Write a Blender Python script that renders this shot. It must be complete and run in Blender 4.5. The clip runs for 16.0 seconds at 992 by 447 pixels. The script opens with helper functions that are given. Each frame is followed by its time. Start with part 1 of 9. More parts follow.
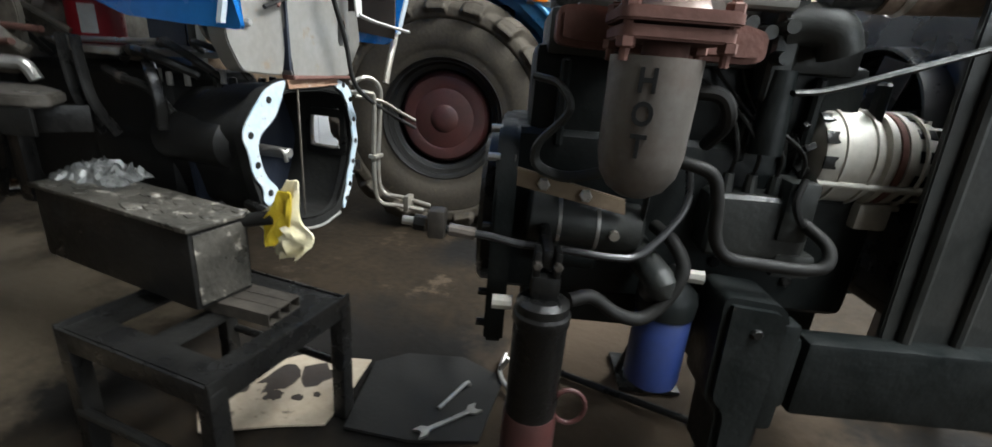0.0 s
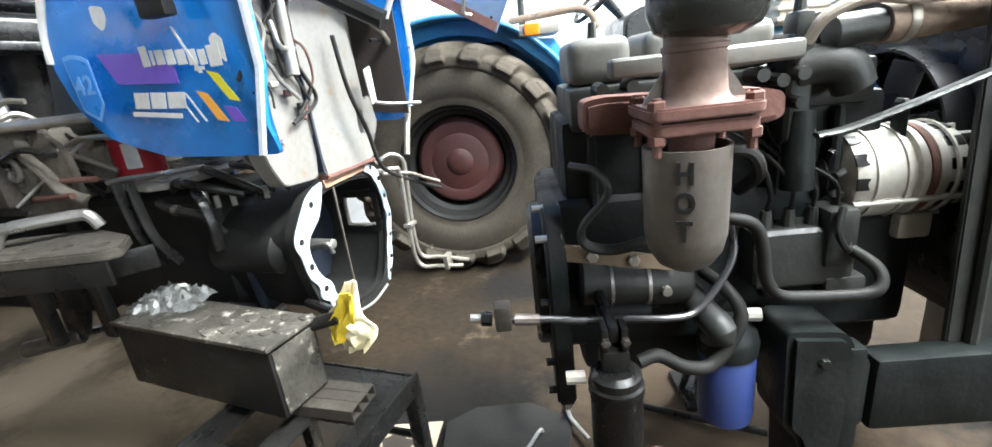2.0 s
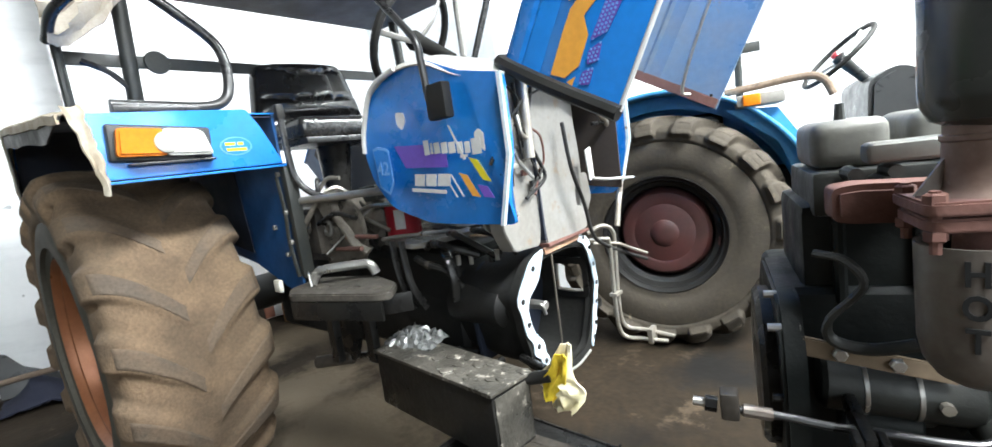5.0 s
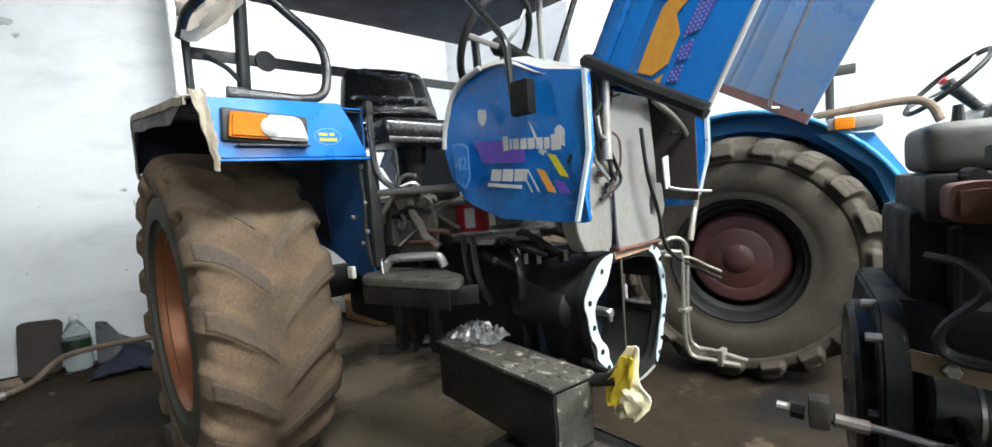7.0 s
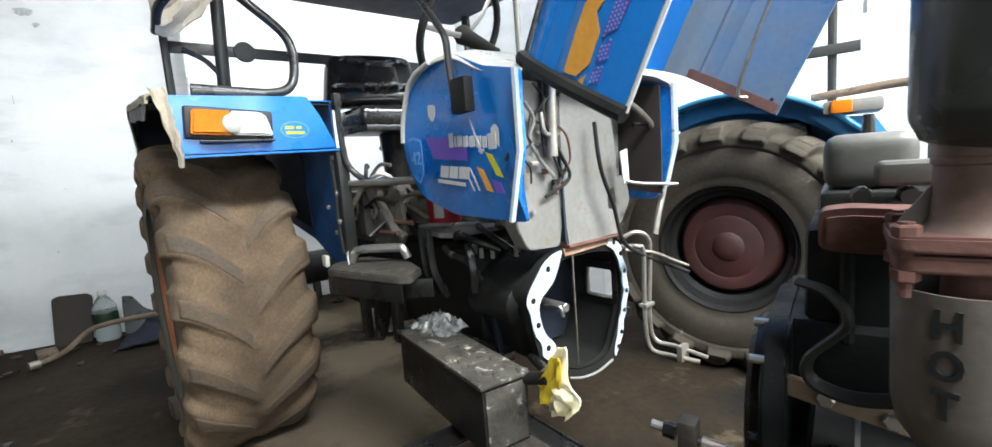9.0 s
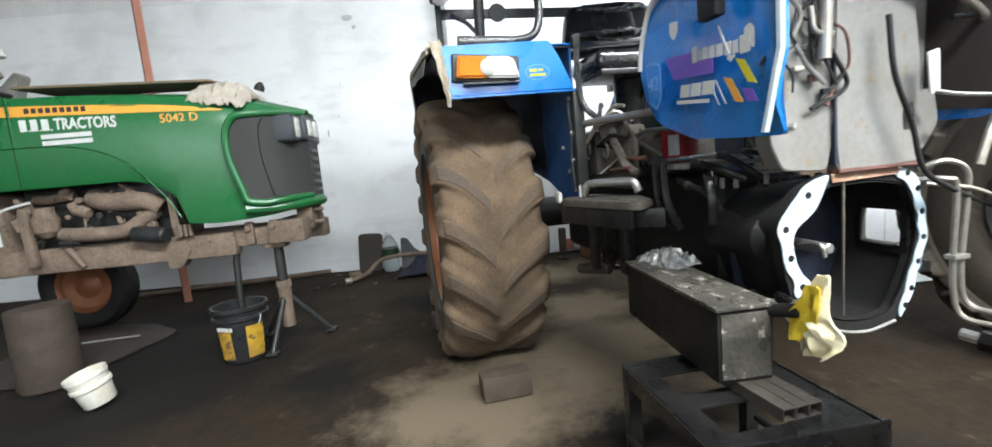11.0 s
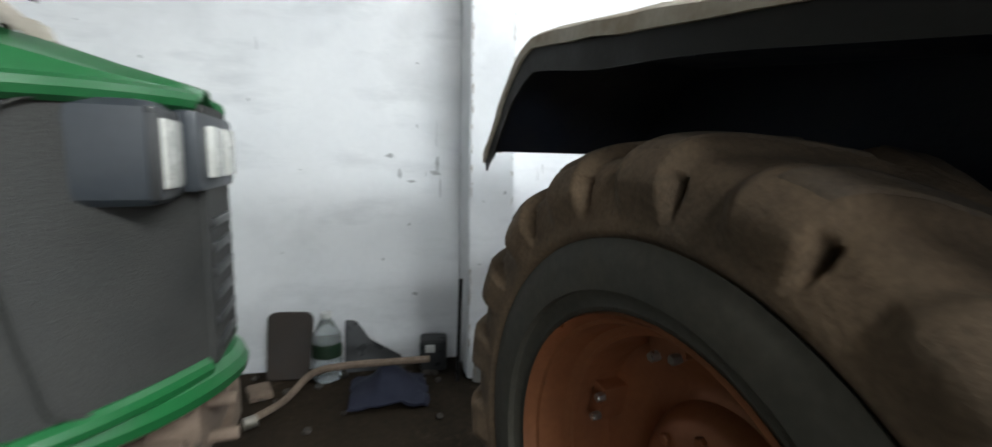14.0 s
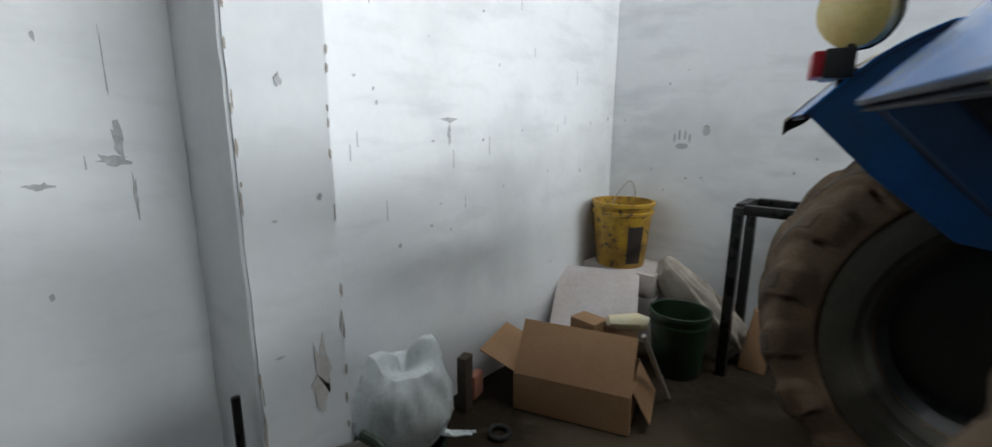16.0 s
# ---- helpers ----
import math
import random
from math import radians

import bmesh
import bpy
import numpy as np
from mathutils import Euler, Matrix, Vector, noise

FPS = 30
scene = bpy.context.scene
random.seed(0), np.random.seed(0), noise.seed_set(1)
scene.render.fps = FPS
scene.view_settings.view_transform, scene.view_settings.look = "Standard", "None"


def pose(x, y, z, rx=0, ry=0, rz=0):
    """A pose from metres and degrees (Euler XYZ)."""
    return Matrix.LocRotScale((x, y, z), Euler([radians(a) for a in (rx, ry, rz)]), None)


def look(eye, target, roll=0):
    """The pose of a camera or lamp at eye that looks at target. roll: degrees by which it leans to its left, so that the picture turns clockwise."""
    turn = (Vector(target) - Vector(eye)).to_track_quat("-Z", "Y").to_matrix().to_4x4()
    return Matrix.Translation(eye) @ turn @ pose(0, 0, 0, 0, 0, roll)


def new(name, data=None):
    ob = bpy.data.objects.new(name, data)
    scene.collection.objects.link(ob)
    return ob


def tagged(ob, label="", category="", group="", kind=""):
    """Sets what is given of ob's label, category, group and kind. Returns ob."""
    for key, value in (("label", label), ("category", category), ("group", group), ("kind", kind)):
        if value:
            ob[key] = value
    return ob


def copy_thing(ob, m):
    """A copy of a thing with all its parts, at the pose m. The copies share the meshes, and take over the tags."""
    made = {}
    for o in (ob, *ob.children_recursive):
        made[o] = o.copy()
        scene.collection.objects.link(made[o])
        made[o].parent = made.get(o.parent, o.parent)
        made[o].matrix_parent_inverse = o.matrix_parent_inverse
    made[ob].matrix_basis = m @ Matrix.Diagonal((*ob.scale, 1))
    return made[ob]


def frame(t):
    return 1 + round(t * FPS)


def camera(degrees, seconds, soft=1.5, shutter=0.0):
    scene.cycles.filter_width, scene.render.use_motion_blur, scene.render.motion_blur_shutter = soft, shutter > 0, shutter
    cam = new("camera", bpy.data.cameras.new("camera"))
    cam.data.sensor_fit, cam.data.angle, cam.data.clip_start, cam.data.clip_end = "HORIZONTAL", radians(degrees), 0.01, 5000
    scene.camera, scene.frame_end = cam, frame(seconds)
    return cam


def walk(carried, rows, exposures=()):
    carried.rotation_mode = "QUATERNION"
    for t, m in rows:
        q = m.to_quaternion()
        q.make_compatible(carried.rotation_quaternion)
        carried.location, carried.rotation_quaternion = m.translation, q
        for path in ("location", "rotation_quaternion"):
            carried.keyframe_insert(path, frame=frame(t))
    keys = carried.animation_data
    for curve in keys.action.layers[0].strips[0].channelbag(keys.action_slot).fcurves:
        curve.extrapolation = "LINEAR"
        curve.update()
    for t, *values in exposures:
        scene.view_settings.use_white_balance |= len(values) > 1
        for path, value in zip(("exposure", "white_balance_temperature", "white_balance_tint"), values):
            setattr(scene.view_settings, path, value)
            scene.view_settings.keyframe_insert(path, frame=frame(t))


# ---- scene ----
cam = camera(93.3, 16.0, shutter=0.4)
PATH = [
    (0, (-0.092, 0.781, 1.0), (-0.963, 2.457, 0.342), 4.6),
    (0.5, (-0.137, 0.758, 1.075), (-1.02, 2.405, 0.363), -3.2),
    (1, (-0.142, 0.782, 1.128), (-0.969, 2.481, 0.471), -5.3),
    (1.5, (-0.145, 0.765, 1.139), (-1.002, 2.449, 0.484), -5.2),
    (2, (-0.145, 0.751, 1.159), (-1.091, 2.397, 0.532), -6.8),
    (2.5, (-0.148, 0.752, 1.169), (-1.139, 2.377, 0.555), -7.7),
    (3, (-0.153, 0.739, 1.172), (-1.236, 2.327, 0.616), -8.3),
    (3.5, (-0.148, 0.711, 1.198), (-1.448, 2.189, 0.845), -8.8),
    (4, (-0.142, 0.689, 1.209), (-1.568, 2.066, 0.945), -8.9),
    (4.5, (-0.14, 0.674, 1.211), (-1.655, 1.957, 0.964), -8.7),
    (4.7, (-0.148, 0.663, 1.213), (-1.685, 1.915, 0.946), -8.6),
    (6.8, (-0.15, 0.578, 1.121), (-1.841, 1.637, 0.98), -4.3),
    (7, (-0.159, 0.585, 1.13), (-1.862, 1.625, 0.991), -4.2),
    (7.5, (-0.162, 0.601, 1.12), (-1.899, 1.576, 0.945), -4.0),
    (8, (-0.152, 0.681, 1.177), (-1.921, 1.584, 0.939), -3.8),
    (8.2, (-0.13, 0.729, 1.191), (-1.898, 1.632, 0.949), -3.9),
    (10.3, (0.062, 0.854, 1.118), (-1.723, 1.727, 0.892), -6.3),
    (10.5, (0.049, 0.835, 1.057), (-1.842, 1.473, 0.914), -4.7),
    (11, (0.015, 0.769, 1.011), (-1.969, 0.772, 0.763), -5.2),
    (11.5, (-0.42, 0.773, 1.021), (-2.405, 0.836, 0.785), 0.3),
    (12, (-0.717, 0.672, 1.126), (-2.701, 0.438, 1.029), 5.5),
    (12.5, (-1.021, 0.595, 1.173), (-2.97, 0.159, 1.062), 2.8),
    (13, (-1.439, 0.461, 1.273), (-3.369, -0.062, 1.23), 0.9),
    (13.5, (-1.708, 0.2, 1.299), (-3.697, 0.054, 1.152), 2.0),
    (14, (-2.015, -0.045, 1.346), (-3.938, 0.435, 1.076), 1.1),
    (14.5, (-2.452, -0.064, 1.363), (-4.244, 0.795, 1.136), -0.7),
    (15, (-2.761, -0.088, 1.348), (-4.457, 0.952, 1.145), 1.0),
    (15.5, (-3.11, -0.034, 1.352), (-4.469, 1.383, 0.995), 1.4),
    (16, (-3.495, 0.019, 1.352), (-4.769, 1.504, 0.936), 0.3),
]
EXPOSURES = [(0, -0.4), (0.3, 0.55), (1, 0.83), (1.5, 0.8), (2, 0.93), (3, 0.95), (4.7, 0.72), (7, 0.05), (8.2, 0.07), (10.5, 0.25), (11.5, 0.05), (12.5, -0.08), (13, -0.3), (13.5, -0.35), (14.5, -0.17), (15, -0.38), (16, -0.48)]
walk(cam, [(t, look(eye, target, roll)) for t, eye, target, roll in PATH], EXPOSURES)

# ==== light ====
world = bpy.data.worlds.new("sky")
scene.world = world
world.use_nodes = True
wn = world.node_tree.nodes
sky = wn.new("ShaderNodeTexSky")
sky.sky_type = 'NISHITA'
sky.sun_disc = False
sky.sun_elevation, sky.sun_rotation = radians(48), radians(60)
world.node_tree.links.new(sky.outputs[0], wn["Background"].inputs[0])
wn["Background"].inputs[1].default_value = 0.12


def sun_lamp(elevation, azimuth, strength):
    d = bpy.data.lights.new("sun", 'SUN')
    d.energy, d.angle, d.color = strength, radians(12), (1.0, 0.96, 0.9)
    o = new("sun", d)
    a, e = radians(azimuth), radians(elevation)
    way = Vector((math.sin(a) * math.cos(e), math.cos(a) * math.cos(e), math.sin(e)))
    o.matrix_basis = look(way * 20, (0, 0, 0))


def area(x, y, z, target, w, h, power, colour=(1, 1, 1)):
    d = bpy.data.lights.new("daylight", 'AREA')
    d.shape, d.size, d.size_y, d.energy, d.color = 'RECTANGLE', w, h, power, colour
    new("daylight", d).matrix_basis = look((x, y, z), target)


sun_lamp(48, 60, 1.2)
# daylight through the high open front and through the clear roof sheets
DAY = (0.93, 0.985, 1.0)
area(7.9, 5.2, 3.3, (-4, 0.6, 1.0), 3.4, 2.0, 200, DAY)
area(7.9, -2.2, 3.0, (0, 0.0, 1.4), 7.0, 2.6, 250, DAY)
area(1.6, 3.6, 4.45, (1.6, 3.6, 0), 0.9, 6.6, 1450, DAY)
area(-3.4, 2.3, 4.45, (-3.4, 2.3, 0), 0.9, 2.2, 75, DAY)


# ==== shaping helpers ====
def V(*a):
    return Vector(a)


def thing(name, label, category, m=None, group="", kind=""):
    o = new(name)
    o.empty_display_size = 0.1
    if m is not None:
        o.matrix_basis = m
    return tagged(o, label, category, group, kind)


def finish(bm, angle=0.6):
    bmesh.ops.recalc_face_normals(bm, faces=bm.faces[:])
    for f in bm.faces:
        f.smooth = True
    for e in bm.edges:
        if len(e.link_faces) == 2 and e.calc_face_angle(0) > angle:
            e.smooth = False


def part(name, bm, material, parent=None, label="", angle=0.6):
    """Links a bmesh as one mesh object under its thing."""
    finish(bm, angle)
    me = bpy.data.meshes.new(name)
    bm.to_mesh(me)
    bm.free()
    me.materials.append(material)
    o = new(name, me)
    if parent is not None:
        o.parent = parent
    if label:
        o["label"] = label
    return o


def single(name, bm, material, label, category, m=None, group="", kind=""):
    o = part(name, bm, material)
    if m is not None:
        o.matrix_basis = m
    return tagged(o, label, category, group, kind)


def box(c, s, bevel=0.0, m=None, bm=None, seg=2):
    b = bmesh.new()
    bmesh.ops.create_cube(b, size=1, matrix=Matrix.Translation(c) @ Matrix.Diagonal((*s, 1)))
    if bevel:
        bmesh.ops.bevel(b, geom=b.edges[:], offset=bevel, segments=seg, affect='EDGES', profile=0.6)
    return put(b, m, bm)


def put(b, m=None, bm=None):
    """Moves b by m, and joins it to bm where there is one."""
    if m is not None:
        bmesh.ops.transform(b, matrix=m, verts=b.verts)
    if bm is None:
        return b
    vs = [bm.verts.new(v.co) for v in b.verts]
    b.verts.index_update()
    for f in b.faces:
        bm.faces.new([vs[v.index] for v in f.verts])
    b.free()
    return bm


def axis_to(p0, p1):
    d = Vector(p1) - Vector(p0)
    return Matrix.Translation(p0) @ d.to_track_quat('Z', 'Y').to_matrix().to_4x4(), d.length


def lathe(prof, m=None, seg=32, bm=None, arc=None):
    """Turns a profile of (radius, height) about the local z axis."""
    b = bmesh.new()
    rows = []
    n = seg if arc is None else seg + 1
    for r, h in prof:
        if r < 1e-6:
            rows.append([b.verts.new((0, 0, h))] * n)
        else:
            row = []
            for i in range(n):
                a = 2 * math.pi * i / seg if arc is None else arc[0] + (arc[1] - arc[0]) * i / seg
                row.append(b.verts.new((r * math.cos(a), r * math.sin(a), h)))
            rows.append(row)
    last = n if arc is None else n - 1
    for p, q in zip(rows, rows[1:]):
        for i in range(last):
            j = (i + 1) % n
            vs = []
            for v in (p[i], p[j], q[j], q[i]):
                if v not in vs:
                    vs.append(v)
            if len(vs) > 2:
                b.faces.new(vs)
    return put(b, m, bm)


def rod(p0, p1, r, r1=None, seg=16, bm=None, bevel=0.0):
    m, l = axis_to(p0, p1)
    r1 = r if r1 is None else r1
    c = min(bevel, l / 3)
    prof = [(0, 0), (r - c, 0), (r, c), (r1, l - c), (r1 - c, l), (0, l)] if c else [(0, 0), (r, 0), (r1, l), (0, l)]
    return lathe(prof, m, seg, bm)


def glide(pts, n=6):
    """A smooth line through points."""
    ps = [Vector(p) for p in pts]
    if len(ps) < 3:
        return ps
    out = []
    e = [ps[0] * 2 - ps[1]] + ps + [ps[-1] * 2 - ps[-2]]
    for i in range(1, len(e) - 2):
        for k in range(n):
            t = k / n
            a, b, c, d = e[i - 1:i + 3]
            out.append(0.5 * (2 * b + (c - a) * t + (2 * a - 5 * b + 4 * c - d) * t * t + (3 * b - a - 3 * c + d) * t ** 3))
    return out + [ps[-1]]


def tube(pts, r, seg=10, n=6, bm=None, closed=False, flat=1.0):
    ps = glide(pts, n) if n else [Vector(p) for p in pts]
    b = bmesh.new()
    rings = []
    up = None
    for i, p in enumerate(ps):
        d = (ps[min(i + 1, len(ps) - 1)] - ps[max(i - 1, 0)])
        if closed:
            d = ps[(i + 1) % len(ps)] - ps[i - 1]
        d.normalize()
        if up is None:
            up = Vector((0, 0, 1)) if abs(d.z) < 0.9 else Vector((1, 0, 0))
        side = d.cross(up).normalized()
        up = side.cross(d).normalized()
        rr = r[min(i * len(r) // len(ps), len(r) - 1)] if isinstance(r, (list, tuple)) else r
        rings.append([b.verts.new(p + (side * math.cos(2 * math.pi * k / seg) + up * flat * math.sin(2 * math.pi * k / seg)) * rr) for k in range(seg)])
    pairs = list(zip(rings, rings[1:]))
    if closed:
        pairs.append((rings[-1], rings[0]))
    for p, q in pairs:
        for k in range(seg):
            b.faces.new((p[k], p[(k + 1) % seg], q[(k + 1) % seg], q[k]))
    if not closed:
        b.faces.new(rings[0][::-1])
        b.faces.new(rings[-1])
    return put(b, None, bm)


def rounded(pts, r, n=4):
    """A polygon with its corners rounded off."""
    out = []
    ps = [Vector(p) for p in pts]
    for i, p in enumerate(ps):
        rr = r[i] if isinstance(r, (list, tuple)) else r
        a, c = ps[i - 1], ps[(i + 1) % len(ps)]
        da, dc = (a - p), (c - p)
        k = min(rr, da.length * 0.48, dc.length * 0.48)
        if k < 1e-5:
            out.append(p)
            continue
        s, e = p + da.normalized() * k, p + dc.normalized() * k
        for j in range(n + 1):
            t = j / n
            out.append(s * (1 - t) ** 2 + p * 2 * t * (1 - t) + e * t * t)
    return out


AX = {"z": Matrix.Identity(4), "y": Matrix(((1, 0, 0, 0), (0, 0, -1, 0), (0, 1, 0, 0), (0, 0, 0, 1))),
      "x": Matrix(((0, 0, 1, 0), (1, 0, 0, 0), (0, 1, 0, 0), (0, 0, 0, 1)))}


def slab(pts, h0, h1, axis="z", bevel=0.0, m=None, bm=None, holes=()):
    """A plate: 2D outline, from height h0 to h1 along an axis. x: outline in (y, z); y: outline in (x, z), height towards -y."""
    b = bmesh.new()
    vs = [b.verts.new((p[0], p[1], h0)) for p in pts]
    edges = [b.edges.new((vs[i - 1], vs[i])) for i in range(len(vs))]
    for hole in holes:
        hv = [b.verts.new((p[0], p[1], h0)) for p in hole]
        edges += [b.edges.new((hv[i - 1], hv[i])) for i in range(len(hv))]
    if holes:
        bmesh.ops.triangle_fill(b, edges=edges, use_beauty=True)
    else:
        b.faces.new(vs)
    ext = bmesh.ops.extrude_face_region(b, geom=b.faces[:])
    bmesh.ops.translate(b, verts=[g for g in ext["geom"] if isinstance(g, bmesh.types.BMVert)], vec=(0, 0, h1 - h0))
    if bevel:
        sharp = [e for e in b.edges if len(e.link_faces) == 2 and e.calc_face_angle(0) > 1.2]
        bmesh.ops.bevel(b, geom=sharp, offset=bevel, segments=2, affect='EDGES')
    mm = AX[axis] if m is None else m @ AX[axis]
    return put(b, mm, bm)


def sheet(rows, t, bm=None, m=None):
    """A curved sheet of thickness t from rows of points."""
    b = bmesh.new()
    g = [[b.verts.new(p) for p in row] for row in rows]
    for p, q in zip(g, g[1:]):
        for i in range(len(p) - 1):
            b.faces.new((p[i], p[i + 1], q[i + 1], q[i]))
    bmesh.ops.recalc_face_normals(b, faces=b.faces[:])
    bmesh.ops.solidify(b, geom=b.faces[:], thickness=t)
    return put(b, m, bm)


def drape(rows, t, way=(0, 0, -1)):
    """A crumpled sheet of rows of points, made thick along one direction."""
    b = bmesh.new()
    off = Vector(way) * t
    top = [[b.verts.new(p) for p in row] for row in rows]
    low = [[b.verts.new(Vector(p) + off) for p in row] for row in rows]
    for g, turn in ((top, 1), (low, -1)):
        for p, q in zip(g, g[1:]):
            for i in range(len(p) - 1):
                b.faces.new((p[i], p[i + 1], q[i + 1], q[i])[::turn])
    for u, v in ((top[0], low[0]), (top[-1], low[-1]), ([r[0] for r in top], [r[0] for r in low]), ([r[-1] for r in top], [r[-1] for r in low])):
        for i in range(len(u) - 1):
            b.faces.new((u[i], u[i + 1], v[i + 1], v[i]))
    return b


def circle(cx, cy, r, n=12, a0=0.0):
    return [(cx + r * math.cos(a0 + 2 * math.pi * i / n), cy + r * math.sin(a0 + 2 * math.pi * i / n)) for i in range(n)]


def bolt(p, way, r=0.008, h=0.008, bm=None):
    p = Vector(p)
    m, l = axis_to(p, p + Vector(way).normalized() * h)
    return lathe([(0, -0.002), (r, -0.002), (r, l * 0.8), (r * 0.8, l), (0, l)], m, 6, bm)


def text_mesh(word, size, depth=0.0015, bold=0.0):
    c = bpy.data.curves.new("lettering", 'FONT')
    c.body, c.size, c.extrude, c.offset = word, size, depth, bold
    c.align_x, c.align_y = 'CENTER', 'CENTER'
    c.resolution_u = 3
    o = bpy.data.objects.new("lettering", c)
    scene.collection.objects.link(o)
    me = o.evaluated_get(bpy.context.evaluated_depsgraph_get()).to_mesh()
    b = bmesh.new()
    b.from_mesh(me)
    scene.collection.objects.unlink(o)
    bpy.data.objects.remove(o)
    bpy.data.curves.remove(c)
    return b


def roughen(bm, amount, scale, seed=0.0):
    bm.normal_update()
    for v in bm.verts:
        n = noise.noise_vector(v.co * scale + Vector((seed, seed * 2, seed * 3)))
        v.co += n * amount
    return bm


# ==== materials ====
def stuff(name, colour, rough=0.5, metal=0.0, second=None, mix=0.5, scale=6.0, fine=60.0, bump=0.15, third=None, third_at=0.62, coat=0.0,
          ior=None, rough_var=0.15, transmission=0.0, bump_dist=0.004, per_piece=0.0, grain_amount=0.07, hard=1.0):
    """A surface with a base colour, stains of a second at a large scale, specks of a third, grain and fine relief."""
    m = bpy.data.materials.new(name)
    m.use_nodes = True
    n, l = m.node_tree.nodes, m.node_tree.links
    p = n["Principled BSDF"]
    geo = n.new("ShaderNodeTexCoord")
    big = n.new("ShaderNodeTexNoise")
    big.inputs["Scale"].default_value, big.inputs["Detail"].default_value, big.inputs["Roughness"].default_value = scale, 6, 0.62
    small = n.new("ShaderNodeTexNoise")
    small.inputs["Scale"].default_value, small.inputs["Detail"].default_value = fine, 4
    place = geo.outputs["Object"]
    if per_piece:
        piece = n.new("ShaderNodeObjectInfo")
        away = n.new("ShaderNodeVectorMath")
        away.operation = 'MULTIPLY_ADD'
        away.inputs[1].default_value = (13.0, 7.0, 9.0)
        l.new(piece.outputs["Random"], away.inputs[0])
        l.new(place, away.inputs[2])
        place = away.outputs[0]
    for t in (big, small):
        l.new(place, t.inputs["Vector"])
    second = second or tuple(c * 0.75 for c in colour)
    ramp = n.new("ShaderNodeMapRange")
    ramp.inputs[1].default_value, ramp.inputs[2].default_value = 0.485 - 0.235 / hard + 0.25 * (0.5 - mix), 0.485 + 0.235 / hard + 0.25 * (0.5 - mix)
    l.new(big.outputs["Fac"], ramp.inputs[0])
    c1 = n.new("ShaderNodeMix")
    c1.data_type = 'RGBA'
    c1.inputs[6].default_value, c1.inputs[7].default_value = (*colour, 1), (*second, 1)
    l.new(ramp.outputs[0], c1.inputs[0])
    out = c1.outputs[2]
    if third:
        thr = n.new("ShaderNodeMapRange")
        thr.inputs[1].default_value, thr.inputs[2].default_value = third_at, third_at + 0.08
        spot = n.new("ShaderNodeTexNoise")
        spot.inputs["Scale"].default_value, spot.inputs["Detail"].default_value, spot.inputs["Roughness"].default_value = scale * 2.7, 8, 0.7
        l.new(place, spot.inputs["Vector"])
        l.new(spot.outputs["Fac"], thr.inputs[0])
        c2 = n.new("ShaderNodeMix")
        c2.data_type = 'RGBA'
        c2.inputs[7].default_value = (*third, 1)
        l.new(thr.outputs[0], c2.inputs[0])
        l.new(out, c2.inputs[6])
        out = c2.outputs[2]
    grain = n.new("ShaderNodeMix")
    grain.data_type, grain.blend_type = 'RGBA', 'MULTIPLY'
    grain.inputs[0].default_value = 1.0
    gm = n.new("ShaderNodeMapRange")
    gm.inputs[1].default_value, gm.inputs[2].default_value, gm.inputs[3].default_value, gm.inputs[4].default_value = 0.3, 0.7, 1 - grain_amount, 1 + 0.8 * grain_amount
    l.new(small.outputs["Fac"], gm.inputs[0])
    l.new(gm.outputs[0], grain.inputs[7])
    l.new(out, grain.inputs[6])
    out = grain.outputs[2]
    if per_piece:
        info = n.new("ShaderNodeObjectInfo")
        pm = n.new("ShaderNodeMapRange")
        pm.inputs[3].default_value, pm.inputs[4].default_value = 1 - per_piece, 1 + per_piece
        l.new(info.outputs["Random"], pm.inputs[0])
        pg = n.new("ShaderNodeMix")
        pg.data_type, pg.blend_type = 'RGBA', 'MULTIPLY'
        pg.inputs[0].default_value = 1.0
        l.new(out, pg.inputs[6])
        l.new(pm.outputs[0], pg.inputs[7])
        out = pg.outputs[2]
    l.new(out, p.inputs["Base Color"])
    rr = n.new("ShaderNodeMapRange")
    rr.inputs[1].default_value, rr.inputs[2].default_value = 0.3, 0.7
    rr.inputs[3].default_value, rr.inputs[4].default_value = max(0.02, rough - rough_var), min(1.0, rough + rough_var)
    l.new(big.outputs["Fac"], rr.inputs[0])
    l.new(rr.outputs[0], p.inputs["Roughness"])
    p.inputs["Metallic"].default_value = metal
    p.inputs["Coat Weight"].default_value = coat
    p.inputs["Coat Roughness"].default_value = 0.16
    p.inputs["Transmission Weight"].default_value = transmission
    if ior:
        p.inputs["IOR"].default_value = ior
    if bump:
        bp = n.new("ShaderNodeBump")
        bp.inputs["Strength"].default_value, bp.inputs["Distance"].default_value = bump, bump_dist
        l.new(small.outputs["Fac"], bp.inputs["Height"])
        l.new(bp.outputs[0], p.inputs["Normal"])
    return m


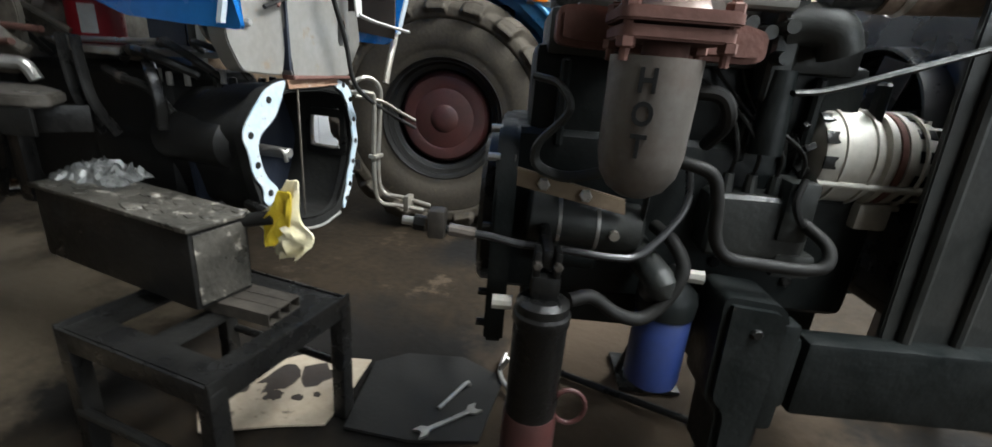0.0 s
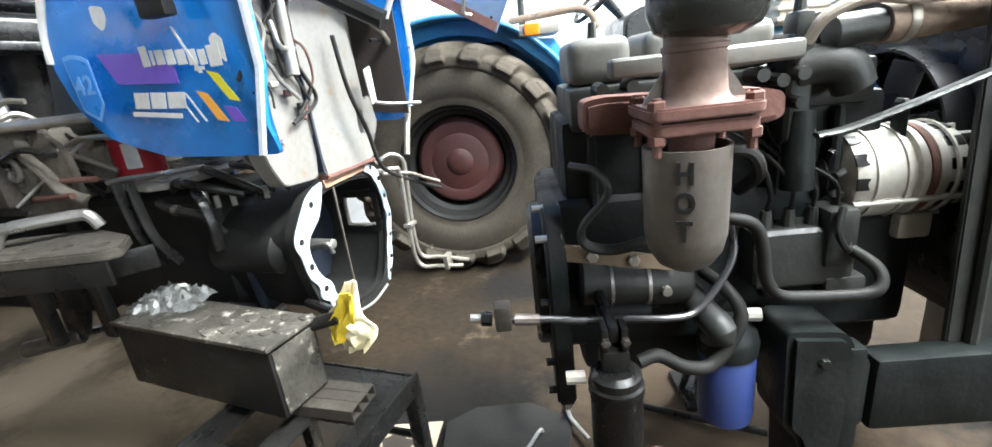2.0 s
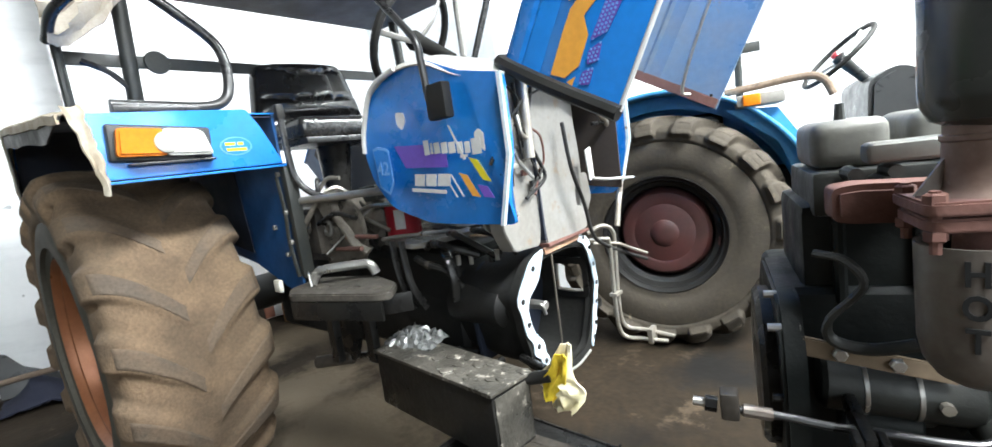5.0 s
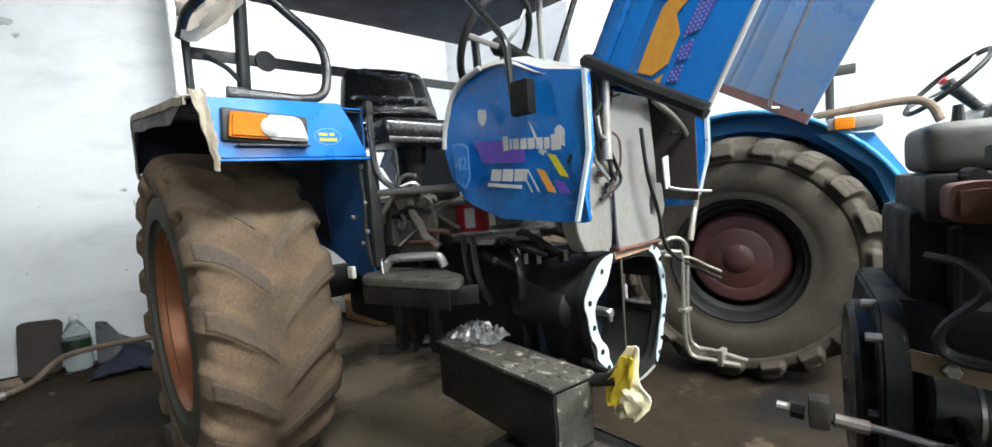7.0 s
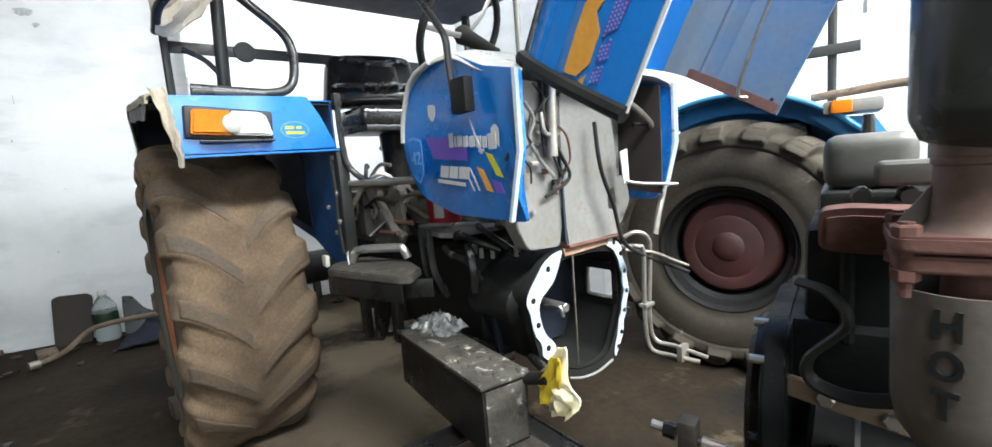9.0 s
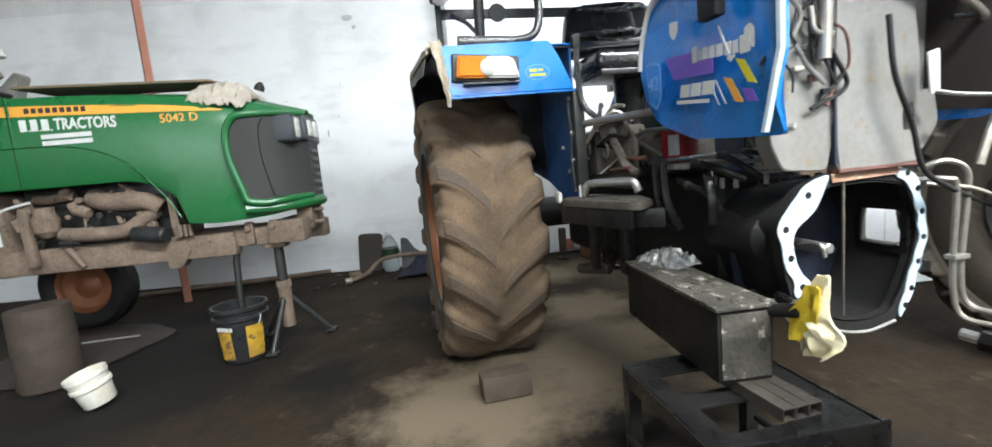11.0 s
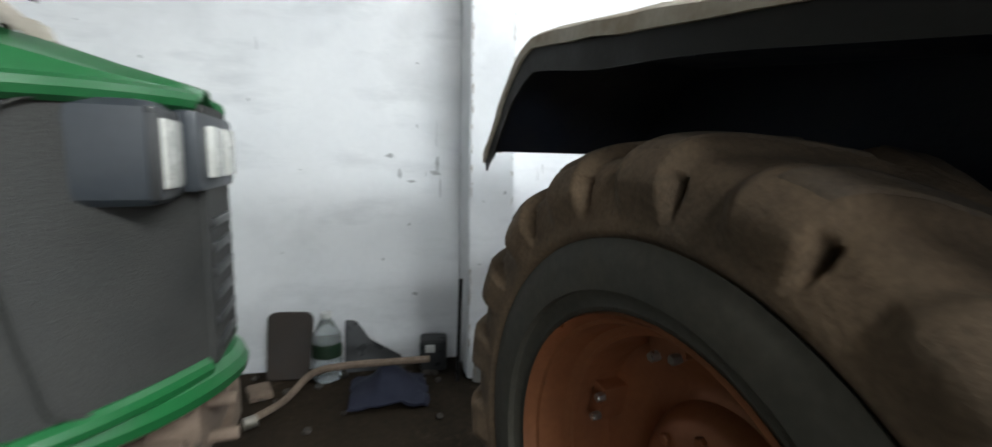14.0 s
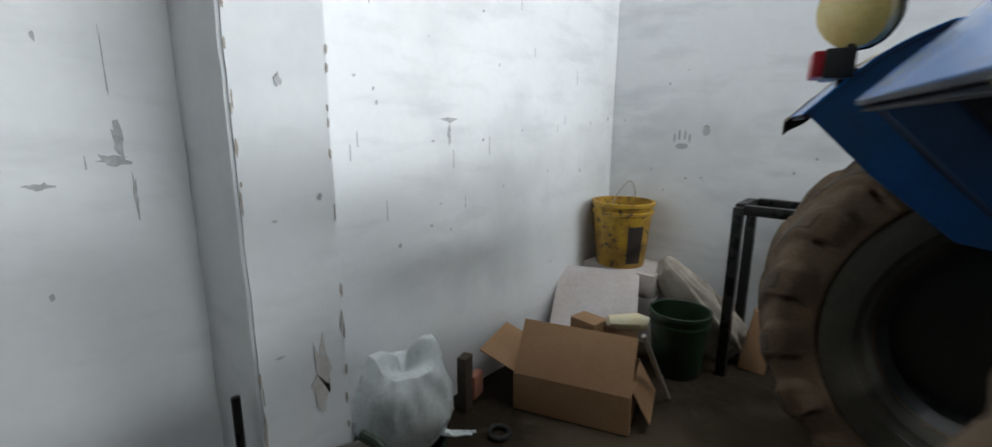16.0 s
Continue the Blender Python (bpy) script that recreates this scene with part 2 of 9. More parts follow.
BLUE = stuff("blue_paint", (0.009, 0.195, 0.64), 0.26, 0, (0.014, 0.18, 0.56), 0.35, 3, 40, 0.03, (0.03, 0.11, 0.36), 0.72, coat=0.5)
BLUE_DIRTY = stuff("dusty_blue_paint", (0.009, 0.075, 0.23), 0.42, 0, (0.015, 0.05, 0.13), 0.5, 5, 50, 0.08, (0.10, 0.10, 0.1), 0.68)
BLUE_INNER = stuff("faded_blue_primer", (0.075, 0.175, 0.31), 0.32, 0, (0.15, 0.19, 0.24), 0.6, 3, 45, 0.06, (0.2, 0.16, 0.12), 0.62, hard=1.6)
GREEN = stuff("green_paint", (0.010, 0.122, 0.033), 0.36, 0, (0.018, 0.108, 0.036), 0.4, 3, 40, 0.04, (0.07, 0.12, 0.05), 0.68, coat=0.15)
WHITE_PAINT = stuff("white_enamel", (0.72, 0.72, 0.7), 0.4, 0, (0.5, 0.48, 0.44), 0.35, 8, 50, 0.05, (0.3, 0.26, 0.2), 0.68)
CREAM = stuff("dusty_cream_rubber", (0.52, 0.48, 0.4), 0.8, 0, (0.3, 0.24, 0.17), 0.55, 9, 60, 0.2, (0.12, 0.1, 0.08), 0.68)
GREY_PLATE = stuff("bare_primed_steel", (0.235, 0.233, 0.222), 0.5, 0.1, (0.185, 0.172, 0.152), 0.55, 5, 60, 0.1, (0.2, 0.155, 0.11), 0.58)
DUSTY_GREY = stuff("dusty_grey_cover", (0.10, 0.105, 0.098), 0.45, 0.1, (0.16, 0.15, 0.13), 0.5, 9, 70, 0.2, (0.05, 0.048, 0.042), 0.66)
DUSTY_CAST = stuff("dusty_gearbox_casting", (0.17, 0.15, 0.122), 0.7, 0.1, (0.085, 0.075, 0.062), 0.5, 9, 70, 0.35, (0.03, 0.027, 0.023), 0.6, grain_amount=0.22)
GRIMY_STEP = stuff("grimy_step_steel", (0.028, 0.024, 0.02), 0.6, 0.2, (0.065, 0.055, 0.044), 0.5, 9, 70, 0.3, (0.02, 0.018, 0.016), 0.62, grain_amount=0.25)
BLACK_IRON = stuff("oily_black_iron", (0.008, 0.008, 0.0085), 0.34, 0.0, (0.014, 0.0135, 0.012), 0.5, 9, 70, 0.35, (0.06, 0.05, 0.036), 0.68, rough_var=0.26, ior=1.36)
BLACK_PAINT = stuff("black_gloss_paint", (0.012, 0.012, 0.013), 0.3, 0, (0.03, 0.03, 0.03), 0.4, 8, 50, 0.06, (0.12, 0.11, 0.1), 0.7)
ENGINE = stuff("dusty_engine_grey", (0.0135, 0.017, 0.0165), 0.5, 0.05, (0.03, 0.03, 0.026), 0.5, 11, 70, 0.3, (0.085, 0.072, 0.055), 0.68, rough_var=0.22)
ENGINE_DARK = stuff("engine_black", (0.006, 0.0085, 0.0088), 0.5, 0.0, (0.015, 0.017, 0.016), 0.5, 10, 70, 0.3, (0.06, 0.052, 0.04), 0.66, rough_var=0.22, ior=1.32)
RUST = stuff("rusted_cast_iron", (0.19, 0.085, 0.065), 0.8, 0.1, (0.11, 0.055, 0.045), 0.5, 12, 80, 0.4, (0.3, 0.2, 0.16), 0.66)
SCORCHED = stuff("heat_stained_steel", (0.20, 0.19, 0.175), 0.5, 0.55, (0.14, 0.11, 0.09), 0.5, 12, 80, 0.15, (0.24, 0.13, 0.09), 0.66)
STEEL = stuff("worn_bright_steel", (0.55, 0.55, 0.53), 0.35, 0.85, (0.36, 0.34, 0.31), 0.5, 14, 90, 0.1)
ZINC = stuff("zinc_pipe", (0.45, 0.43, 0.38), 0.4, 0.7, (0.25, 0.22, 0.18), 0.5, 14, 90, 0.08)
ALU = stuff("cast_aluminium", (0.56, 0.55, 0.5), 0.5, 0.25, (0.42, 0.39, 0.33), 0.4, 14, 90, 0.12, (0.25, 0.2, 0.14), 0.68)
RUBBER = stuff("dark_rubber", (0.009, 0.009, 0.009), 0.55, 0, (0.02, 0.019, 0.017), 0.5, 9, 70, 0.2, (0.05, 0.045, 0.038), 0.68, ior=1.35)
TYRE = stuff("dusty_tyre_rubber", (0.158, 0.105, 0.062), 0.92, 0, (0.1, 0.069, 0.043), 0.5, 5, 90, 0.6, (0.045, 0.036, 0.027), 0.66, rough_var=0.05, grain_amount=0.18, hard=2.2)
TYRE_LUG = stuff("worn_lug_rubber", (0.08, 0.06, 0.043), 0.85, 0, (0.117, 0.082, 0.053), 0.5, 7, 90, 0.5, (0.04, 0.033, 0.026), 0.64, rough_var=0.06, per_piece=0.12, grain_amount=0.18, hard=2.2)
TYRE_GREY = stuff("grey_tyre_rubber", (0.06, 0.047, 0.031), 0.85, 0, (0.036, 0.029, 0.021), 0.5, 5, 55, 0.4, (0.17, 0.14, 0.1), 0.64, rough_var=0.06, grain_amount=0.2)
TYRE_GREY_LUG = stuff("grey_lug_rubber", (0.068, 0.054, 0.037), 0.85, 0, (0.042, 0.034, 0.025), 0.5, 6, 55, 0.4, (0.14, 0.115, 0.085), 0.64, rough_var=0.06, per_piece=0.2, grain_amount=0.2)
SIDEWALL = stuff("grey_sidewall_rubber", (0.050, 0.049, 0.040), 0.75, 0, (0.075, 0.066, 0.048), 0.45, 4, 50, 0.25, (0.045, 0.043, 0.038), 0.64, rough_var=0.1, grain_amount=0.15)
NEAR_BLACK = stuff("near_black", (0.008, 0.010, 0.016), 0.7, 0, (0.010, 0.018, 0.038), 0.5, 5, 50, 0.3, (0.03, 0.027, 0.022), 0.68)
RIM_ORANGE = stuff("copper_orange_rim", (0.36, 0.14, 0.06), 0.42, 0.35, (0.24, 0.095, 0.045), 0.5, 7, 60, 0.12, (0.2, 0.11, 0.06), 0.66)
RIM_MAROON = stuff("maroon_rim", (0.075, 0.021, 0.019), 0.55, 0.0, (0.045, 0.02, 0.017), 0.5, 7, 60, 0.15, (0.12, 0.06, 0.045), 0.68)
LEATHER = stuff("black_vinyl", (0.012, 0.012, 0.013), 0.24, 0, (0.02, 0.02, 0.02), 0.4, 10, 120, 0.06, coat=0.6, rough_var=0.08)
GASKET = stuff("blue_gasket_sealant", (0.36, 0.50, 0.61), 0.5, 0, (0.52, 0.55, 0.56), 0.5, 16, 80, 0.2, (0.2, 0.13, 0.1), 0.6)
AMBER = stuff("amber_lens", (0.68, 0.21, 0.015), 0.3, 0, (0.55, 0.135, 0.008), 0.4, 20, 90, 0.05, ior=1.2)
LENS = stuff("clear_lens", (0.6, 0.6, 0.56), 0.22, 0, (0.5, 0.5, 0.46), 0.4, 20, 90, 0.05, coat=0.2)
YELLOW = stuff("yellow_sticker", (0.62, 0.55, 0.02), 0.4, 0, (0.55, 0.5, 0.02), 0.3, 8, 60, 0.03)
ORANGE = stuff("orange_sticker", (0.74, 0.35, 0.05), 0.4, 0, (0.62, 0.29, 0.05), 0.3, 8, 60, 0.03)
PURPLE = stuff("purple_sticker", (0.12, 0.06, 0.42), 0.4, 0, (0.16, 0.09, 0.45), 0.4, 8, 60, 0.03)
PALE = stuff("pale_sticker", (0.62, 0.63, 0.62), 0.4, 0, (0.5, 0.5, 0.48), 0.3, 8, 60, 0.03)
PALE_BLUE = stuff("pale_blue_sticker", (0.15, 0.35, 0.72), 0.4, 0, (0.12, 0.3, 0.64), 0.3, 8, 60, 0.03)
CARDBOARD = stuff("brown_cardboard", (0.33, 0.19, 0.095), 0.85, 0, (0.27, 0.15, 0.075), 0.5, 4, 70, 0.08, (0.25, 0.15, 0.08), 0.68)
CARD_WHITE = stuff("whitish_cardboard", (0.62, 0.58, 0.58), 0.8, 0, (0.48, 0.42, 0.38), 0.4, 4, 60, 0.05, (0.35, 0.28, 0.22), 0.7)
PLASTIC_WHITE = stuff("white_plastic", (0.68, 0.68, 0.63), 0.45, 0, (0.5, 0.46, 0.36), 0.4, 10, 60, 0.05, (0.3, 0.22, 0.12), 0.7)
BAG = stuff("milky_plastic_bag", (0.72, 0.76, 0.76), 0.3, 0, (0.55, 0.6, 0.6), 0.4, 9, 60, 0.05, transmission=0.06)
PLASTIC_YELLOW = stuff("grimy_yellow_plastic", (0.55, 0.34, 0.03), 0.5, 0, (0.33, 0.18, 0.03), 0.5, 9, 60, 0.08, (0.08, 0.06, 0.04), 0.53, hard=1.8)
PLASTIC_GREEN = stuff("dark_green_plastic", (0.007, 0.026, 0.011), 0.5, 0, (0.012, 0.026, 0.012), 0.4, 9, 60, 0.08)
PLASTIC_BLACK = stuff("black_plastic", (0.015, 0.017, 0.018), 0.35, 0, (0.03, 0.03, 0.03), 0.4, 9, 60, 0.06)
FILTER_BLUE = stuff("blue_filter_can", (0.024, 0.05, 0.2), 0.4, 0, (0.04, 0.06, 0.17), 0.5, 10, 60, 0.06, (0.1, 0.09, 0.08), 0.68)
RED = stuff("red_plastic", (0.4, 0.02, 0.03), 0.35, 0, (0.3, 0.02, 0.03), 0.4, 9, 60, 0.05)
RED_OXIDE = stuff("red_oxide_primer", (0.4, 0.16, 0.1), 0.7, 0, (0.3, 0.13, 0.09), 0.4, 9, 60, 0.08)
MUD = stuff("dust_caked_casting", (0.235, 0.17, 0.125), 0.9, 0, (0.12, 0.088, 0.064), 0.55, 7, 60, 0.5, (0.055, 0.045, 0.034), 0.6, grain_amount=0.2)
CLOTH = stuff("dirty_cloth", (0.46, 0.42, 0.36), 0.95, 0, (0.3, 0.26, 0.21), 0.5, 12, 130, 0.35, (0.2, 0.16, 0.12), 0.66)
RAG = stuff("white_rag", (0.72, 0.68, 0.55), 0.9, 0, (0.7, 0.6, 0.3), 0.4, 14, 130, 0.3)
RAG_YELLOW = stuff("yellow_oiled_rag", (0.72, 0.55, 0.03), 0.85, 0, (0.6, 0.42, 0.03), 0.5, 14, 130, 0.3, (0.3, 0.17, 0.03), 0.64)
FOIL = stuff("crumpled_foil_bag", (0.5, 0.51, 0.5), 0.42, 0.3, (0.08, 0.08, 0.078), 0.6, 26, 60, 0.1)
NECK = stuff("rust_stained_neck", (0.24, 0.17, 0.14), 0.6, 0.2, (0.15, 0.095, 0.075), 0.5, 14, 80, 0.2, (0.3, 0.26, 0.22), 0.64)
CARD_PALE = stuff("pale_cardboard", (0.46, 0.39, 0.3), 0.85, 0, (0.36, 0.29, 0.21), 0.5, 6, 70, 0.08, (0.06, 0.05, 0.04), 0.6)
WOOD = stuff("dark_oily_wood", (0.07, 0.05, 0.035), 0.8, 0, (0.045, 0.034, 0.026), 0.5, 9, 60, 0.3)
PLY = stuff("dirty_brown_board", (0.22, 0.16, 0.1), 0.85, 0, (0.15, 0.11, 0.075), 0.5, 6, 60, 0.2)
DARK_BOARD = stuff("black_grimy_board", (0.022, 0.017, 0.014), 0.7, 0, (0.045, 0.033, 0.025), 0.5, 7, 60, 0.2)
BOTTLE = stuff("clear_bottle_plastic", (0.8, 0.85, 0.85), 0.12, 0, (0.75, 0.8, 0.8), 0.3, 9, 60, 0.02, transmission=0.85, ior=1.3)
BOX_BLACK = stuff("greasy_black_box", (0.0065, 0.0065, 0.0065), 0.40, 0, (0.016, 0.015, 0.0135), 0.5, 5, 60, 0.4, (0.10, 0.086, 0.066), 0.63, rough_var=0.28, grain_amount=0.2, ior=1.36)
CLOTH_NAVY = stuff("navy_cloth", (0.012, 0.016, 0.035), 0.9, 0, (0.02, 0.022, 0.04), 0.4, 12, 130, 0.3)


def wall_paint(name, colour, stain):
    """Limewashed plaster: broad soft stains, trowel unevenness and a few faint level streaks."""
    m = stuff(name, colour, 0.85, 0, stain, 0.35, 0.8, 30, 0.12, None, rough_var=0.05, bump_dist=0.003, grain_amount=0.015)
    n, l = m.node_tree.nodes, m.node_tree.links
    p = n["Principled BSDF"]
    src = p.inputs["Base Color"].links[0].from_socket
    co = n.new("ShaderNodeTexCoord")
    mp = n.new("ShaderNodeMapping")
    mp.inputs["Scale"].default_value = (1.1, 1.1, 4.5)
    st = n.new("ShaderNodeTexNoise")
    st.inputs["Scale"].default_value, st.inputs["Detail"].default_value, st.inputs["Roughness"].default_value = 1.6, 7, 0.6
    l.new(co.outputs["Object"], mp.inputs[0])
    l.new(mp.outputs[0], st.inputs["Vector"])
    r = n.new("ShaderNodeMapRange")
    r.inputs[1].default_value, r.inputs[2].default_value, r.inputs[4].default_value = 0.52, 0.72, 0.55
    l.new(st.outputs["Fac"], r.inputs[0])
    mx = n.new("ShaderNodeMix")
    mx.data_type = 'RGBA'
    mx.inputs[7].default_value = (*[c * 0.8 for c in stain], 1)
    l.new(r.outputs[0], mx.inputs[0])
    l.new(src, mx.inputs[6])
    cl = n.new("ShaderNodeTexNoise")
    cl.inputs["Scale"].default_value, cl.inputs["Detail"].default_value, cl.inputs["Roughness"].default_value = 1.3, 5, 0.55
    l.new(co.outputs["Object"], cl.inputs["Vector"])
    r2 = n.new("ShaderNodeMapRange")
    r2.inputs[1].default_value, r2.inputs[2].default_value, r2.inputs[4].default_value = 0.5, 0.72, 0.6
    l.new(cl.outputs["Fac"], r2.inputs[0])
    m2 = n.new("ShaderNodeMix")
    m2.data_type = 'RGBA'
    m2.inputs[7].default_value = (*[c * 0.72 for c in stain], 1)
    l.new(r2.outputs[0], m2.inputs[0])
    l.new(mx.outputs[2], m2.inputs[6])
    l.new(m2.outputs[2], p.inputs["Base Color"])
    return m


WALL = wall_paint("limewashed_wall", (0.88, 0.89, 0.90), (0.76, 0.78, 0.80))
DARK_WALL = wall_paint("dark_plaster", (0.3, 0.29, 0.27), (0.2, 0.19, 0.18))
ROOF = stuff("rusty_roof_sheet", (0.2, 0.19, 0.18), 0.6, 0.1, (0.14, 0.12, 0.1), 0.5, 2, 40, 0.1)
SHEET = stuff("pale_wall_sheet", (0.78, 0.79, 0.79), 0.5, 0.05, (0.68, 0.69, 0.69), 0.4, 2, 40, 0.05)
CONCRETE = stuff("oil_stained_concrete", (0.029, 0.019, 0.0098), 0.88, 0, (0.012, 0.0085, 0.005), 0.45, 1.3, 26, 0.5, (0.056, 0.040, 0.025), 0.58, rough_var=0.12, bump_dist=0.006, grain_amount=0.25, ior=1.3)
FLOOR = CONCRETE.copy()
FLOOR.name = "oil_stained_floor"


def floor_patch(x, y, r, colour, ragged=0.5):
    """A ragged patch of another colour on the floor, dark or pale."""
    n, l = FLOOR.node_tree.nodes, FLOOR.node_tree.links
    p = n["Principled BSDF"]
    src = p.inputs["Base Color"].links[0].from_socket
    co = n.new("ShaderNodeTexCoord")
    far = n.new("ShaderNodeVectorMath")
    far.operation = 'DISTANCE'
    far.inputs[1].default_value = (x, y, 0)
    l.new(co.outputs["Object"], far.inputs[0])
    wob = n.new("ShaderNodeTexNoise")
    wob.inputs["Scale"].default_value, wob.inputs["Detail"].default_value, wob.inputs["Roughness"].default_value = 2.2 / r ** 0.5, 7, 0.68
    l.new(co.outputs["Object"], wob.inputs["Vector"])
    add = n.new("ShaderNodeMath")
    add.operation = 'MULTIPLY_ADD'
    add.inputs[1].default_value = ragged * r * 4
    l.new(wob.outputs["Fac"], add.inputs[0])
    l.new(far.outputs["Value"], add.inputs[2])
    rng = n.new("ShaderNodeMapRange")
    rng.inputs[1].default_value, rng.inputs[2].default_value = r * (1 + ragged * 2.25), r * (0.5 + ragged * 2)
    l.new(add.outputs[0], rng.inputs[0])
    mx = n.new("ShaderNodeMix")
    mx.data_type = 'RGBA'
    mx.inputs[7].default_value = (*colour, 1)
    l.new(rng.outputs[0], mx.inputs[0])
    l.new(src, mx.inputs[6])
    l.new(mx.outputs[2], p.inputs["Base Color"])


# dark patches: oil spots and the darker floor under both tractors
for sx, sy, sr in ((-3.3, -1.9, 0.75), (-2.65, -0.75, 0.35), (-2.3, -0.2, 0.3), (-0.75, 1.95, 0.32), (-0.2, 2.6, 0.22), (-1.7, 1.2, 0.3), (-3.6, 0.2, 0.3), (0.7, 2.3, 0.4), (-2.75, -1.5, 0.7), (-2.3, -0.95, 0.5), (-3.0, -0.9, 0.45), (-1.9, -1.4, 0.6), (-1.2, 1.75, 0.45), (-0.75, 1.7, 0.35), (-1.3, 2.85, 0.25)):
    floor_patch(sx, sy, sr, (0.007, 0.006, 0.005))
floor_patch(-0.25, 2.2, 0.6, (0.062, 0.043, 0.027))
# pale patches: dust, with hazy lit floor put into the colour
for sx, sy, sr in ((-1.9, 0.6, 0.5), (-2.35, 1.25, 0.6), (-3.1, 1.35, 0.4), (-4.1, 1.2, 0.4)):
    floor_patch(sx, sy, sr, (0.12, 0.094, 0.064))
for sx, sy, sr in ((-4.2, 1.75, 0.5), (-3.6, 2.1, 0.45)):
    floor_patch(sx, sy, sr, (0.06, 0.045, 0.028), 0.4)


# ==== the workshop ====
def wall(name, x0, x1, y0, y1, z0, z1, material=WALL):
    o = single(name, box(((x0 + x1) / 2, (y0 + y1) / 2, (z0 + z1) / 2), (x1 - x0, y1 - y0, z1 - z0), 0.006, seg=1), material, "", "", kind="structure")
    return o


floor = bmesh.new()
n = 60
rows = []
for i in range(n + 1):
    for j in range(n + 1):
        x, y = -5.3 + 13.6 * i / n, -9.3 + 17.0 * j / n
        rows.append(floor.verts.new((x, y, 0.008 * noise.noise((x * 0.9, y * 0.9, 0)) - 0.004)))
for i in range(n):
    for j in range(n):
        floor.faces.new([rows[a] for a in (i * (n + 1) + j, (i + 1) * (n + 1) + j, (i + 1) * (n + 1) + j + 1, i * (n + 1) + j + 1)])
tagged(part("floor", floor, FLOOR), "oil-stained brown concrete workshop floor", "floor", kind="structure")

wall("wall_west", -5.25, -5.045, -9.0, 3.27, 0, 2.93)
pil = box((-4.885, 0.6, 2.1), (0.34, 0.27, 4.2), 0.0)
bmesh.ops.bevel(pil, geom=[e for e in pil.edges if abs(e.verts[0].co.z - e.verts[1].co.z) > 1], offset=0.008, segments=2, affect='EDGES')
bmesh.ops.subdivide_edges(pil, edges=[e for e in pil.edges if abs(e.verts[0].co.z - e.verts[1].co.z) > 1], cuts=140)
for v in pil.verts:
    v.co.x += 0.003 * noise.noise(Vector((v.co.x * 3, v.co.y * 9, v.co.z * 9)))
    v.co.y += 0.003 * noise.noise(Vector((v.co.x * 9 + 7, v.co.y, v.co.z * 11)))
tagged(part("pillar", pil, WALL, None, "", 0.25), kind="structure")
wall("wall_north", -5.045, -2.95, 3.065, 3.27, 0, 2.93)
wall("wall_return", -3.15, -2.95, 3.27, 7.3, 0, 4.2)
wall("wall_back", -2.95, 8.0, 7.1, 7.3, 0, 2.55)
# unseen south and front walls, added to close the room in a darker colour
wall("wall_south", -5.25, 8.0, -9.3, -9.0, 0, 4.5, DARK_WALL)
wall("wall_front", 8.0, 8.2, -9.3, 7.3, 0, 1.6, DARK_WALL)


def corrugated(name, length, height, m):
    b = bmesh.new()
    n = int(length / 0.06)
    r = []
    for i in range(n + 1):
        d = 0.012 if (i % 5) == 0 else 0.0
        r.append([b.verts.new((i * length / n, y, z)) for y, z in ((d, 0), (d, height), (0.04, height), (0.04, 0))])
    for p, q in zip(r, r[1:]):
        for k in range(4):
            b.faces.new((p[k], p[k - 1], q[k - 1], q[k]))
    b.faces.new(r[0])
    b.faces.new(r[-1][::-1])
    return single(name, b, SHEET, "", "", m, kind="structure")


corrugated("sheet_west", 12.3, 1.7, pose(-5.12, -9.0, 2.93, 0, 0, 90))
corrugated("sheet_north", 2.1, 1.7, pose(-5.1, 3.16, 2.93))
corrugated("sheet_back", 10.9, 2.1, pose(-2.9, 7.14, 2.55))
roof = bmesh.new()
for x0, x1 in ((-5.3, -3.9), (-2.9, 1.1), (2.1, 8.0)):
    box(((x0 + x1) / 2, -1.0, 4.62), (x1 - x0, 18.6, 0.05), bm=roof)
for y0, y1 in ((-10.3, 1.1), (3.5, 8.3)):
    box((-3.4, (y0 + y1) / 2, 4.62), (1.0, y1 - y0, 0.05), bm=roof)
for y0, y1 in ((-10.3, 0.2), (7.0, 8.3)):
    box((1.6, (y0 + y1) / 2, 4.62), (1.0, y1 - y0, 0.05), bm=roof)
tagged(part("ceiling", roof, ROOF), "grey sheet-metal workshop roof with open daylight strips", "ceiling", kind="structure")
ground = bmesh.new()
bmesh.ops.create_grid(ground, x_segments=2, y_segments=2, size=120, matrix=pose(0, 0, -0.03))
tagged(part("ground", ground, CONCRETE), "dusty yard ground outside the workshop", "ground", kind="structure")


def smear(name, pts, m, mat):
    """A thin smudge of oil or dust on a wall."""
    single(name, slab(pts, 0.0, 0.0012, "z", 0.0, m), mat, "dark smudge on the white wall", "smudge", None, "smudges on the wall", "structure")


